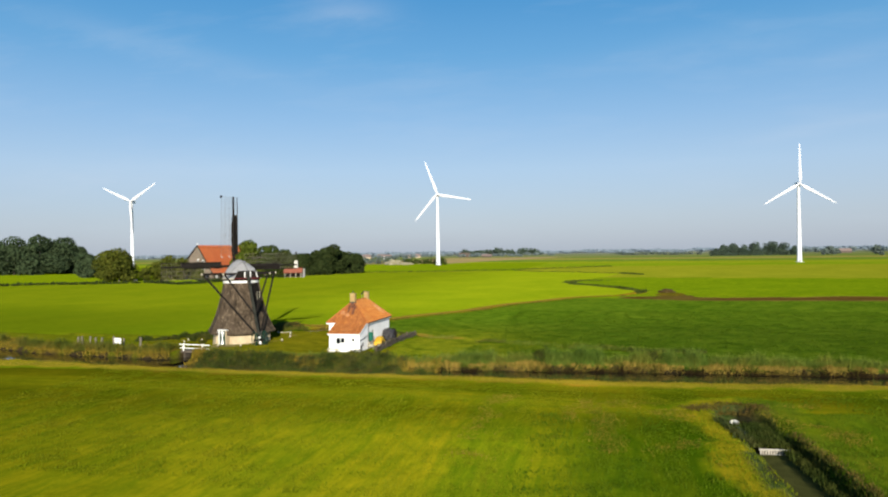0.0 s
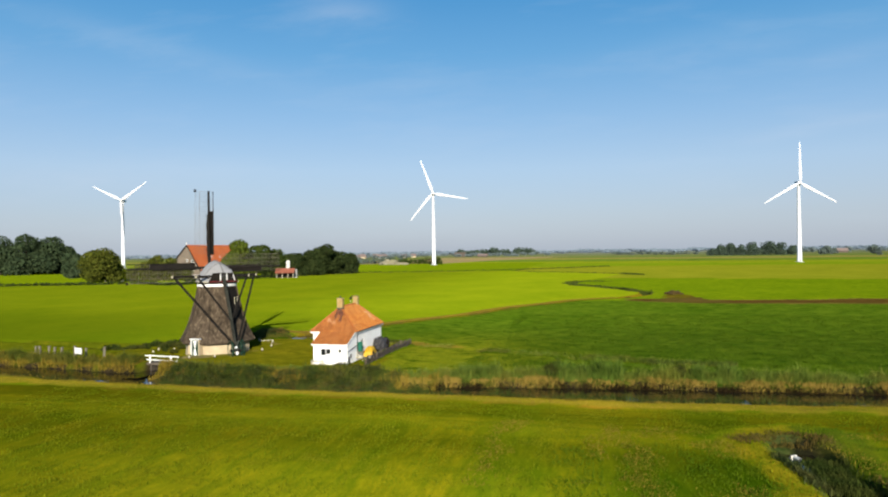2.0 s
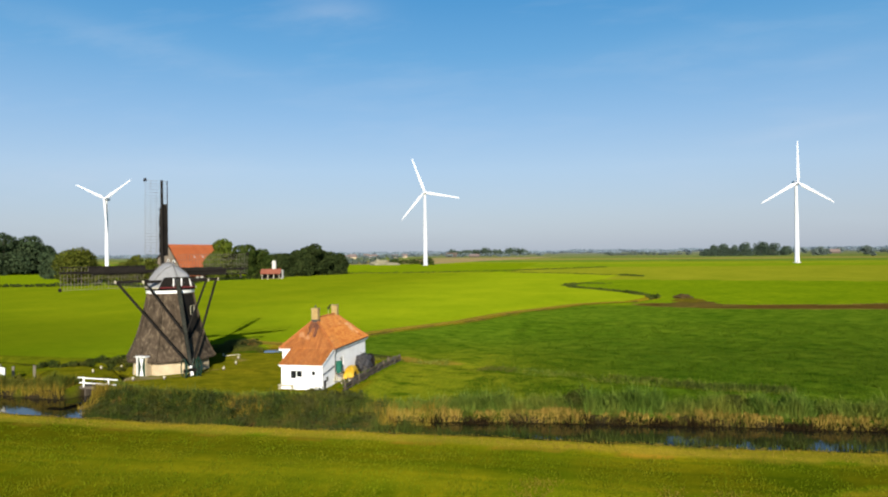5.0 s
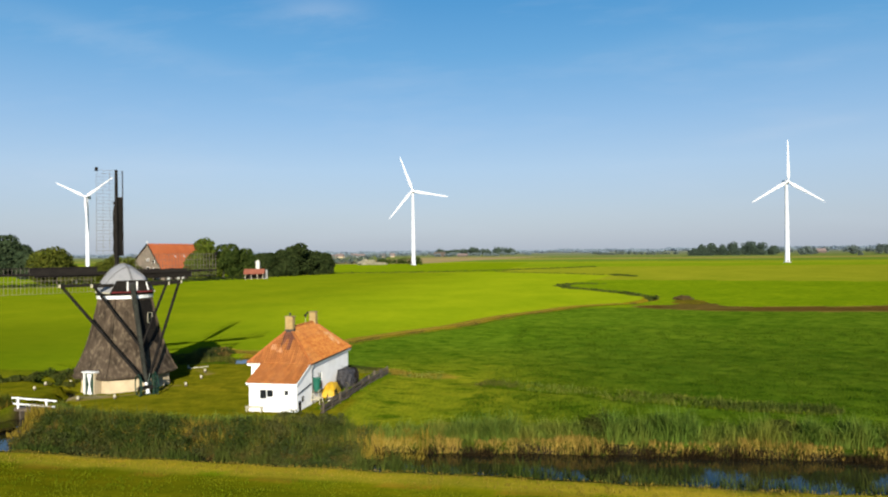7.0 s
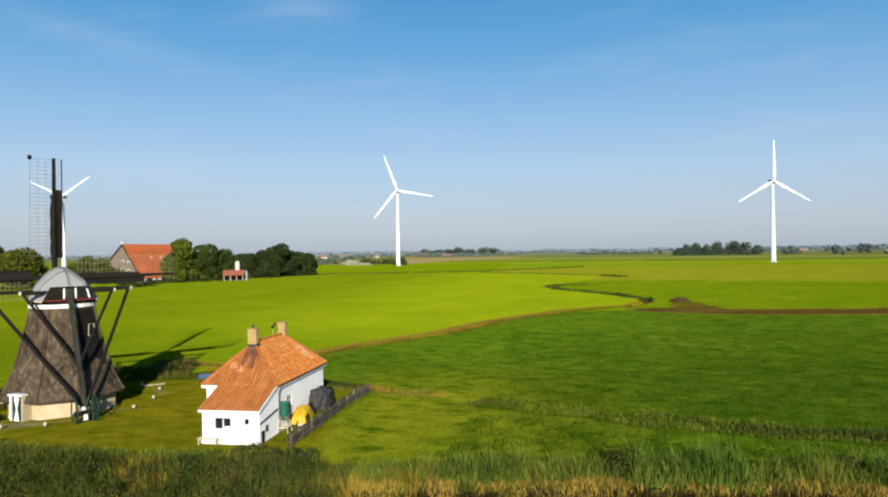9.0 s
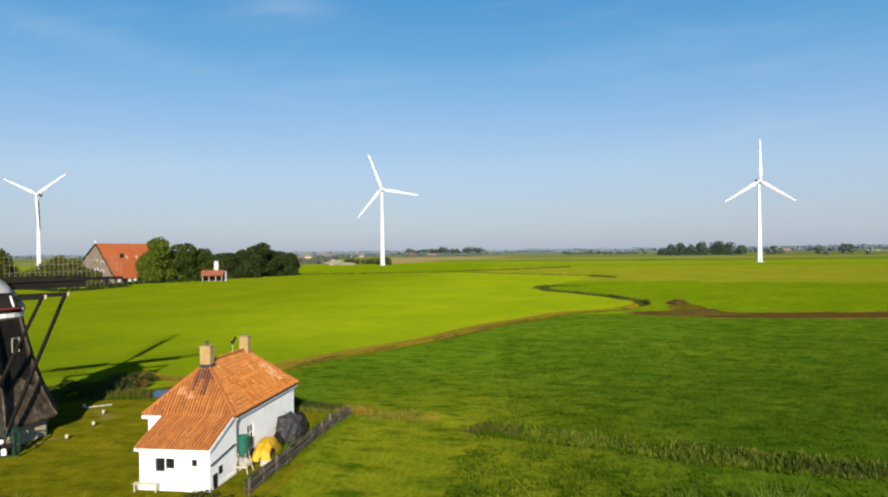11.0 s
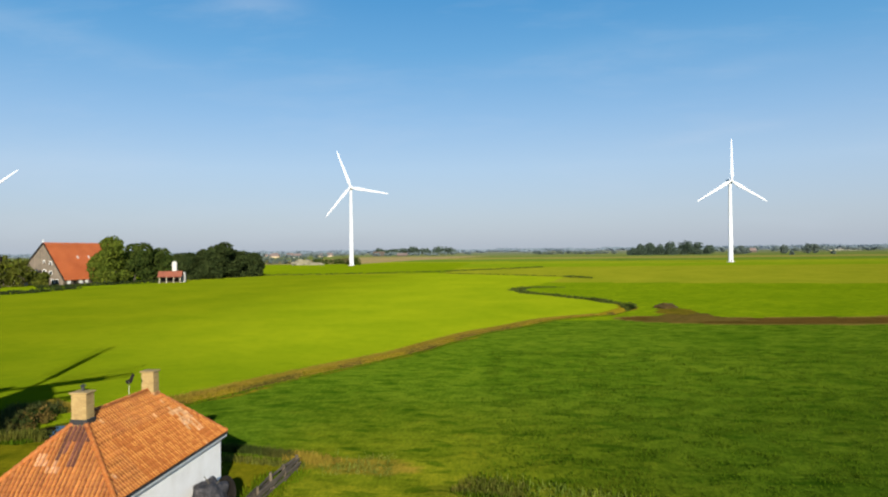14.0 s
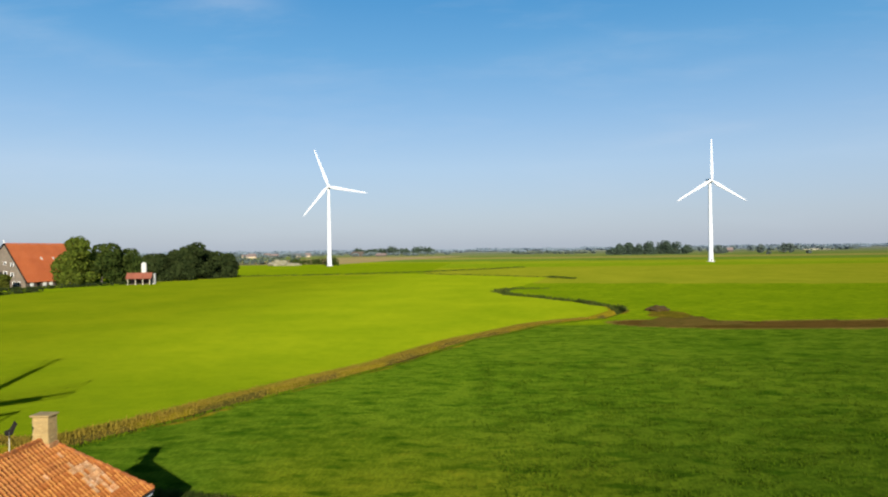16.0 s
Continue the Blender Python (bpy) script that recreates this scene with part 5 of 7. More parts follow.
    st = put("flue_vent", join(tube((RX, RY0, 7.36), (RX, RY0, 7.55), 0.07), tube((RX, RY0, 7.55), (RX, RY0, 7.62), 0.14, 0.02)), DARK_METAL, house, "small dark flue cowl")
    return house


cottage()


def weather_vane():
    y = 90.2
    vane = thing("weather_vane", RX, y, RIDGE_Z, "dark weather vane on a white pole on the ridge", "weather vane")
    vane.scale = (0.8, 0.8, 0.8)
    part("pole", tube((0, 0, 0), (0, 0, 0.75), 0.022), CREAM_PAINT, vane, "pale pole")
    part("spindle", tube((0, 0, 0.75), (0, 0, 1.05), 0.02), DARK_METAL, vane)
    part("figure", slab([(-0.12, -0.03, 0.85), (0.12, 0.05, 0.9), (0.3, 0.1, 1.35), (0.2, 0.06, 1.5), (0.02, 0.0, 1.15), (-0.2, -0.06, 1.05)], 0.03), TARRED, vane, "dark cut-out figure")


weather_vane()


# ---- things in the cottage yard ----
def rain_barrel():
    x, y = -21.38, 85.2
    b = thing("rain_barrel", x, y, CG, "green plastic rain barrel on a pale trestle against the cottage", "rain barrel")
    b.scale = (0.85, 0.85, 1.14)
    part("barrel", lathe([(0.27, 0.85), (0.31, 0.95), (0.37, 1.4), (0.40, 1.75), (0.42, 1.78), (0.42, 1.84), (0.37, 1.84), (0.35, 1.5)], 18), GREEN_PLASTIC, b, smooth=True)
    part("water", lathe([(0.36, 1.62), (0.36, 1.64)], 16), WATER, b)
    for sx, sy in ((-1, -1), (1, -1), (-1, 1), (1, 1)):
        part("trestle_leg", beam((0.5 * sx, 0.5 * sy, -0.1), (0.24 * sx, 0.24 * sy, 0.95), 0.06, 0.06), CREAM_PAINT, b, "pale trestle leg")
    part("trestle_rail", join(beam((-0.42, -0.42, 0.3), (0.42, -0.42, 0.3), 0.07, 0.09), beam((-0.42, 0.42, 0.3), (0.42, 0.42, 0.3), 0.07, 0.09), beam((0.42, -0.42, 0.34), (0.42, 0.42, 0.34), 0.05, 0.06)), CREAM_PAINT, b)
    part("platform", block(-0.36, 0.36, -0.36, 0.36, 0.8, 0.86), GREY_WOOD, b)


def covered_cart():
    c = thing("covered_cart", -21.06, 87.8, CG, "small cart under a crumpled yellow tarpaulin beside the cottage", "cart", rz=6)
    v, f, n, m = [], [], 18, 12
    for i in range(n):
        for j in range(m):
            a, b = i / (n - 1) * 2 - 1, j / (m - 1) * 2 - 1
            edge = max(abs(a), abs(b))
            z = 1.12 * (1 - abs(a) ** 2.6 * 0.55) * (1 - abs(b) ** 3 * 0.5) - (0.5 if edge > 0.97 else 0)
            z += 0.11 * noise.noise(Vector((a * 3, b * 3, 1.0))) + 0.05 * noise.noise(Vector((a * 8, b * 8, 5.0)))
            v.append((b * 0.68 + 0.05 * noise.noise(Vector((a * 4, b, 3))), a * 1.3, max(z, 0.16)))
    f = [(i * m + j, i * m + j + 1, (i + 1) * m + j + 1, (i + 1) * m + j) for i in range(n - 1) for j in range(m - 1)]
    part("tarpaulin", (v, f), YELLOW_COVER, c, "crumpled yellow tarpaulin")
    part("cart_bed", block(-0.55, 0.55, -1.1, 1.1, 0.4, 0.52), GREY_WOOD, c)
    for x in (-0.66, 0.66):
        w = part("wheel", join(*[tube((x, -0.75 + 0.36 * math.cos(t), 0.34 + 0.36 * math.sin(t)), (x, -0.75 + 0.36 * math.cos(t + 0.42), 0.34 + 0.36 * math.sin(t + 0.42)), 0.06, n=6) for t in [0.4189 * k for k in range(15)]]), TARRED, c, "dark tyre")
        part("spoke", join(*[tube((x, -0.75, 0.34), (x, -0.75 + 0.34 * math.cos(t), 0.34 + 0.34 * math.sin(t)), 0.02, n=5) for t in [math.tau * k / 6 for k in range(6)]]), DARK_METAL, w)
    c.scale = (0.9, 1.02, 1.12)
    part("drawbar", tube((0, -1.1, 0.42), (0, -1.75, 0.2), 0.04), DARK_METAL, c)


def trough():
    t = thing("stone_trough", -20.35, 86.1, CG, "pale stone trough on the grass by the rain barrel", "trough", rz=25)
    t.scale = (0.75, 0.75, 0.8)
    part("basin", join(block(-0.5, 0.5, -0.28, 0.28, -0.05, 0.12), block(-0.5, 0.5, -0.28, -0.2, 0.1, 0.42), block(-0.5, 0.5, 0.2, 0.28, 0.1, 0.42), block(-0.5, -0.42, -0.21, 0.21, 0.1, 0.42), block(0.42, 0.5, -0.21, 0.21, 0.1, 0.42)), SLAB, t)


def wrapped_bale():
    b = thing("wrapped_bale", -20.86, 91.1, CG + 0.02, "round dark bale in torn black net wrap with light straps", "bale", rz=12)
    v, f = ball((0, 0, 0.95), 1.0, 4, (0.98, 1.15, 0.98), 0.28)
    part("bale_body", (v, f), BLACK_NET, b)
    b.scale = (0.88, 0.9, 1.02)
    part("end_disc", lathe([(0.88, -0.05), (0.94, 0.0), (0.88, 0.07)], 20), TARRED, b, "black end disc").matrix_local = Matrix.Translation((0.62, 0.72, 0.92)) @ Euler((radians(75), 0, radians(-40))).to_matrix().to_4x4()
    for k, (p, q) in enumerate((((-0.7, -0.9, 0.55), (0.55, -0.2, 1.95)), ((-0.95, 0.2, 0.9), (0.2, -1.05, 1.45)), ((-0.5, -1.05, 1.25), (0.6, -0.95, 0.4)), ((-0.4, 0.4, 1.98), (0.3, -0.8, 1.75)))):
        part("strap", beam(p, q, 0.035, 0.035), LATH, b, "pale strap")
    part("loose_net", ball((-0.55, -1.0, 0.5), 0.42, 2, (1, 0.8, 1), 0.5), TARRED, b)


def paddock_fence():
    """Old posts with close-set split rails on both faces, sagging and leaning."""
    rf = random.Random(8)
    line = [(-19.5, 81.8), (-19.4, 87), (-19.3, 93.2), (-19.25, 99.3)]
    x_0, y_0 = -19.6, 90.5
    fence = thing("paddock_fence", x_0, y_0, 0, "weathered grey-brown split-rail fence beside the cottage", "fence")
    pts = [(x, y) for x, y, *_ in along(line, 1.7)] + [line[-1]]
    tops = []
    for x, y in pts:
        g = ground_z(x, y)
        part("post", beam((x - x_0, y - y_0, g - 0.3), (x - x_0 + rf.uniform(-0.1, 0.1), y - y_0 + rf.uniform(-0.06, 0.06), g + 0.98 + rf.uniform(-0.1, 0.12)), 0.13, 0.14), FENCE_WOOD, fence)
        tops.append((x - x_0, y - y_0, g))
    for a, b in zip(tops, tops[1:]):
        for side, hs in ((-0.1, (0.14, 0.36, 0.58, 0.82)), (0.1, (0.26, 0.5, 0.72))):
            for h in hs:
                o = side * rf.uniform(0.8, 1.6)
                part("rail", beam((a[0] + o, a[1] - rf.uniform(0.1, 0.4), a[2] + h + rf.uniform(-0.07, 0.07)), (b[0] + o + rf.uniform(-0.06, 0.06), b[1] + rf.uniform(0.1, 0.4), b[2] + h + rf.uniform(-0.09, 0.09)), 0.06, rf.uniform(0.09, 0.14)), FENCE_WOOD, fence)
    # loose poles stacked against the yard side
    for k in range(5):
        y = 84.5 + 1.6 * k - y_0
        part("stacked_pole", tube((-0.3 + 0.03 * k, y, ground_z(-20.0, y + y_0) + 0.12), (-0.02 + 0.05 * k, y + 4.2 + rf.uniform(-0.5, 0.5), ground_z(-19.9, y + y_0 + 4) + rf.uniform(0.2, 0.7)), 0.06, 0.04, 7), FENCE_WOOD, fence)


def bench():
    b = thing("garden_bench", -25.25, 81.62, CG - 0.03, "pale wooden garden bench against the cottage front", "bench")
    for k in range(3):
        part("seat_slat", block(-0.75, 0.75, -0.22 + 0.15 * k, -0.1 + 0.15 * k, 0.4, 0.43), CREAM_PAINT, b)
    for x in (-0.62, 0.62):
        part("leg", join(block(x - 0.04, x + 0.04, -0.2, -0.12, 0, 0.42), block(x - 0.04, x + 0.04, 0.12, 0.2, 0, 0.42), block(x - 0.035, x + 0.035, -0.2, 0.2, 0.3, 0.38)), CREAM_PAINT, b)


rain_barrel()
covered_cart()
trough()
wrapped_bale()
paddock_fence()
bench()


# ---- mill yard ----
def bollards():
    spots = [(-49.9, 86.6), (-50.9, 89.1), (-50.6, 92.1), (-42.5, 83.2), (-39.75, 84.3), (-37.65, 87.05), (-36.6, 90.3), (-36.95, 93.6), (-38.45, 96.9), (-41.5, 98.8)]
    first = None
    for x, y in spots:
        g = ground_z(x, y)
        if first is None:
            first = thing("bollard", x, y, g, "short cream-topped bollard on the mill lawn", "bollard", "bollards round the mill")
            part("post", lathe([(0.11, -0.2), (0.11, 0.2), (0.10, 0.22)], 12), GREY_WOOD, first, smooth=False)
            part("white_top", lathe([(0.1, 0.12), (0.115, 0.14), (0.115, 0.32), (0.08, 0.37), (0.02, 0.38)], 12), CREAM_PAINT, first, "cream painted top")
        else:
            copy_thing(first, pose(x, y, g, 0, 0, random.uniform(0, 360)))


def kerb():
    """Low pale edging that bends round the mill's far side."""
    line = [(-41.6, 98.9), (-40.0, 100.4)]
    k = thing("edging", -41.6, 98.9, 0, "low pale stone edging on the lawn", "edging")
    for x, y, dx, dy in along(line, 0.5):
        g = ground_z(x, y)
        p = Vector((x + 41.6, y - 98.9, g))
        part("kerb_stone", beam(p, p + Vector((dx, dy, 0)) * 0.48, 0.12, 0.16), SLAB, k)


def footbridge():
    """White railings on both sides of a plank deck over the small ditch."""
    cx, cy = -43.9, 80.6
    b = thing("footbridge", cx, cy, 0.0, "small wooden footbridge with white painted railings", "bridge")
    ax = Vector((4.4, -0.6, 0)).normalized()
    ay = Vector((-ax.y, ax.x, 0))
    for k in range(22):
        c = ax * (-2.1 + 0.2 * k)
        part("plank", beam(c - ay * 0.6 + Vector((0, 0, 0.16)), c + ay * 0.95 + Vector((0, 0, 0.16)), 0.18, 0.05), GREY_WOOD, b)
    for s in (-0.5, 0.85):
        part("girder", beam(ax * -2.3 + ay * s, ax * 2.3 + ay * s, 0.14, 0.24), GREY_WOOD, b)
    for s in (-0.62,):
        for a in (-1.75, 1.35):
            part("post", beam(ax * a + ay * s + Vector((0, 0, 0.1 if a < 0 else -0.4)), ax * a + ay * s + Vector((0, 0, 1.08)), 0.14, 0.14), WHITE_PAINT, b, "white railing post")
        for z, o in ((0.98, 2.45), (0.5, 2.3)):
            part("rail", beam(ax * -o + ay * s + Vector((0, 0, z)), ax * o + ay * s + Vector((0, 0, z)), 0.08, 0.11), WHITE_PAINT, b, "white rail")
    for a in (-1.95, 1.95):
        part("abutment", beam(ax * a - ay * 0.3 + Vector((0, 0, -0.5)), ax * a + ay * 0.8 + Vector((0, 0, -0.5)), 0.16, 0.8), GREY_WOOD, b)


def sign_board():
    x, y = -57.9, 82.9
    g = ground_z(x, y)
    s = thing("sign_board", x, y, g, "white notice board on two posts by the canal", "sign", rz=-22)
    for a in (-0.7, 0.7):
        part("post", beam((a, 0.08, -0.3), (a, 0.08, 1.62), 0.11, 0.11), GREY_WOOD, s)
    p = part("panel", block(-0.8, 0.8, -0.04, 0.02, 0.85, 1.6, 0.015), WHITE_PAINT, s, "blank white panel")
    part("panel_edge", block(-0.85, 0.85, -0.03, 0.03, 1.6, 1.65), GREY_WOOD, p)
    part("panel_edge", block(-0.85, 0.85, -0.03, 0.03, 0.8, 0.85), GREY_WOOD, p)


def bank_posts():
    rf = random.Random(2)
    first = None
    for x, y in ((-66.1, 84.9), (-65.2, 84.7), (-64.3, 85.1), (-63.3, 85.0), (-62.5, 85.3), (-60.6, 85.4), (-59.2, 85.7), (-56.2, 85.4)):
        g = ground_z(x, y)
        if first is None:
            first = thing("mooring_post", x, y, g, "weathered grey wooden post on the canal bank", "post", "posts on the canal bank")
            part("shaft", beam((0, 0, -0.4), (0.03, 0, 1.35), 0.24, 0.24), LATH, first)
            part("top", beam((0.03, 0, 1.35), (0.03, 0, 1.42), 0.26, 0.26), LATH, first)
        else:
            copy_thing(first, pose(x, y, g + rf.uniform(-0.25, 0.1), rf.uniform(-4, 4), rf.uniform(-4, 4), rf.uniform(0, 90)))


bollards()
kerb()
footbridge()
sign_board()
bank_posts()


# ---- foreground ditch: culvert and plank dam ----
def culvert():
    c = thing("culvert_pipe", 18.3, 58.3, -1.25, "broken pale concrete culvert end at the ditch head", "culvert", rz=-65)
    c.scale = (0.44, 0.44, 0.36)
    part("pipe", lathe([(0.26, -0.6), (0.33, -0.6), (0.33, 0.6), (0.26, 0.6)], 18, close=False), CONCRETE, c).matrix_local = Matrix.Translation((0, 0, 0.25)) @ Matrix.Rotation(math.pi / 2, 4, "Y")
    part("headwall", block(-0.75, -0.6, -0.55, 0.55, -0.3, 0.62, 0.03), CONCRETE, c)
    part("rubble", join(ball((-1.0, 0.5, 0.0), 0.3, 2, (1, 0.8, 0.7), 0.5), ball((-1.1, -0.4, -0.05), 0.24, 2, (1, 0.8, 0.7), 0.5)), CONCRETE, c)


def plank_dam():
    d = thing("plank_dam", 19.35, 50.9, -1.5, "low dam of pale upright planks across the ditch", "dam")
    rd = random.Random(4)
    for i in range(11):
        x = -0.9 + 0.168 * i
        part("plank", block(x, x + 0.10, -0.04, 0.04, -0.5, 0.40 + rd.uniform(-0.03, 0.04), 0.015), DAM_WOOD, d)
    part("waling", beam((-0.98, -0.09, 0.36), (-0.06, -0.09, 0.36), 0.08, 0.12), DAM_WOOD, d)
    part("waling", beam((0.04, -0.09, 0.37), (0.98, -0.09, 0.37), 0.08, 0.12), DAM_WOOD, d)


culvert()
plank_dam()


def soil_heap():
    v, f = ball((0, 0, 0), 1.0, 4, (2.5, 1.7, 1.1), 0.35)
    h = raw("soil_heap", v, f, SOIL)
    h.matrix_world = pose(27.8, 212.0, ground_z(27.8, 212) - 0.1, 0, 0, 8)
    tagged(h, "heap of dug brown soil beside the ditch", "soil heap")


soil_heap()


# ---- wind turbines ----
def turbine(x, y, hub, turn, spin, radius):
    t = thing("wind_turbine", x, y, -0.3, "tall white three-bladed wind turbine in the fields", "wind turbine", "wind turbines")
    part("tower", lathe([(2.05, -0.5), (2.05, 0.4), (1.95, 0.5), (1.15, hub - 1.8), (1.2, hub - 1.7)], 24), TURBINE_WHITE, t, smooth=True)
    part("foundation", lathe([(3.4, -0.4), (3.4, 0.35), (3.2, 0.4)], 24), CONCRETE, t)
    yaw = Matrix.Translation((0, 0, hub)) @ Matrix.Rotation(radians(turn), 4, "Z")
    n = part("nacelle", block(-1.5, 1.5, -2.6, 5.4, -1.65, 1.75, 0.45), TURBINE_WHITE, t)
    n.matrix_local = yaw
    part("vent_panel", block(-1.2, 1.2, 5.38, 5.46, -1.1, 1.0, 0.02), DARK_METAL, n)
    h = part("rotor_hub", lathe([(1.25, 0.0), (1.35, 0.6), (1.2, 1.5), (0.75, 2.2), (0.1, 2.5)], 16), TURBINE_WHITE, t, smooth=True)
    h.matrix_local = yaw @ Matrix.Translation((0, -2.5, 0)) @ Matrix.Rotation(math.pi / 2, 4, "X")
    secs = [(0.9, 0.8, 0.8, 0.0), (2.4, 0.78, 0.75, 0.0), (5.5, 1.5, 0.5, 14.0), (8.5, 1.4, 0.4, 11.0), (15, 1.05, 0.28, 6.0), (23, 0.75, 0.2, 3.0), (radius - 2.0, 0.45, 0.12, 0.5), (radius, 0.14, 0.05, 0.0)]
    v, f, m = [], [], 10
    for r, chord, thick, twist in secs:
        for k in range(m):
            a = math.tau * k / m
            cx, cy = chord * math.cos(a) + chord * 0.25, thick * math.sin(a)
            tw = radians(twist)
            v.append((cx * math.cos(tw) - cy * math.sin(tw), cx * math.sin(tw) + cy * math.cos(tw), r))
    for k in range(len(secs) - 1):
        f += [(k * m + i, k * m + (i + 1) % m, (k + 1) * m + (i + 1) % m, (k + 1) * m + i) for i in range(m)]
    f.append(tuple(range((len(secs) - 1) * m, len(secs) * m)))
    for k in range(3):
        b = part("blade", (v, f), TURBINE_WHITE, t, smooth=True)
        b.matrix_local = yaw @ Matrix.Translation((0, -3.7, 0)) @ Matrix.Rotation(radians(spin + 120 * k), 4, "Y")
    part("door", block(-0.45, 0.45, -2.1, -1.95, 0.6, 2.7, 0.03), DARK_METAL, t)


turbine(-154.7, 685.4, 73.6, 8, 100, 36.5)
turbine(186.8, 670.6, 70.8, 8, 0, 36.5)
turbine(-493.5, 650.0, 74.0, 8, 56, 35.5)


# ---- farm ----
def barn():
    ax, ay, wr, wl, length, eave, top = -212.8, 342.0, 10.0, 15.0, 40.0, 2.9, 18.4
    b = thing("barn", ax, ay, 0, "large farm barn with a steep red-orange tiled roof", "barn", rz=-7)
    z0 = -0.6
    gable = [(-wl, 0, z0), (wr, 0, z0), (wr, 0, eave), (0, 0, top - 0.4), (-wl, 0, eave)]
    part("gable_wall", slab(gable, -0.5), BARN_GABLE, b, "weathered brown brick gable")
    part("rear_gable", slab([(x, length - 0.5, z) for x, y, z in gable], -0.5), BARN_BRICK, b)
    part("side_wall", block(wr - 0.5, wr, 0.5, length - 0.5, z0, eave, 0), BARN_BRICK, b)
    part("side_wall", block(-wl, -wl + 0.5, 0.5, length - 0.5, z0, eave, 0), BARN_BRICK, b)
    for s, w in ((1, wr), (-1, wl)):
        k = (top - eave) / w
        low = eave - 0.7 * k
        p = [(0, -0.6, top), (s * (w + 0.7), -0.6, low), (s * (w + 0.7), length + 0.6, low), (0, length + 0.6, top)]
        roof = part("roof_slope", slab(p if s > 0 else p[::-1], 0.3), BARN_TILE, b, "red-orange tiled slope")
        rows = []
        for j in range(1, 34):
            t = j / 34
            rows.append(beam((s * (w + 0.7) * t, -0.6, top + (low - top) * t + 0.06), (s * (w + 0.7) * t, length + 0.6, top + (low - top) * t + 0.06), 0.5, 0.08))
        tagged(part("tile_courses", join(*rows), BARN_TILE, roof), kind="stuff")
        for yy, t in ((15, 0.40), (22, 0.40)):
            c = Vector((s * (w + 0.7) * t, yy, top + (low - top) * t + 0.12))
            part("skylight", block(-0.7, 0.7, -0.45, 0.45, -0.1, 0.12, 0.02), CONCRETE, roof).matrix_local = Matrix.Translation(c) @ Matrix.Rotation(s * math.atan(k), 4, "Y")
        part("verge", beam((0, -0.7, top + 0.05), (s * (w + 0.7), -0.7, low + 0.05), 0.25, 0.5 if s > 0 else 0.8), TARRED, b, "dark verge board")
    part("ridge", beam((0, -0.7, top + 0.2), (0, length + 0.7, top + 0.2), 0.5, 0.3), BARN_TILE, b)
    part("finial", beam((0, -0.7, top), (0, -0.7, top + 1.6), 0.25, 0.25), WHITE_PAINT, b)
    # timber framing and windows of the gable
    for x0, z_0, x1, z_1 in ((-5.5, eave, -5.5, 11.6), (-1.8, eave, -1.8, 15.4), (2.2, eave, 2.2, 13.8), (5.2, eave, 5.2, 8.6), (-9.5, eave, wr - 0.6, eave), (-8.2, 7.6, 6.0, 7.6), (-4.4, 12.0, 3.4, 12.0)):
        part("gable_beam", beam((x0, -0.56, z_0), (x1, -0.56, z_1), 0.16, 0.3), LATH, b)
    for x, z, ww, hh in ((3.7, 8.6, 1.2, 1.6), (0.4, 4.6, 1.6, 2.0), (3.7, 4.2, 1.4, 1.8), (6.9, 0.6, 1.3, 1.6), (4.6, 0.4, 1.3, 1.8), (-4, 4.6, 1.4, 1.8), (0.2, 9.4, 1.0, 1.3)):
        wn = part("window", block(x - ww / 2, x + ww / 2, -0.58, -0.5, z, z + hh, 0), GLASS, b)
        part("window_frame", join(beam((x - ww / 2, -0.6, z), (x - ww / 2, -0.6, z + hh), 0.2, 0.14), beam((x + ww / 2, -0.6, z), (x + ww / 2, -0.6, z + hh), 0.2, 0.14), beam((x - ww / 2, -0.6, z + hh), (x + ww / 2, -0.6, z + hh), 0.14, 0.2)), WHITE_PAINT, wn)
    for i in range(11):
        y = 2.0 + 3.6 * i
        part("stable_door", block(wr, wr + 0.12, y, y + 1.9, 0.0, 2.2, 0.02), WHITE_PAINT if i % 3 != 1 else TARRED, b)


def house_part():
    """The whitewashed front house and pale outbuildings before the barn's gable."""
    h = thing("farmhouse", -222.0, 333.5, 0, "low pale farmhouse front half hidden by trees", "house")
    part("wall", block(-5, 5, -3.5, 3.5, -0.6, 4.0, 0.03), CREAM_BRICK, h)
    part("roof", join(slab([(5.4, -3.9, 3.9), (5.4, 0, 7.6), (-5.4, 0, 7.6), (-5.4, -3.9, 3.9)], 0.25), slab([(-5.4, 3.9, 3.9), (-5.4, 0, 7.6), (5.4, 0, 7.6), (5.4, 3.9, 3.9)], 0.25)), BARN_BRICK, h)
    for x in (-3, 0, 3):
        part("window", block(x - 0.5, x + 0.5, -3.56, -3.5, 1.0, 2.6, 0), GLASS, h)


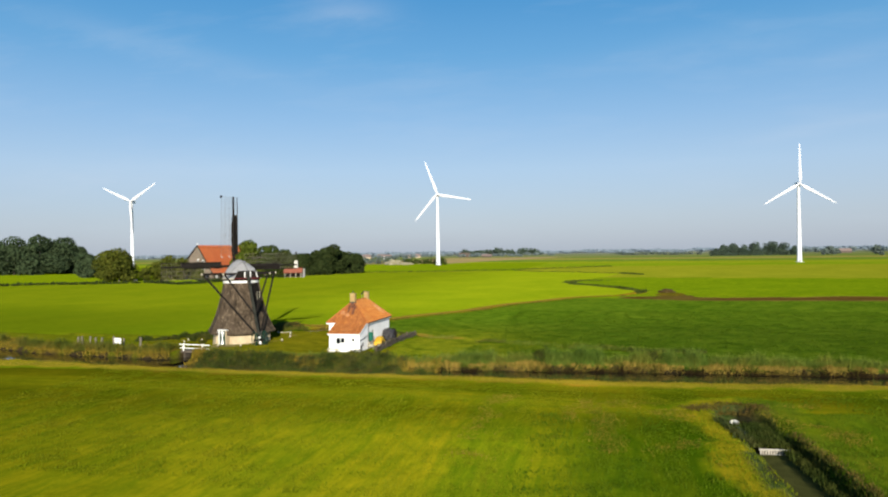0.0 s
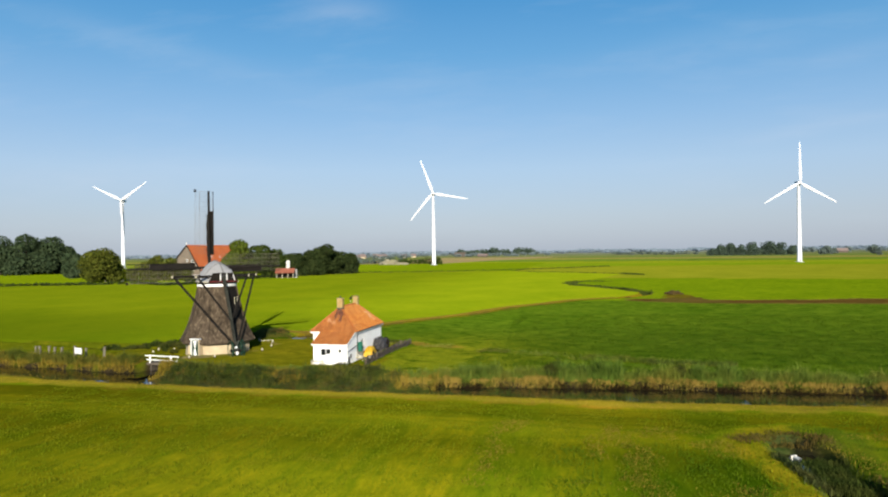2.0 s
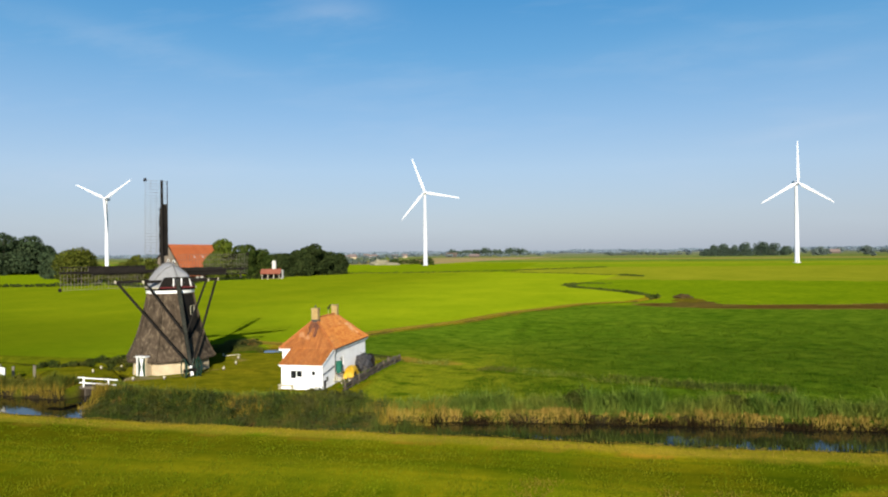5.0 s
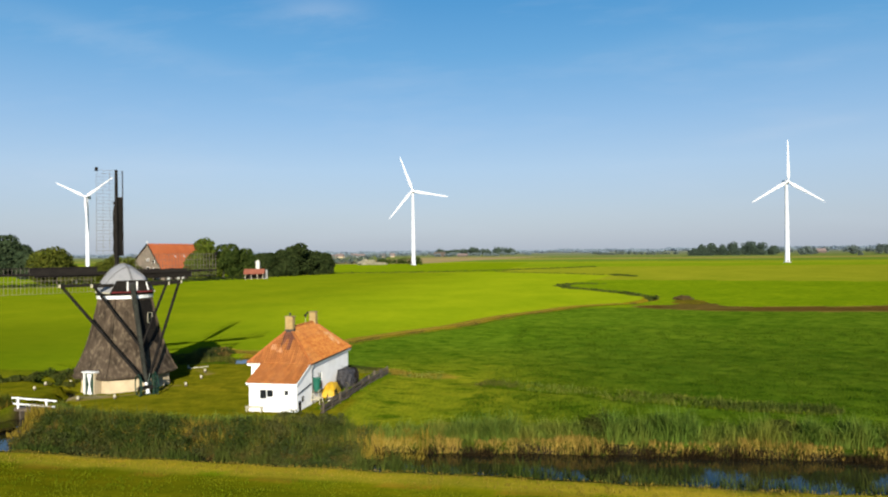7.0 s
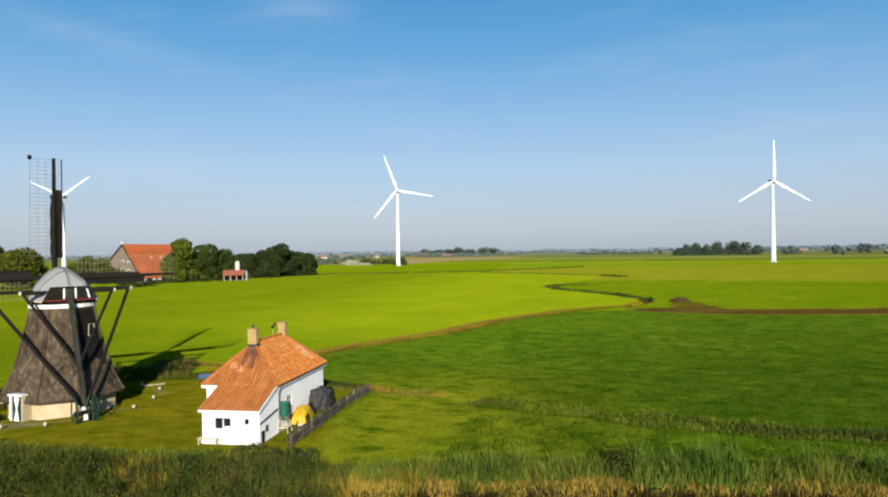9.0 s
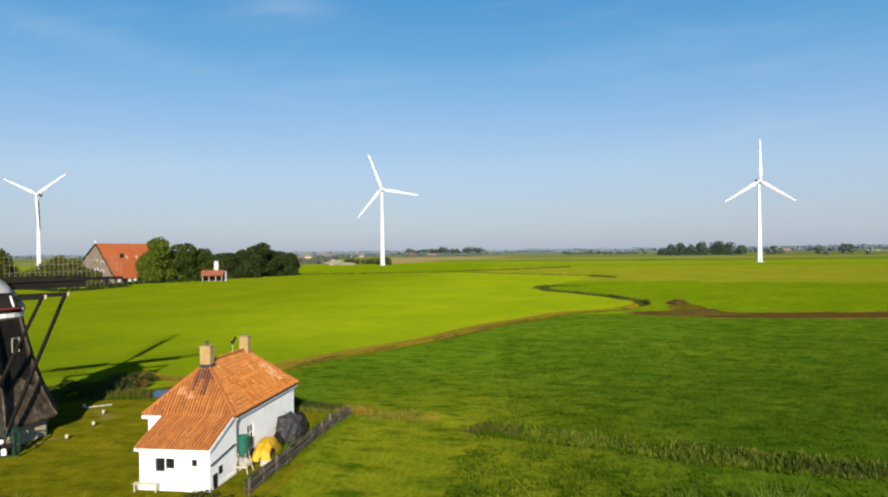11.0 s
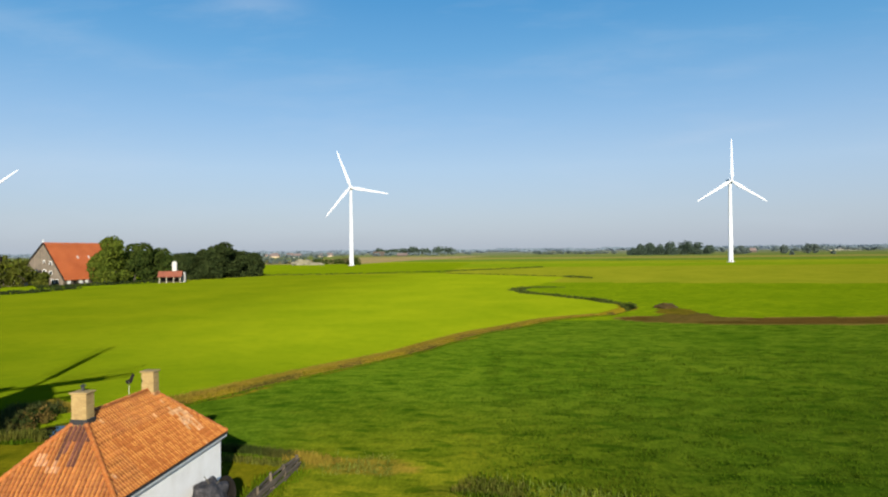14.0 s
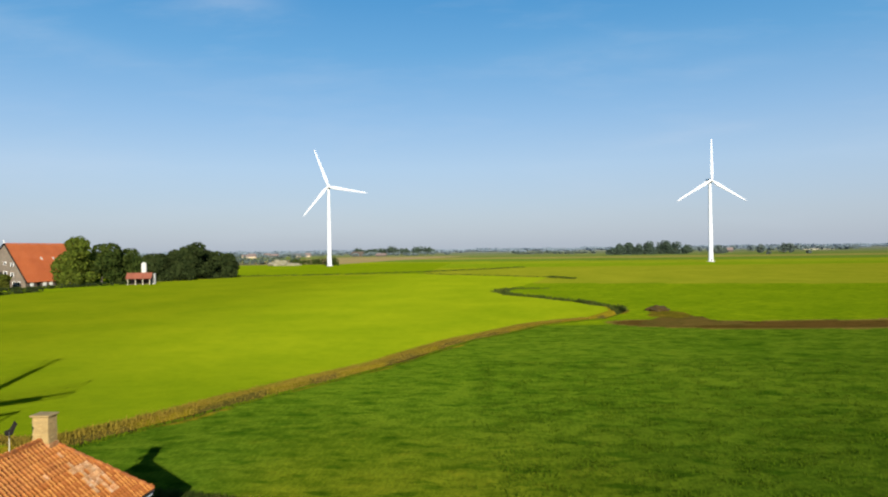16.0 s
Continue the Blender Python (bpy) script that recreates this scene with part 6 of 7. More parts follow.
def shed():
    s = thing("shed", -161.6, 356.5, 0, "small open shed with a red tiled roof", "shed", rz=20)
    part("wall", join(block(-4.6, 4.6, 3.0, 3.3, -0.6, 3.0, 0), block(4.3, 4.6, -3, 3, -0.6, 3.0, 0)), BARN_BRICK, s)
    for x in (-4.4, -1.4, 1.6, 4.4):
        part("post", block(x - 0.15, x + 0.15, -3.2, -2.9, -0.6, 2.7, 0.02), CREAM_PAINT, s)
    part("roof", join(slab([(5.2, -3.8, 2.5), (5.2, 0, 5.0), (-5.2, 0, 5.0), (-5.2, -3.8, 2.5)], 0.25), slab([(-5.2, 3.8, 2.5), (-5.2, 0, 5.0), (5.2, 0, 5.0), (5.2, 3.8, 2.5)], 0.25)), SHED_TILE, s, "red tiled roof")
    t = thing("feed_silo", -163.3, 363.5, 0, "white upright feed silo behind the shed", "silo")
    part("tank", lathe([(0.3, 1.6), (1.0, 3.6), (1.12, 3.9), (1.12, 8.6), (0.9, 9.1), (0.2, 9.4)], 18), CONCRETE, t, smooth=True)
    for k in range(4):
        a = math.pi / 4 + k * math.pi / 2
        part("leg", tube((0.9 * math.cos(a), 0.9 * math.sin(a), -0.5), (0.9 * math.cos(a), 0.9 * math.sin(a), 3.8), 0.09), DARK_METAL, t)
    c = thing("store_box", -158.4, 361.5, 0, "small white store box beside the shed", "store")
    part("box", block(-1.2, 1.2, -0.8, 0.8, -0.5, 4.2, 0.05), CONCRETE, c)
    part("lid", block(-1.3, 1.3, -0.9, 0.9, 4.2, 4.35, 0.03), CONCRETE, c)


barn()
house_part()
shed()


# ---- trees ----
def tree_parts(rng, height, spread, leaf, count, size, low=0.12):
    """Trunk with limbs, and a crown of many leaf clumps in uneven lobes."""
    tr = [tube((0, 0, -0.4), (0.1, 0.05, height * 0.32), height * 0.028, height * 0.02, 9)]
    lobes = []
    for k in range(rng.randint(9, 13)):
        a = rng.uniform(0, math.tau)
        rr = spread * rng.uniform(0.25, 0.68)
        z = height * rng.uniform(low + 0.18, 0.84)
        lobes.append((rr * math.cos(a), rr * math.sin(a), z, spread * rng.uniform(0.30, 0.5)))
        tr.append(tube((0.1, 0.05, height * rng.uniform(0.16, 0.3)), (rr * math.cos(a) * 0.8, rr * math.sin(a) * 0.8, z), height * 0.011, height * 0.004, 6))
    lobes.append((0, 0, height * 0.8, spread * 0.42))
    lobes.append((0, 0, height * 0.5, spread * 0.6))
    total = sum(l[3] ** 2 for l in lobes)
    cr = [leaves(rng, (x, y, z), (r, r, r * 0.9), int(count * r * r / total), size, 0.62) for x, y, z, r in lobes]
    return join(*tr), join(*cr)


def tree(rng, x, y, height, spread, material, label, name="tree", group="", count=1500, size=0.9, low=0.12, z=None):
    g = ground_z(x, y) if z is None else z
    t = thing(name, x, y, g, label, "tree", group)
    tv, cv = tree_parts(rng, height, spread, material, count, size, low)
    part("trunk", tv, BARK, t)
    part("crown", cv, material, t)
    return t


rt = random.Random(11)
tree(rt, -186.3, 351, 22.5, 10.8, LEAF_ASH, "tall round fresh green ash tree beside the barn", count=9000, size=0.95, low=-0.05)
tree(rt, -181.8, 361, 19, 9.0, LEAF_MID, "dark leafy elm tree beside the barn", count=7000, size=1.0, low=-0.05)
tree(rt, -176, 375, 15, 12, LEAF_MID, "low spreading elm tree near the shed", count=6000, size=1.0, low=-0.08)
for x, y, h, s in ((-171, 387, 13, 9), (-164, 396, 15, 9), (-159, 403, 18.5, 9.0), (-159, 415, 15.5, 10), (-155, 427, 13.5, 10), (-153, 438, 12.5, 9), (-170, 408, 15, 10), (-180, 400, 12.5, 9), (-186, 390, 10, 8)):
    tree(rt, x, y, h, s, LEAF_DARK, "dense dark green tree in the farm's windbreak", group="windbreak trees", count=6000, size=1.1, low=-0.16)
tree(rt, -241.5, 313, 16.5, 12.5, LEAF_OLIVE, "broad low light green tree in the meadow", count=7500, size=1.0, low=-0.1)
tree(rt, -252, 316, 11.5, 7.5, LEAF_OLIVE, "broad low light green tree in the meadow", count=2200, size=0.85, low=-0.08)
tree(rt, -230, 318, 6.5, 4.5, LEAF_OLIVE, "small dark tree at the meadow's edge", count=1200, size=0.7, low=-0.1)
for x, y, h, s, m in ((-480, 452, 24, 16, LEAF_GROVE), (-462, 440, 26, 17, LEAF_GROVE), (-444, 446, 29, 18, LEAF_GROVE), (-425, 452, 30, 18, LEAF_GROVE), (-408, 460, 28, 17, LEAF_GROVE), (-402, 468, 21, 12, LEAF_GROVE), (-500, 470, 25, 17, LEAF_GROVE),
                      (-310, 372, 15, 6.5, LEAF_GROVE), (-318, 380, 13, 6, LEAF_GROVE), (-520, 440, 24, 13, LEAF_GROVE), (-545, 455, 22, 13, LEAF_GROVE)):
    tree(rt, x, y, h, s * 1.18, m, "tall dark tree in the farm grove", group="grove trees", count=5200, size=1.7, low=-0.12)
for x, y, h, s in ((-212, 327, 12.5, 6.5), (-219, 325, 14, 7), (-227, 326, 10, 7), (-204, 328, 5.5, 4)):
    tree(rt, x, y, h, s, LEAF_OLIVE, "garden tree in front of the barn", group="garden trees", count=2200, size=0.8, low=-0.05)


def hedge(name, line, half, height, material, step, count, size, label, rng, base=None):
    v = []
    for x, y, dx, dy in along(line, step):
        g = ground_z(x, y) if base is None else base
        h = height * rng.uniform(0.7, 1.2)
        v.append(leaves(rng, (x + rng.uniform(-half, half) * 0.5, y + rng.uniform(-half, half) * 0.5, g + h * 0.42), (step * 0.8, half * rng.uniform(0.8, 1.2), h * 0.6), count, size, 0.35))
    vf = join(*v)
    return tagged(raw(name, vf[0], vf[1], material), label, "hedge", kind="stuff")


hedge("windbreak_undergrowth", [(-188, 386), (-172, 390), (-162, 402), (-157, 420), (-152, 440)], 5, 9.5, LEAF_DARK, 3.5, 240, 0.9, "dense undergrowth below the windbreak trees", rt)
hedge("farm_hedge", [(-196, 316), (-186, 330), (-172, 352), (-166, 362)], 1.4, 1.7, LEAF_DARK, 2.4, 110, 0.5, "low dark hedge along the farm's field edge", rt)
hedge("meadow_hedge", [(-300, 238), (-250, 273), (-206, 290), (-178, 274), (-174, 309)], 1.3, 1.5, LEAF_DARK, 2.6, 70, 0.6, "low dark ditch growth along the meadow edge", rt)
hedge("field_edge_growth", [(-149, 437), (-104, 444), (-48, 478), (-6, 525), (19, 560)], 0.8, 0.9, LEAF_MID, 3.0, 26, 0.6, "low ditch growth along the far field edge", rt)
hedge("far_edge_growth", [(-45, 447), (-6, 413), (21, 385)], 0.6, 0.5, LEAF_MID, 3.0, 16, 0.5, "thin ditch growth along the mown strip", rt)
hedge("ditch_end_growth", [(15, 238), (20.5, 230), (21.5, 222), (21.5, 216)], 1.0, 1.0, SHRUB, 1.4, 80, 0.3, "dark growth in the bend of the ditch", rt)
hedge("field_corner_growth", [(21, 381), (26, 373), (31, 365)], 1.0, 0.9, LEAF_MID, 2.2, 40, 0.5, "dark growth at the field corner", rt)
hedge("field_scrub", [(-215, 762), (-200, 770), (-186, 765), (-170, 760), (-160, 742)], 9, 7.0, LEAF_MID, 7, 130, 1.6, "scrub by the field edge near the turbine", rt)
hedge("turbine_scrub", [(-160, 700), (-146, 702)], 4, 5.0, LEAF_MID, 5, 90, 1.2, "bushes at the foot of the turbine", rt)
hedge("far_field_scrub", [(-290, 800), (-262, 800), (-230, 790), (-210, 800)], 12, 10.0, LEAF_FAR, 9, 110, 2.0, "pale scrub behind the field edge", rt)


def wood(name, x0, y0, x1, y1, n, height, spread, material, size, count, label, rng):
    """A far wood: uneven crowns along a line, as one stand."""
    v = []
    for k in range(n):
        t = (k + rng.uniform(-0.3, 0.3)) / max(1, n - 1)
        x, y = x0 + (x1 - x0) * t, y0 + (y1 - y0) * t + rng.uniform(-20, 20)
        h = height * rng.uniform(0.65, 1.15)
        for _ in range(3):
            s = spread * rng.uniform(0.6, 1.0)
            v.append(leaves(rng, (x + rng.uniform(-0.6, 0.6) * spread, y, h * rng.uniform(0.3, 0.62)), (s, s, h * 0.4), count // 3, size, 0.2))
    vf = join(*v)
    return tagged(raw(name, vf[0], vf[1], material), label, "wood", kind="stuff")


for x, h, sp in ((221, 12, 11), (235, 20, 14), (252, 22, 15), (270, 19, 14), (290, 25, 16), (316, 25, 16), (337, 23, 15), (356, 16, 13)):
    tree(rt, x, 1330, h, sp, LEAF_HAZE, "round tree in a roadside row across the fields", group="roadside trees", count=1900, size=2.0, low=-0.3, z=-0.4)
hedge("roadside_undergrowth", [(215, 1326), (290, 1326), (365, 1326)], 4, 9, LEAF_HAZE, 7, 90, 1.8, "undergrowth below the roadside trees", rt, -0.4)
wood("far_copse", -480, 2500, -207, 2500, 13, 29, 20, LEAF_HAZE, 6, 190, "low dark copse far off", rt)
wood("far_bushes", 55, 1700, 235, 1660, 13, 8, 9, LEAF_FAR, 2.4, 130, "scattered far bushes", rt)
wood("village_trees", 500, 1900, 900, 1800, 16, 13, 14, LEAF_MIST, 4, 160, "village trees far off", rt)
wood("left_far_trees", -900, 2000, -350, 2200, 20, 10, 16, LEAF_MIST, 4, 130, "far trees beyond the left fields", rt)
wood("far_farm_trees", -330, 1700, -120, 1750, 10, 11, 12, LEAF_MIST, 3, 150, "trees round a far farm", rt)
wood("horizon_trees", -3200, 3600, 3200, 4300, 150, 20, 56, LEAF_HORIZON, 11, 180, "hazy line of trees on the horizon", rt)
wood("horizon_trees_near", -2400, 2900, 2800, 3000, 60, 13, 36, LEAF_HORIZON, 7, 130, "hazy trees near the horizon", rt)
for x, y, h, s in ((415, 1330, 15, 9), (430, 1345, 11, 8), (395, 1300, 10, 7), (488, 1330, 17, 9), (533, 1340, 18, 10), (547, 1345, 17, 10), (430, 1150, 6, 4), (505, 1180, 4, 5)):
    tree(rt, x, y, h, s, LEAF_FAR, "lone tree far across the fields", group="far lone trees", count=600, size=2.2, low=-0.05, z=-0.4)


def meadow_things():
    m = thing("grass_mound", -452, 470, -0.6, "low grassy mound before the farm grove", "mound")
    part("mound", ball((0, 0, 0), 1.0, 4, (26, 12, 2.4), 0.1), TUFT, m)
    for k, (x, y, w, h) in enumerate(((-457, 462, 2.6, 3.4), (-446, 463, 2.8, 3.6), (-470, 464, 5.0, 3.2))):
        p = thing("pale_heap", x, y, 0.6, "pale heap of sand on the grassy mound", "heap", "sand heaps")
        part("heap", ball((0, 0, 0), 1.0, 3, (w, w * 0.8, h), 0.3), CONCRETE, p)
    t = thing("water_trough", -238.6, 320.5, -0.4, "white water trough in the meadow beside the tree", "trough", rz=-20)
    part("basin", join(block(-2.4, 2.4, -0.7, 0.7, 0, 0.3, 0.05), block(-2.4, 2.4, -0.7, -0.55, 0.25, 1.5, 0.03), block(-2.4, 2.4, 0.55, 0.7, 0.25, 1.5, 0.03), block(-2.4, -2.25, -0.6, 0.6, 0.25, 1.5, 0.03), block(2.25, 2.4, -0.6, 0.6, 0.25, 1.5, 0.03)), CONCRETE, t)


meadow_things()


def spoil_heap():
    h = thing("spoil_heap", -216, 728, -0.4, "pale sandy spoil heap with scrub near the turbine", "heap")
    part("heap", ball((0, 0, 0), 1.0, 4, (11, 6, 5.2), 0.4), SAND, h)
    part("lower_heap", ball((13, -2, 0), 1.0, 3, (10, 5, 2.8), 0.4), SAND, h)


spoil_heap()


def far_house(x, y, w, d, h, top, wall, roof):
    o = thing("farm_building", x, y, -0.4, "small far farm building with a pitched roof", "house", "far farm buildings")
    part("wall", block(-w, w, -d, d, 0, h, 0), wall, o)
    part("roof", join(slab([(w + 0.4, -d - 0.5, h - 0.2), (w + 0.4, 0, top), (-w - 0.4, 0, top), (-w - 0.4, -d - 0.5, h - 0.2)], 0.4), slab([(-w - 0.4, d + 0.5, h - 0.2), (-w - 0.4, 0, top), (w + 0.4, 0, top), (w + 0.4, d + 0.5, h - 0.2)], 0.4)), roof, o)


far_house(560, 1720, 16, 6, 4, 10, BARN_BRICK, SHED_DULL)
far_house(-260, 1650, 12, 6, 4, 8, BARN_BRICK, SHED_DULL)
far_house(-330, 1720, 14, 7, 5, 12, BARN_BRICK, BARN_BRICK)
far_house(905, 2000, 42, 8, 5, 7, CREAM_PAINT, SHED_DULL)
rh = random.Random(31)
for k in range(9):
    far_house(-640 + 23 * k + rh.uniform(-6, 6), 1650 + rh.uniform(-60, 60), rh.uniform(6, 11), 5, 4.5, rh.uniform(8, 11), CREAM_BRICK if k % 3 else WHITE_PAINT, SHED_DULL)
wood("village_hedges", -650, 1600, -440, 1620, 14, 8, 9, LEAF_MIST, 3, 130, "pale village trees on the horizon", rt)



# ---- reeds, shrubs and grass ----
def green_stuff(name, vf, material, label):
    return tagged(raw(name, vf[0], vf[1], material), label, "plants", kind="stuff")


def bank_spots(rng, x0, x1, n, line, a, b, scale=(0.7, 1.2), keep=None):
    out = []
    for _ in range(n):
        x = rng.uniform(x0, x1)
        y = float(bank_y(line, x)) + rng.uniform(a, b)
        k = 1.0
        tall = 1.0 + 0.9 * noise.noise(Vector((x * 0.75, y * 0.9, 11.0))) + 0.5 * noise.noise(Vector((x * 0.22, y * 0.3, 17.0)))
        if keep:
            k = keep(x + 0.4 * (y - float(bank_y(line, x))))
            if rng.random() > k * 1.4:
                continue
        out.append((x, y, None, rng.uniform(*scale) * (0.55 + 0.5 * k) * min(1.7, max(0.45, tall))))
    if not out:
        return out
    xs, ys = np.array([p[0] for p in out]), np.array([p[1] for p in out])
    zs = np.maximum(land_z(xs, ys), -1.3)
    return [(p[0], p[1], float(z), p[3]) for p, z in zip(out, zs)]


rv = random.Random(21)


def clumpy(seed, freq, cut):
    def density(x):
        return min(1.0, max(0.0, 0.5 - cut + 0.9 * noise.noise(Vector((x * freq, seed, 0.3))) + 0.5 * noise.noise(Vector((x * freq * 3.1, seed, 4.3)))))
    return density


green_stuff("far_bank_reeds", blades(rv, bank_spots(rv, -14, 62, 34000, FAR_BANK, 0.2, 2.6, (0.35, 1.15), clumpy(2.0, 0.3, -0.25)), 1.0, 0.045, 0.85), REED, "green reeds on the far canal bank")
green_stuff("tall_bank_reeds", blades(rv, bank_spots(rv, 2.0, 8.2, 5200, FAR_BANK, 0.1, 2.4, (0.5, 1.1)) + bank_spots(rv, 15.0, 19.5, 2600, FAR_BANK, 0.2, 2.2, (0.5, 1.0)) + bank_spots(rv, -9.0, -4.0, 1600, FAR_BANK, 0.2, 1.8, (0.4, 0.9)), 1.5, 0.055, 0.8), REED_FRESH, "tall fresh green reed beds on the far canal bank")
green_stuff("far_bank_straw", blades(rv, bank_spots(rv, -14, 62, 22000, FAR_BANK, -0.4, 0.7, (0.5, 1.0), clumpy(7.0, 0.42, -0.02)), 0.5, 0.05, 0.6), STRAW, "blocks of dry yellow reed stubble along the water")
green_stuff("far_bank_brown_reeds", blades(rv, bank_spots(rv, -14, 62, 12000, FAR_BANK, -0.6, 0.5, (0.4, 1.0), clumpy(5.0, 0.35, -0.1)), 0.5, 0.04, 0.5), REED_DULL, "brown reed stalks along the far waterline")
green_stuff("far_bank_water_reeds", blades(rv, bank_spots(rv, -14, 62, 15000, FAR_BANK, -1.0, -0.2, (0.5, 1.0), clumpy(22.0, 0.4, -0.45)), 0.55, 0.05, 0.5), WEED_DARK, "dark rooty growth at the water's edge")
green_stuff("left_bank_reeds", blades(rv, bank_spots(rv, -90, -47.5, 15000, FAR_BANK, 0.0, 2.2, (0.45, 1.05), clumpy(9.0, 0.3, -0.35)), 1.05, 0.045, 0.55), REED_DULL, "green reeds along the canal by the sign")
green_stuff("left_bank_straw", blades(rv, bank_spots(rv, -90, -47.5, 14000, FAR_BANK, -0.3, 2.6, (0.3, 1.0), clumpy(12.0, 0.3, -0.25)), 0.75, 0.045, 0.5), DRYGRASS, "dry reeds along the canal by the sign")
green_stuff("near_bank_reeds", blades(rv, bank_spots(rv, -14, 60, 9000, NEAR_BANK, 0.2, 1.7, (0.3, 1.0), clumpy(3.0, 0.5, 0.05)), 1.2, 0.045, 0.55), REED_DARK, "sparse reeds on the near canal bank")
# added reeds that cover the sky's reflection in the left water
green_stuff("reflection_mask_reeds", blades(rv, bank_spots(rv, -90, -50, 9000, NEAR_BANK, 0.4, 2.4, (0.4, 1.0), clumpy(51.0, 0.3, -0.3)), 0.8, 0.05, 0.6), SHRUB, "dark low reeds added at the canal's near edge to hide sky reflection")
green_stuff("near_water_reeds", blades(rv, bank_spots(rv, -14, 60, 7500, NEAR_BANK, 0.5, 2.4, (0.3, 1.0), clumpy(31.0, 0.5, 0.05)), 0.95, 0.045, 0.6), SHRUB, "dark reeds standing in the water")
green_stuff("near_bank_straw", blades(rv, bank_spots(rv, -90, 60, 9000, NEAR_BANK, -2.4, 0.2, (0.4, 1.0)), 0.14, 0.035, 0.9), DRYGRASS, "dry grass along the canal edge")


def shrub_band(rng, x0, x1, y0, y1, n, height, material, label, name, keep=None, count=70, size=0.22):
    v = []
    for _ in range(n):
        x, y = rng.uniform(x0, x1), rng.uniform(y0, y1)
        g = max(ground_z(x, y), -1.2)
        h = height * rng.uniform(0.45, 1.0) * (0.85 + 0.8 * max(-0.4, noise.noise(Vector((x * 0.35, y * 0.3, 3.0)))))
        v.append(leaves(rng, (x, y, g + h * 0.45), (rng.uniform(0.4, 0.9), rng.uniform(0.4, 0.8), h * 0.6), count, size, 0.3))
    return green_stuff(name, join(*v), material, label)


shrub_band(rv, -41, -14.5, 74.0, 77.6, 190, 1.35, SHRUB, "dense dark shrubs between the lawn and the canal", "bank_shrubs", count=170, size=0.12)
shrub_band(rv, -41, -14.5, 74.0, 77.8, 150, 1.3, SHRUB_GREY, "grey-green willowy shrubs along the canal", "bank_willow_shrubs", count=170, size=0.12)
shrub_band(rv, -41, -14.5, 73.4, 76.6, 80, 1.0, WEED, "brown and rust-coloured weeds among the canal shrubs", "bank_weeds", count=150, size=0.10)
shrub_band(rv, -39.2, -14.5, 72.7, 74.4, 80, 0.8, SHRUB_GREY, "dark low growth at the foot of the canal shrubs", "shrub_foot_growth", count=150, size=0.11)
shrub_band(rv, -22.3, -17.2, 76.4, 80.4, 90, 1.4, SHRUB_GREY, "taller dark shrubs before the cottage corner", "cottage_shrubs", count=210, size=0.12)
green_stuff("shrub_reeds", blades(rv, bank_spots(rv, -40.2, -14, 7500, FAR_BANK, -1.8, 2.4, (0.4, 1.1), clumpy(14.0, 0.3, -0.3)), 0.95, 0.045, 0.5), REED_DULL, "tall reeds among the canal shrubs")
green_stuff("shrub_stems", blades(rv, bank_spots(rv, -40.2, -14, 5500, FAR_BANK, -2.4, 1.8, (0.5, 1.1), clumpy(15.0, 0.3, -0.4)), 1.1, 0.05, 0.5), REED_DARK, "dark leafy stems among the canal shrubs")
green_stuff("shrub_front_reeds", blades(rv, bank_spots(rv, -39.5, -13, 10000, NEAR_BANK, 0.5, 3.2, (0.4, 1.0), clumpy(17.0, 0.5, -0.5)), 0.85, 0.05, 0.5), REED_DARK, "dark reeds standing in the narrow water")
green_stuff("lawn_bank_grass", blades(rv, bank_spots(rv, -44, -18, 14000, FAR_BANK, 0.6, 3.6, (0.3, 1.0)), 0.5, 0.045, 0.7), REED, "rough yellow-green grass sloping down from the lawn")
green_stuff("shrub_straw", blades(rv, bank_spots(rv, -43, -10, 15000, FAR_BANK, -2.0, 2.0, (0.4, 1.0), clumpy(4.0, 0.45, 0.05)), 0.95, 0.05, 0.5), DRYGRASS, "brownish stalks among the canal shrubs")
shrub_band(rv, 0.8, 1.9, 78.4, 79.6, 8, 1.8, SHRUB, "single dark bush on the far canal bank", "bank_bush", count=320, size=0.17)
shrub_band(rv, 13.4, 15.2, 80.4, 81.6, 10, 1.6, SHRUB, "dark bush on the far canal bank", "bank_bush_far", count=320, size=0.17)
shrub_band(rv, -62, -46, 91.5, 95.5, 150, 0.9, SHRUB, "low dark growth along the small ditch", "side_ditch_shrubs")
# dark plants added within the mill's shadow to deepen it, besides the ditch growth
shrub_band(rv, -55, -45.2, 101.2, 106.6, 120, 0.4, SHRUB, "rank dark growth in the ditch behind the mill, set to deepen its shadow", "mill_shadow_growth", count=130, size=0.16)
shrub_band(rv, -53, -46.0, 106.0, 112.0, 50, 0.35, SHRUB, "low dark growth beyond the mill ditch, set to deepen the mill's shadow", "mill_shadow_far_growth", count=110, size=0.16)
shrub_band(rv, -46.8, -44.2, 107.0, 114.0, 46, 0.8, SHRUB, "dark leafy growth on the pond's bank", "pond_bank_growth", count=130, size=0.16)
shrub_band(rv, -42.6, -39.6, 104.0, 106.0, 14, 1.0, SHRUB, "dark waterside growth by the pond", "pond_shrubs")
shrub_band(rv, -44.4, -43.6, 107.4, 112.0, 8, 1.1, WEED, "brownish waterside growth by the pond", "pond_weeds", size=0.18)


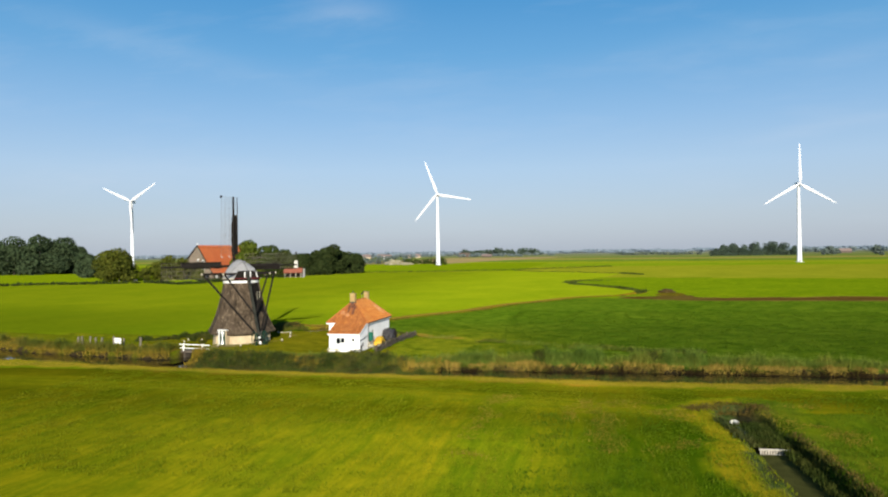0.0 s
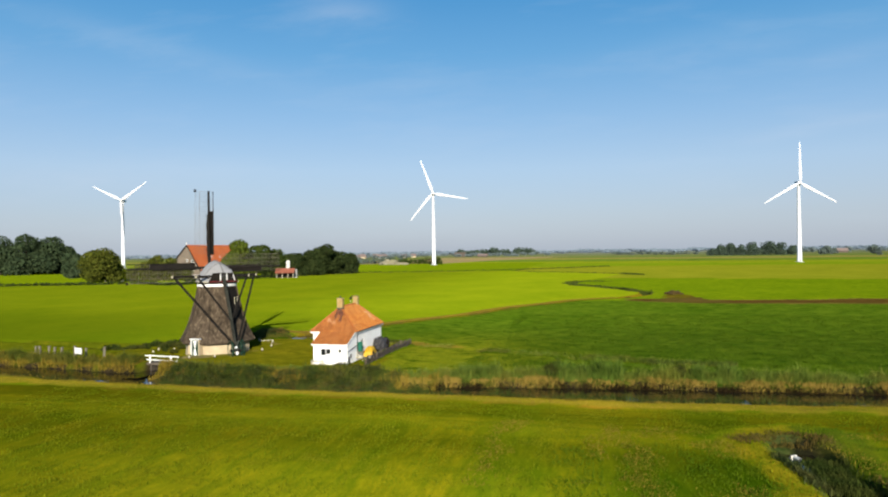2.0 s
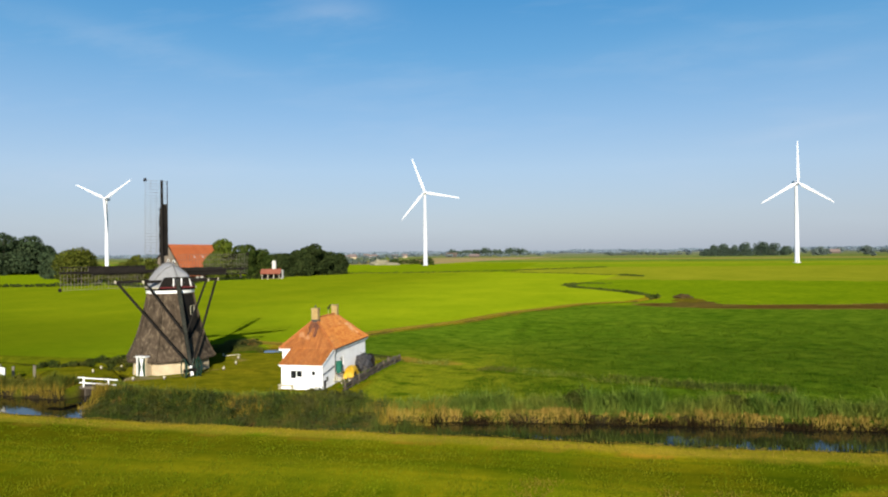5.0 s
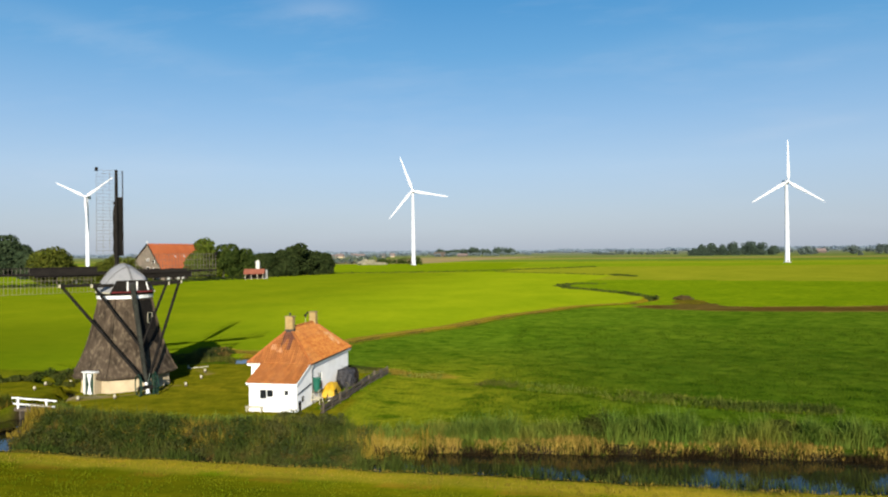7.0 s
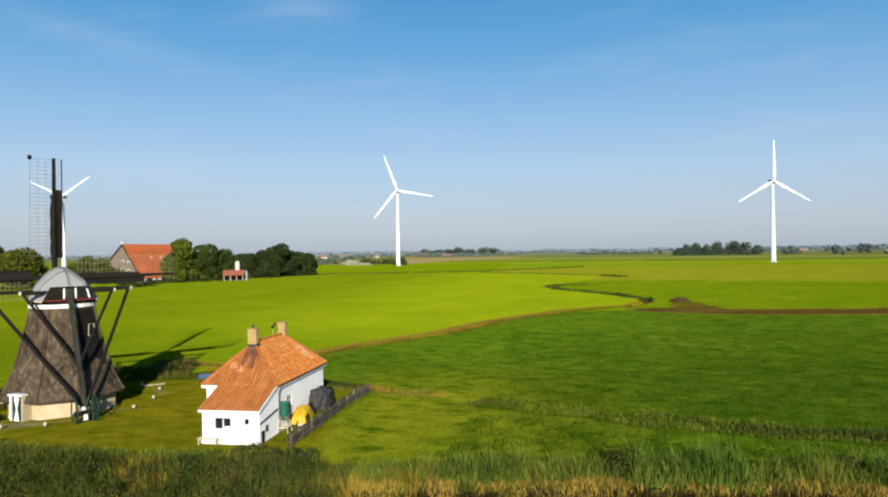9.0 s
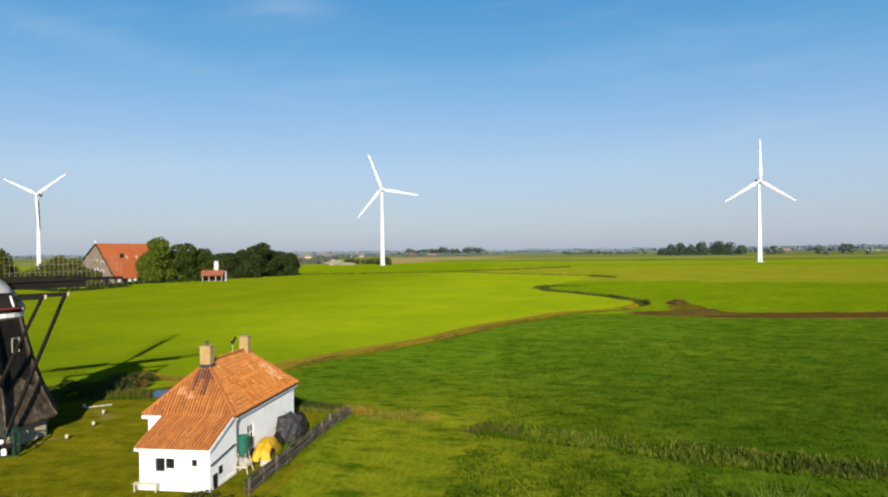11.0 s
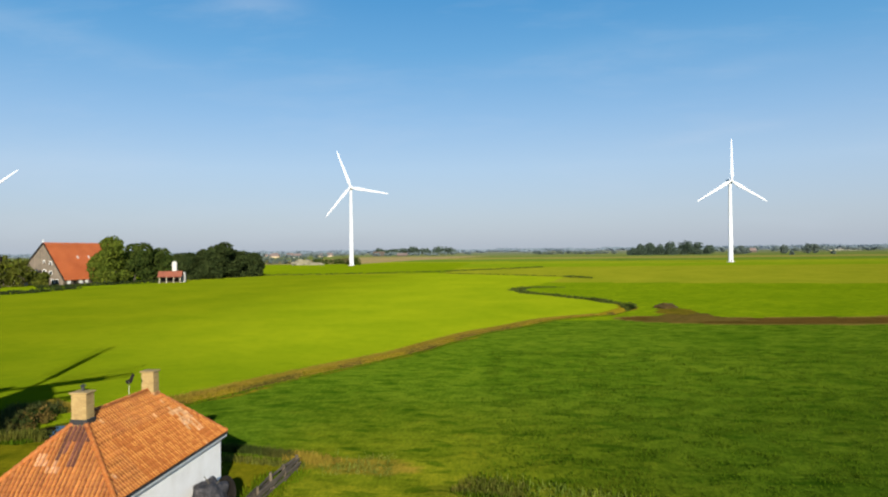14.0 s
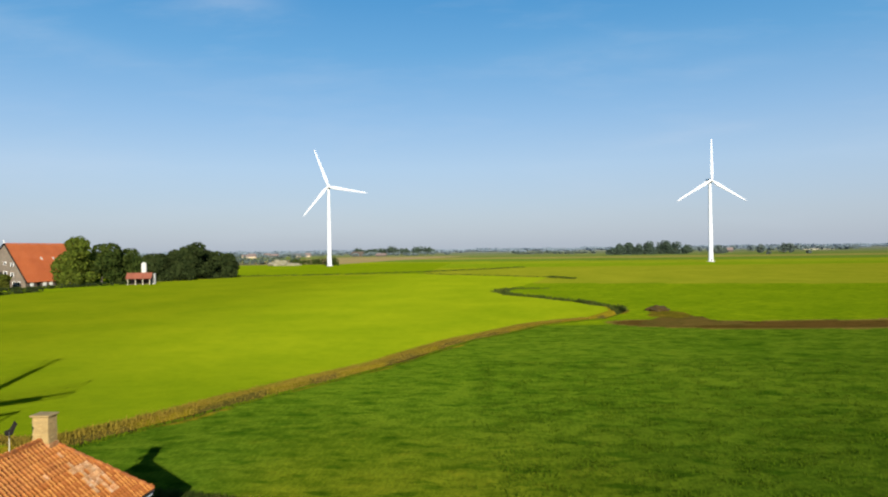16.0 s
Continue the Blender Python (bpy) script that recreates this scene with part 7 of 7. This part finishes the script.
def line_blades(rng, line, n, side, jitter, height, width, name, material, label, lean=0.35, keep=None):
    pts = along(line, 0.5)
    spots = []
    for _ in range(n):
        x, y, dx, dy = rng.choice(pts)
        o = side + rng.uniform(-jitter, jitter)
        if keep and rng.random() > keep(x + 3 * o):
            continue
        spots.append((x - dy * o + rng.uniform(-0.4, 0.4), y + dx * o + rng.uniform(-0.4, 0.4), 0, rng.uniform(0.5, 1.2)))
    zs = np.maximum(land_z(np.array([s[0] for s in spots]), np.array([s[1] for s in spots])), -1.2)
    return green_stuff(name, blades(rng, [(a, b, float(z), k) for (a, b, _, k), z in zip(spots, zs)], height, width, lean), material, label)


line_blades(rv, DITCH[:9], 24000, 1.7, 1.3, 0.18, 0.04, "ditch_dry_grass", DRYGRASS, "dry brown grass along the field ditch", 1.3)
line_blades(rv, DITCH[:9], 4000, -1.4, 0.4, 0.2, 0.09, "ditch_green_grass", TUFT, "rough green grass along the field ditch")
line_blades(rv, DITCH[:9], 7000, -0.15, 0.45, 0.26, 0.05, "ditch_dark_edge", WEED_DARK, "dark undercut edge of the dry ditch bank", 0.8, clumpy(81.0, 0.5, -0.2))
line_blades(rv, DITCH[:4], 900, 1.6, 0.6, 0.5, 0.06, "pond_reeds", DRYGRASS, "reeds at the pond's outlet")
line_blades(rv, [(-43.6, 103.8), (-45.4, 108.0), (-46.6, 112.0), (-47.6, 115.6)], 5200, 0, 1.9, 0.75, 0.06, "pond_dark_reeds", SHRUB_GREY, "dark rank reeds beside the mill pond", 0.5, clumpy(71.0, 0.4, -0.35))
line_blades(rv, [(-43.6, 103.8), (-45.0, 108.0), (-46.2, 112.0)], 1400, 0.3, 1.8, 0.6, 0.06, "pond_brown_stalks", WEED, "brown stalks among the pond reeds", 0.6, clumpy(73.0, 0.5, -0.1))
line_blades(rv, [(-48.4, 117.4), (-45.6, 115.6), (-42.4, 114.8), (-38.6, 115.6)], 4200, 0, 0.9, 0.3, 0.05, "pond_dry_bank", DRYGRASS, "dry brown grass on the pond's far bank", 0.9)
line_blades(rv, [(-43.4, 104.6), (-41.6, 103.9), (-39.4, 103.7)], 1600, 0, 0.7, 0.3, 0.05, "pond_lawn_edge", TUSSOCK, "rough green grass between lawn and pond", 0.6)
line_blades(rv, DITCH[9:], 6500, 0.2, 1.5, 0.55, 0.14, "far_ditch_reeds", REED_DARK, "dark reeds along the far bend of the ditch")
line_blades(rv, [(-9, 98.2), (0, 94.8), (9, 91.4), (20, 90.2)], 5200, 0.2, 2.3, 0.3, 0.045, "hollow_rushes", TUFT, "fresh rushes in a wet hollow of the pasture", 0.7, clumpy(41.0, 0.45, -0.05))
line_blades(rv, [(-9, 98.4), (-5, 96.8), (0, 95.0), (9, 91.6), (20, 90.4)], 4800, 0.2, 1.7, 0.36, 0.045, "hollow_tall_grass", REED, "taller yellow-green grass in the pasture hollow", 0.7, clumpy(61.0, 0.4, 0.0))
line_blades(rv, [(-9.2, 98.6), (-5.5, 97.1)], 700, 0.2, 1.0, 0.4, 0.045, "hollow_end_rushes", REED_DULL, "dull rushes at the hollow's dry end", 0.7)
line_blades(rv, [(4, 93.2), (12, 91.2), (20.5, 90.4)], 2600, 0.3, 1.4, 0.45, 0.045, "hollow_dull_rushes", REED_DULL, "brownish rushes in a wet hollow of the pasture", 0.6, clumpy(47.0, 0.5, 0.0))
line_blades(rv, [(11, 91.2), (16, 90.6), (21.0, 90.2)], 2600, 0.2, 0.9, 0.5, 0.045, "hollow_wet_rushes", REED_DARK, "dark rushes at the hollow's wet end", 0.6, clumpy(49.0, 0.4, -0.1))
line_blades(rv, FRONT_DITCH[:4], 2200, -3.0, 1.2, 0.16, 0.035, "front_ditch_dry_grass", DIKE_BLADE, "yellow dry grass on the near ditch's bank", 0.8)
line_blades(rv, FRONT_DITCH[:4], 250, 2.0, 0.6, 0.2, 0.03, "front_ditch_reeds", DRYGRASS, "brown stalks on the near ditch's bank", 0.8)
line_blades(rv, [(19.2, 57.4), (19.3, 51.4)], 4200, 0.3, 0.9, 0.34, 0.05, "ditch_head_growth", SHRUB, "dark rank growth filling the ditch head", 0.7)
line_blades(rv, [(18.2, 57.0), (18.8, 51.4)], 1500, -0.9, 0.6, 0.36, 0.05, "ditch_head_reeds", SHRUB_GREY, "grey-green reeds on the ditch head's bank", 0.7)
# dark blades added for the right bank's shadow on the ditch water
line_blades(rv, [(19.2, 52.0), (19.6, 44), (20.4, 30)], 4200, 1.25, 0.5, 0.3, 0.05, "ditch_shade_growth", SHRUB, "dark overhanging growth along the near ditch, standing in for bank shadow", 0.8)
line_blades(rv, [(19.2, 53.0), (19.6, 44), (20.4, 30)], 1500, 2.0, 0.4, 0.22, 0.04, "ditch_brown_edge", WEED, "brown stalks on the near ditch's edge", 0.8)
line_blades(rv, [(15.2, 60.6), (17.6, 62.2), (21.6, 61.4)], 1300, 0, 1.0, 0.24, 0.035, "ditch_head_weeds", WEED, "brown weeds round the ditch head", 0.8)
line_blades(rv, [(-20.0, 83.2), (-19.0, 99.6)], 1500, 0, 0.5, 0.3, 0.045, "fence_grass", TUFT, "rough grass under the fence")
line_blades(rv, [(-20.4, 87), (-20, 93), (-19.9, 98)], 900, 0, 0.5, 0.55, 0.06, "yard_weeds", TUFT, "weeds beside the cottage")
line_blades(rv, [(-26, 103.6), (-23, 103.1), (-20.2, 102.5)], 2600, 0, 0.35, 0.42, 0.05, "yard_drain_growth", SHRUB, "dark growth along the drain behind the cottage", 0.6)
line_blades(rv, [(-20.4, 102.6), (-17.4, 101.4)], 900, 0, 0.7, 0.4, 0.05, "yard_drain_straw", DRYGRASS, "dry straw-coloured weeds at the drain's end", 0.7)
line_blades(rv, [(-26, 100.8), (-19, 100.6)], 800, 0, 0.4, 0.36, 0.05, "lawn_edge_weeds", REED_DULL, "dry weeds at the lawn's far edge")
line_blades(rv, [(-18, 101.2), (-13.5, 101.6)], 700, 0, 2.2, 0.3, 0.035, "fence_end_grass", REED, "bleached tall grass beyond the fence", 0.7, clumpy(71.0, 0.7, -0.1))
line_blades(rv, [(-42.4, 104.2), (-40.4, 104.4), (-39.2, 105.2)], 1300, 0, 0.8, 0.85, 0.05, "pond_bank_reeds", REED_DULL, "reeds along the pond's bank")


def sward(rng, n, x0, x1, y0, y1, near, height, width, name, material, label, keep=None):
    """Grass blades in tussocks, thicker towards the flight line."""
    spots = []
    while len(spots) < n:
        y = y0 + (y1 - y0) * rng.random() ** near
        x = rng.uniform(x0, x1)
        if noise.noise(Vector((x * 0.55, y * 0.4, 7.0))) + 0.5 * noise.noise(Vector((x * 1.7, y * 1.2, 2.0))) < rng.uniform(-0.35, 0.25):
            continue
        if keep is None or keep(x, y):
            spots.append((x, y))
    xs, ys = np.array([p[0] for p in spots]), np.array([p[1] for p in spots])
    zs = land_z(xs, ys)
    return green_stuff(name, blades(rng, [(x, y, float(z) - 0.02, rng.uniform(0.5, 1.2)) for (x, y), z in zip(spots, zs)], height, width, 0.9, 5, 0.5), material, label)


def off_ditch(x, y):
    left = x < float(np.interp(y, [-30, 30, 53.5, 62.5], [24.5, 20.4, 19.2, 18.6]))
    return float(line_dist(np.array([x]), np.array([y]), FRONT_DITCH)[0]) > (3.9 if left else 2.0)


def greener(x, y):
    return x > 3 and y < 58 + 5 * noise.noise(Vector((x * 0.15, y * 0.15, 1.0))) or (x > 21 and y < 66)


sward(rv, 11000, -48, 40, 36, 69.2, 1.0, 0.15, 0.035, "dike_grass", DIKE_BLADE, "rough yellow-green grass of the dike meadow", lambda x, y: off_ditch(x, y) and not greener(x, y))
sward(rv, 5500, 2, 40, 36, 67.0, 1.0, 0.17, 0.035, "dike_green_grass", DIKE_GREEN, "fresh green grass beside the meadow ditch", lambda x, y: off_ditch(x, y) and greener(x, y))
sward(rv, 1300, -2, 26, 44, 63, 1.0, 0.14, 0.03, "dike_stalks", DRYGRASS, "dry stalks standing in the dike meadow", lambda x, y: off_ditch(x, y) and noise.noise(Vector((x * 0.2, y * 0.2, 5.0))) > 0.05)
sward(rv, 14000, -9, 62, 84, 150, 1.5, 0.20, 0.045, "pasture_grass", TUSSOCK, "lush green grass tussocks of the pasture")
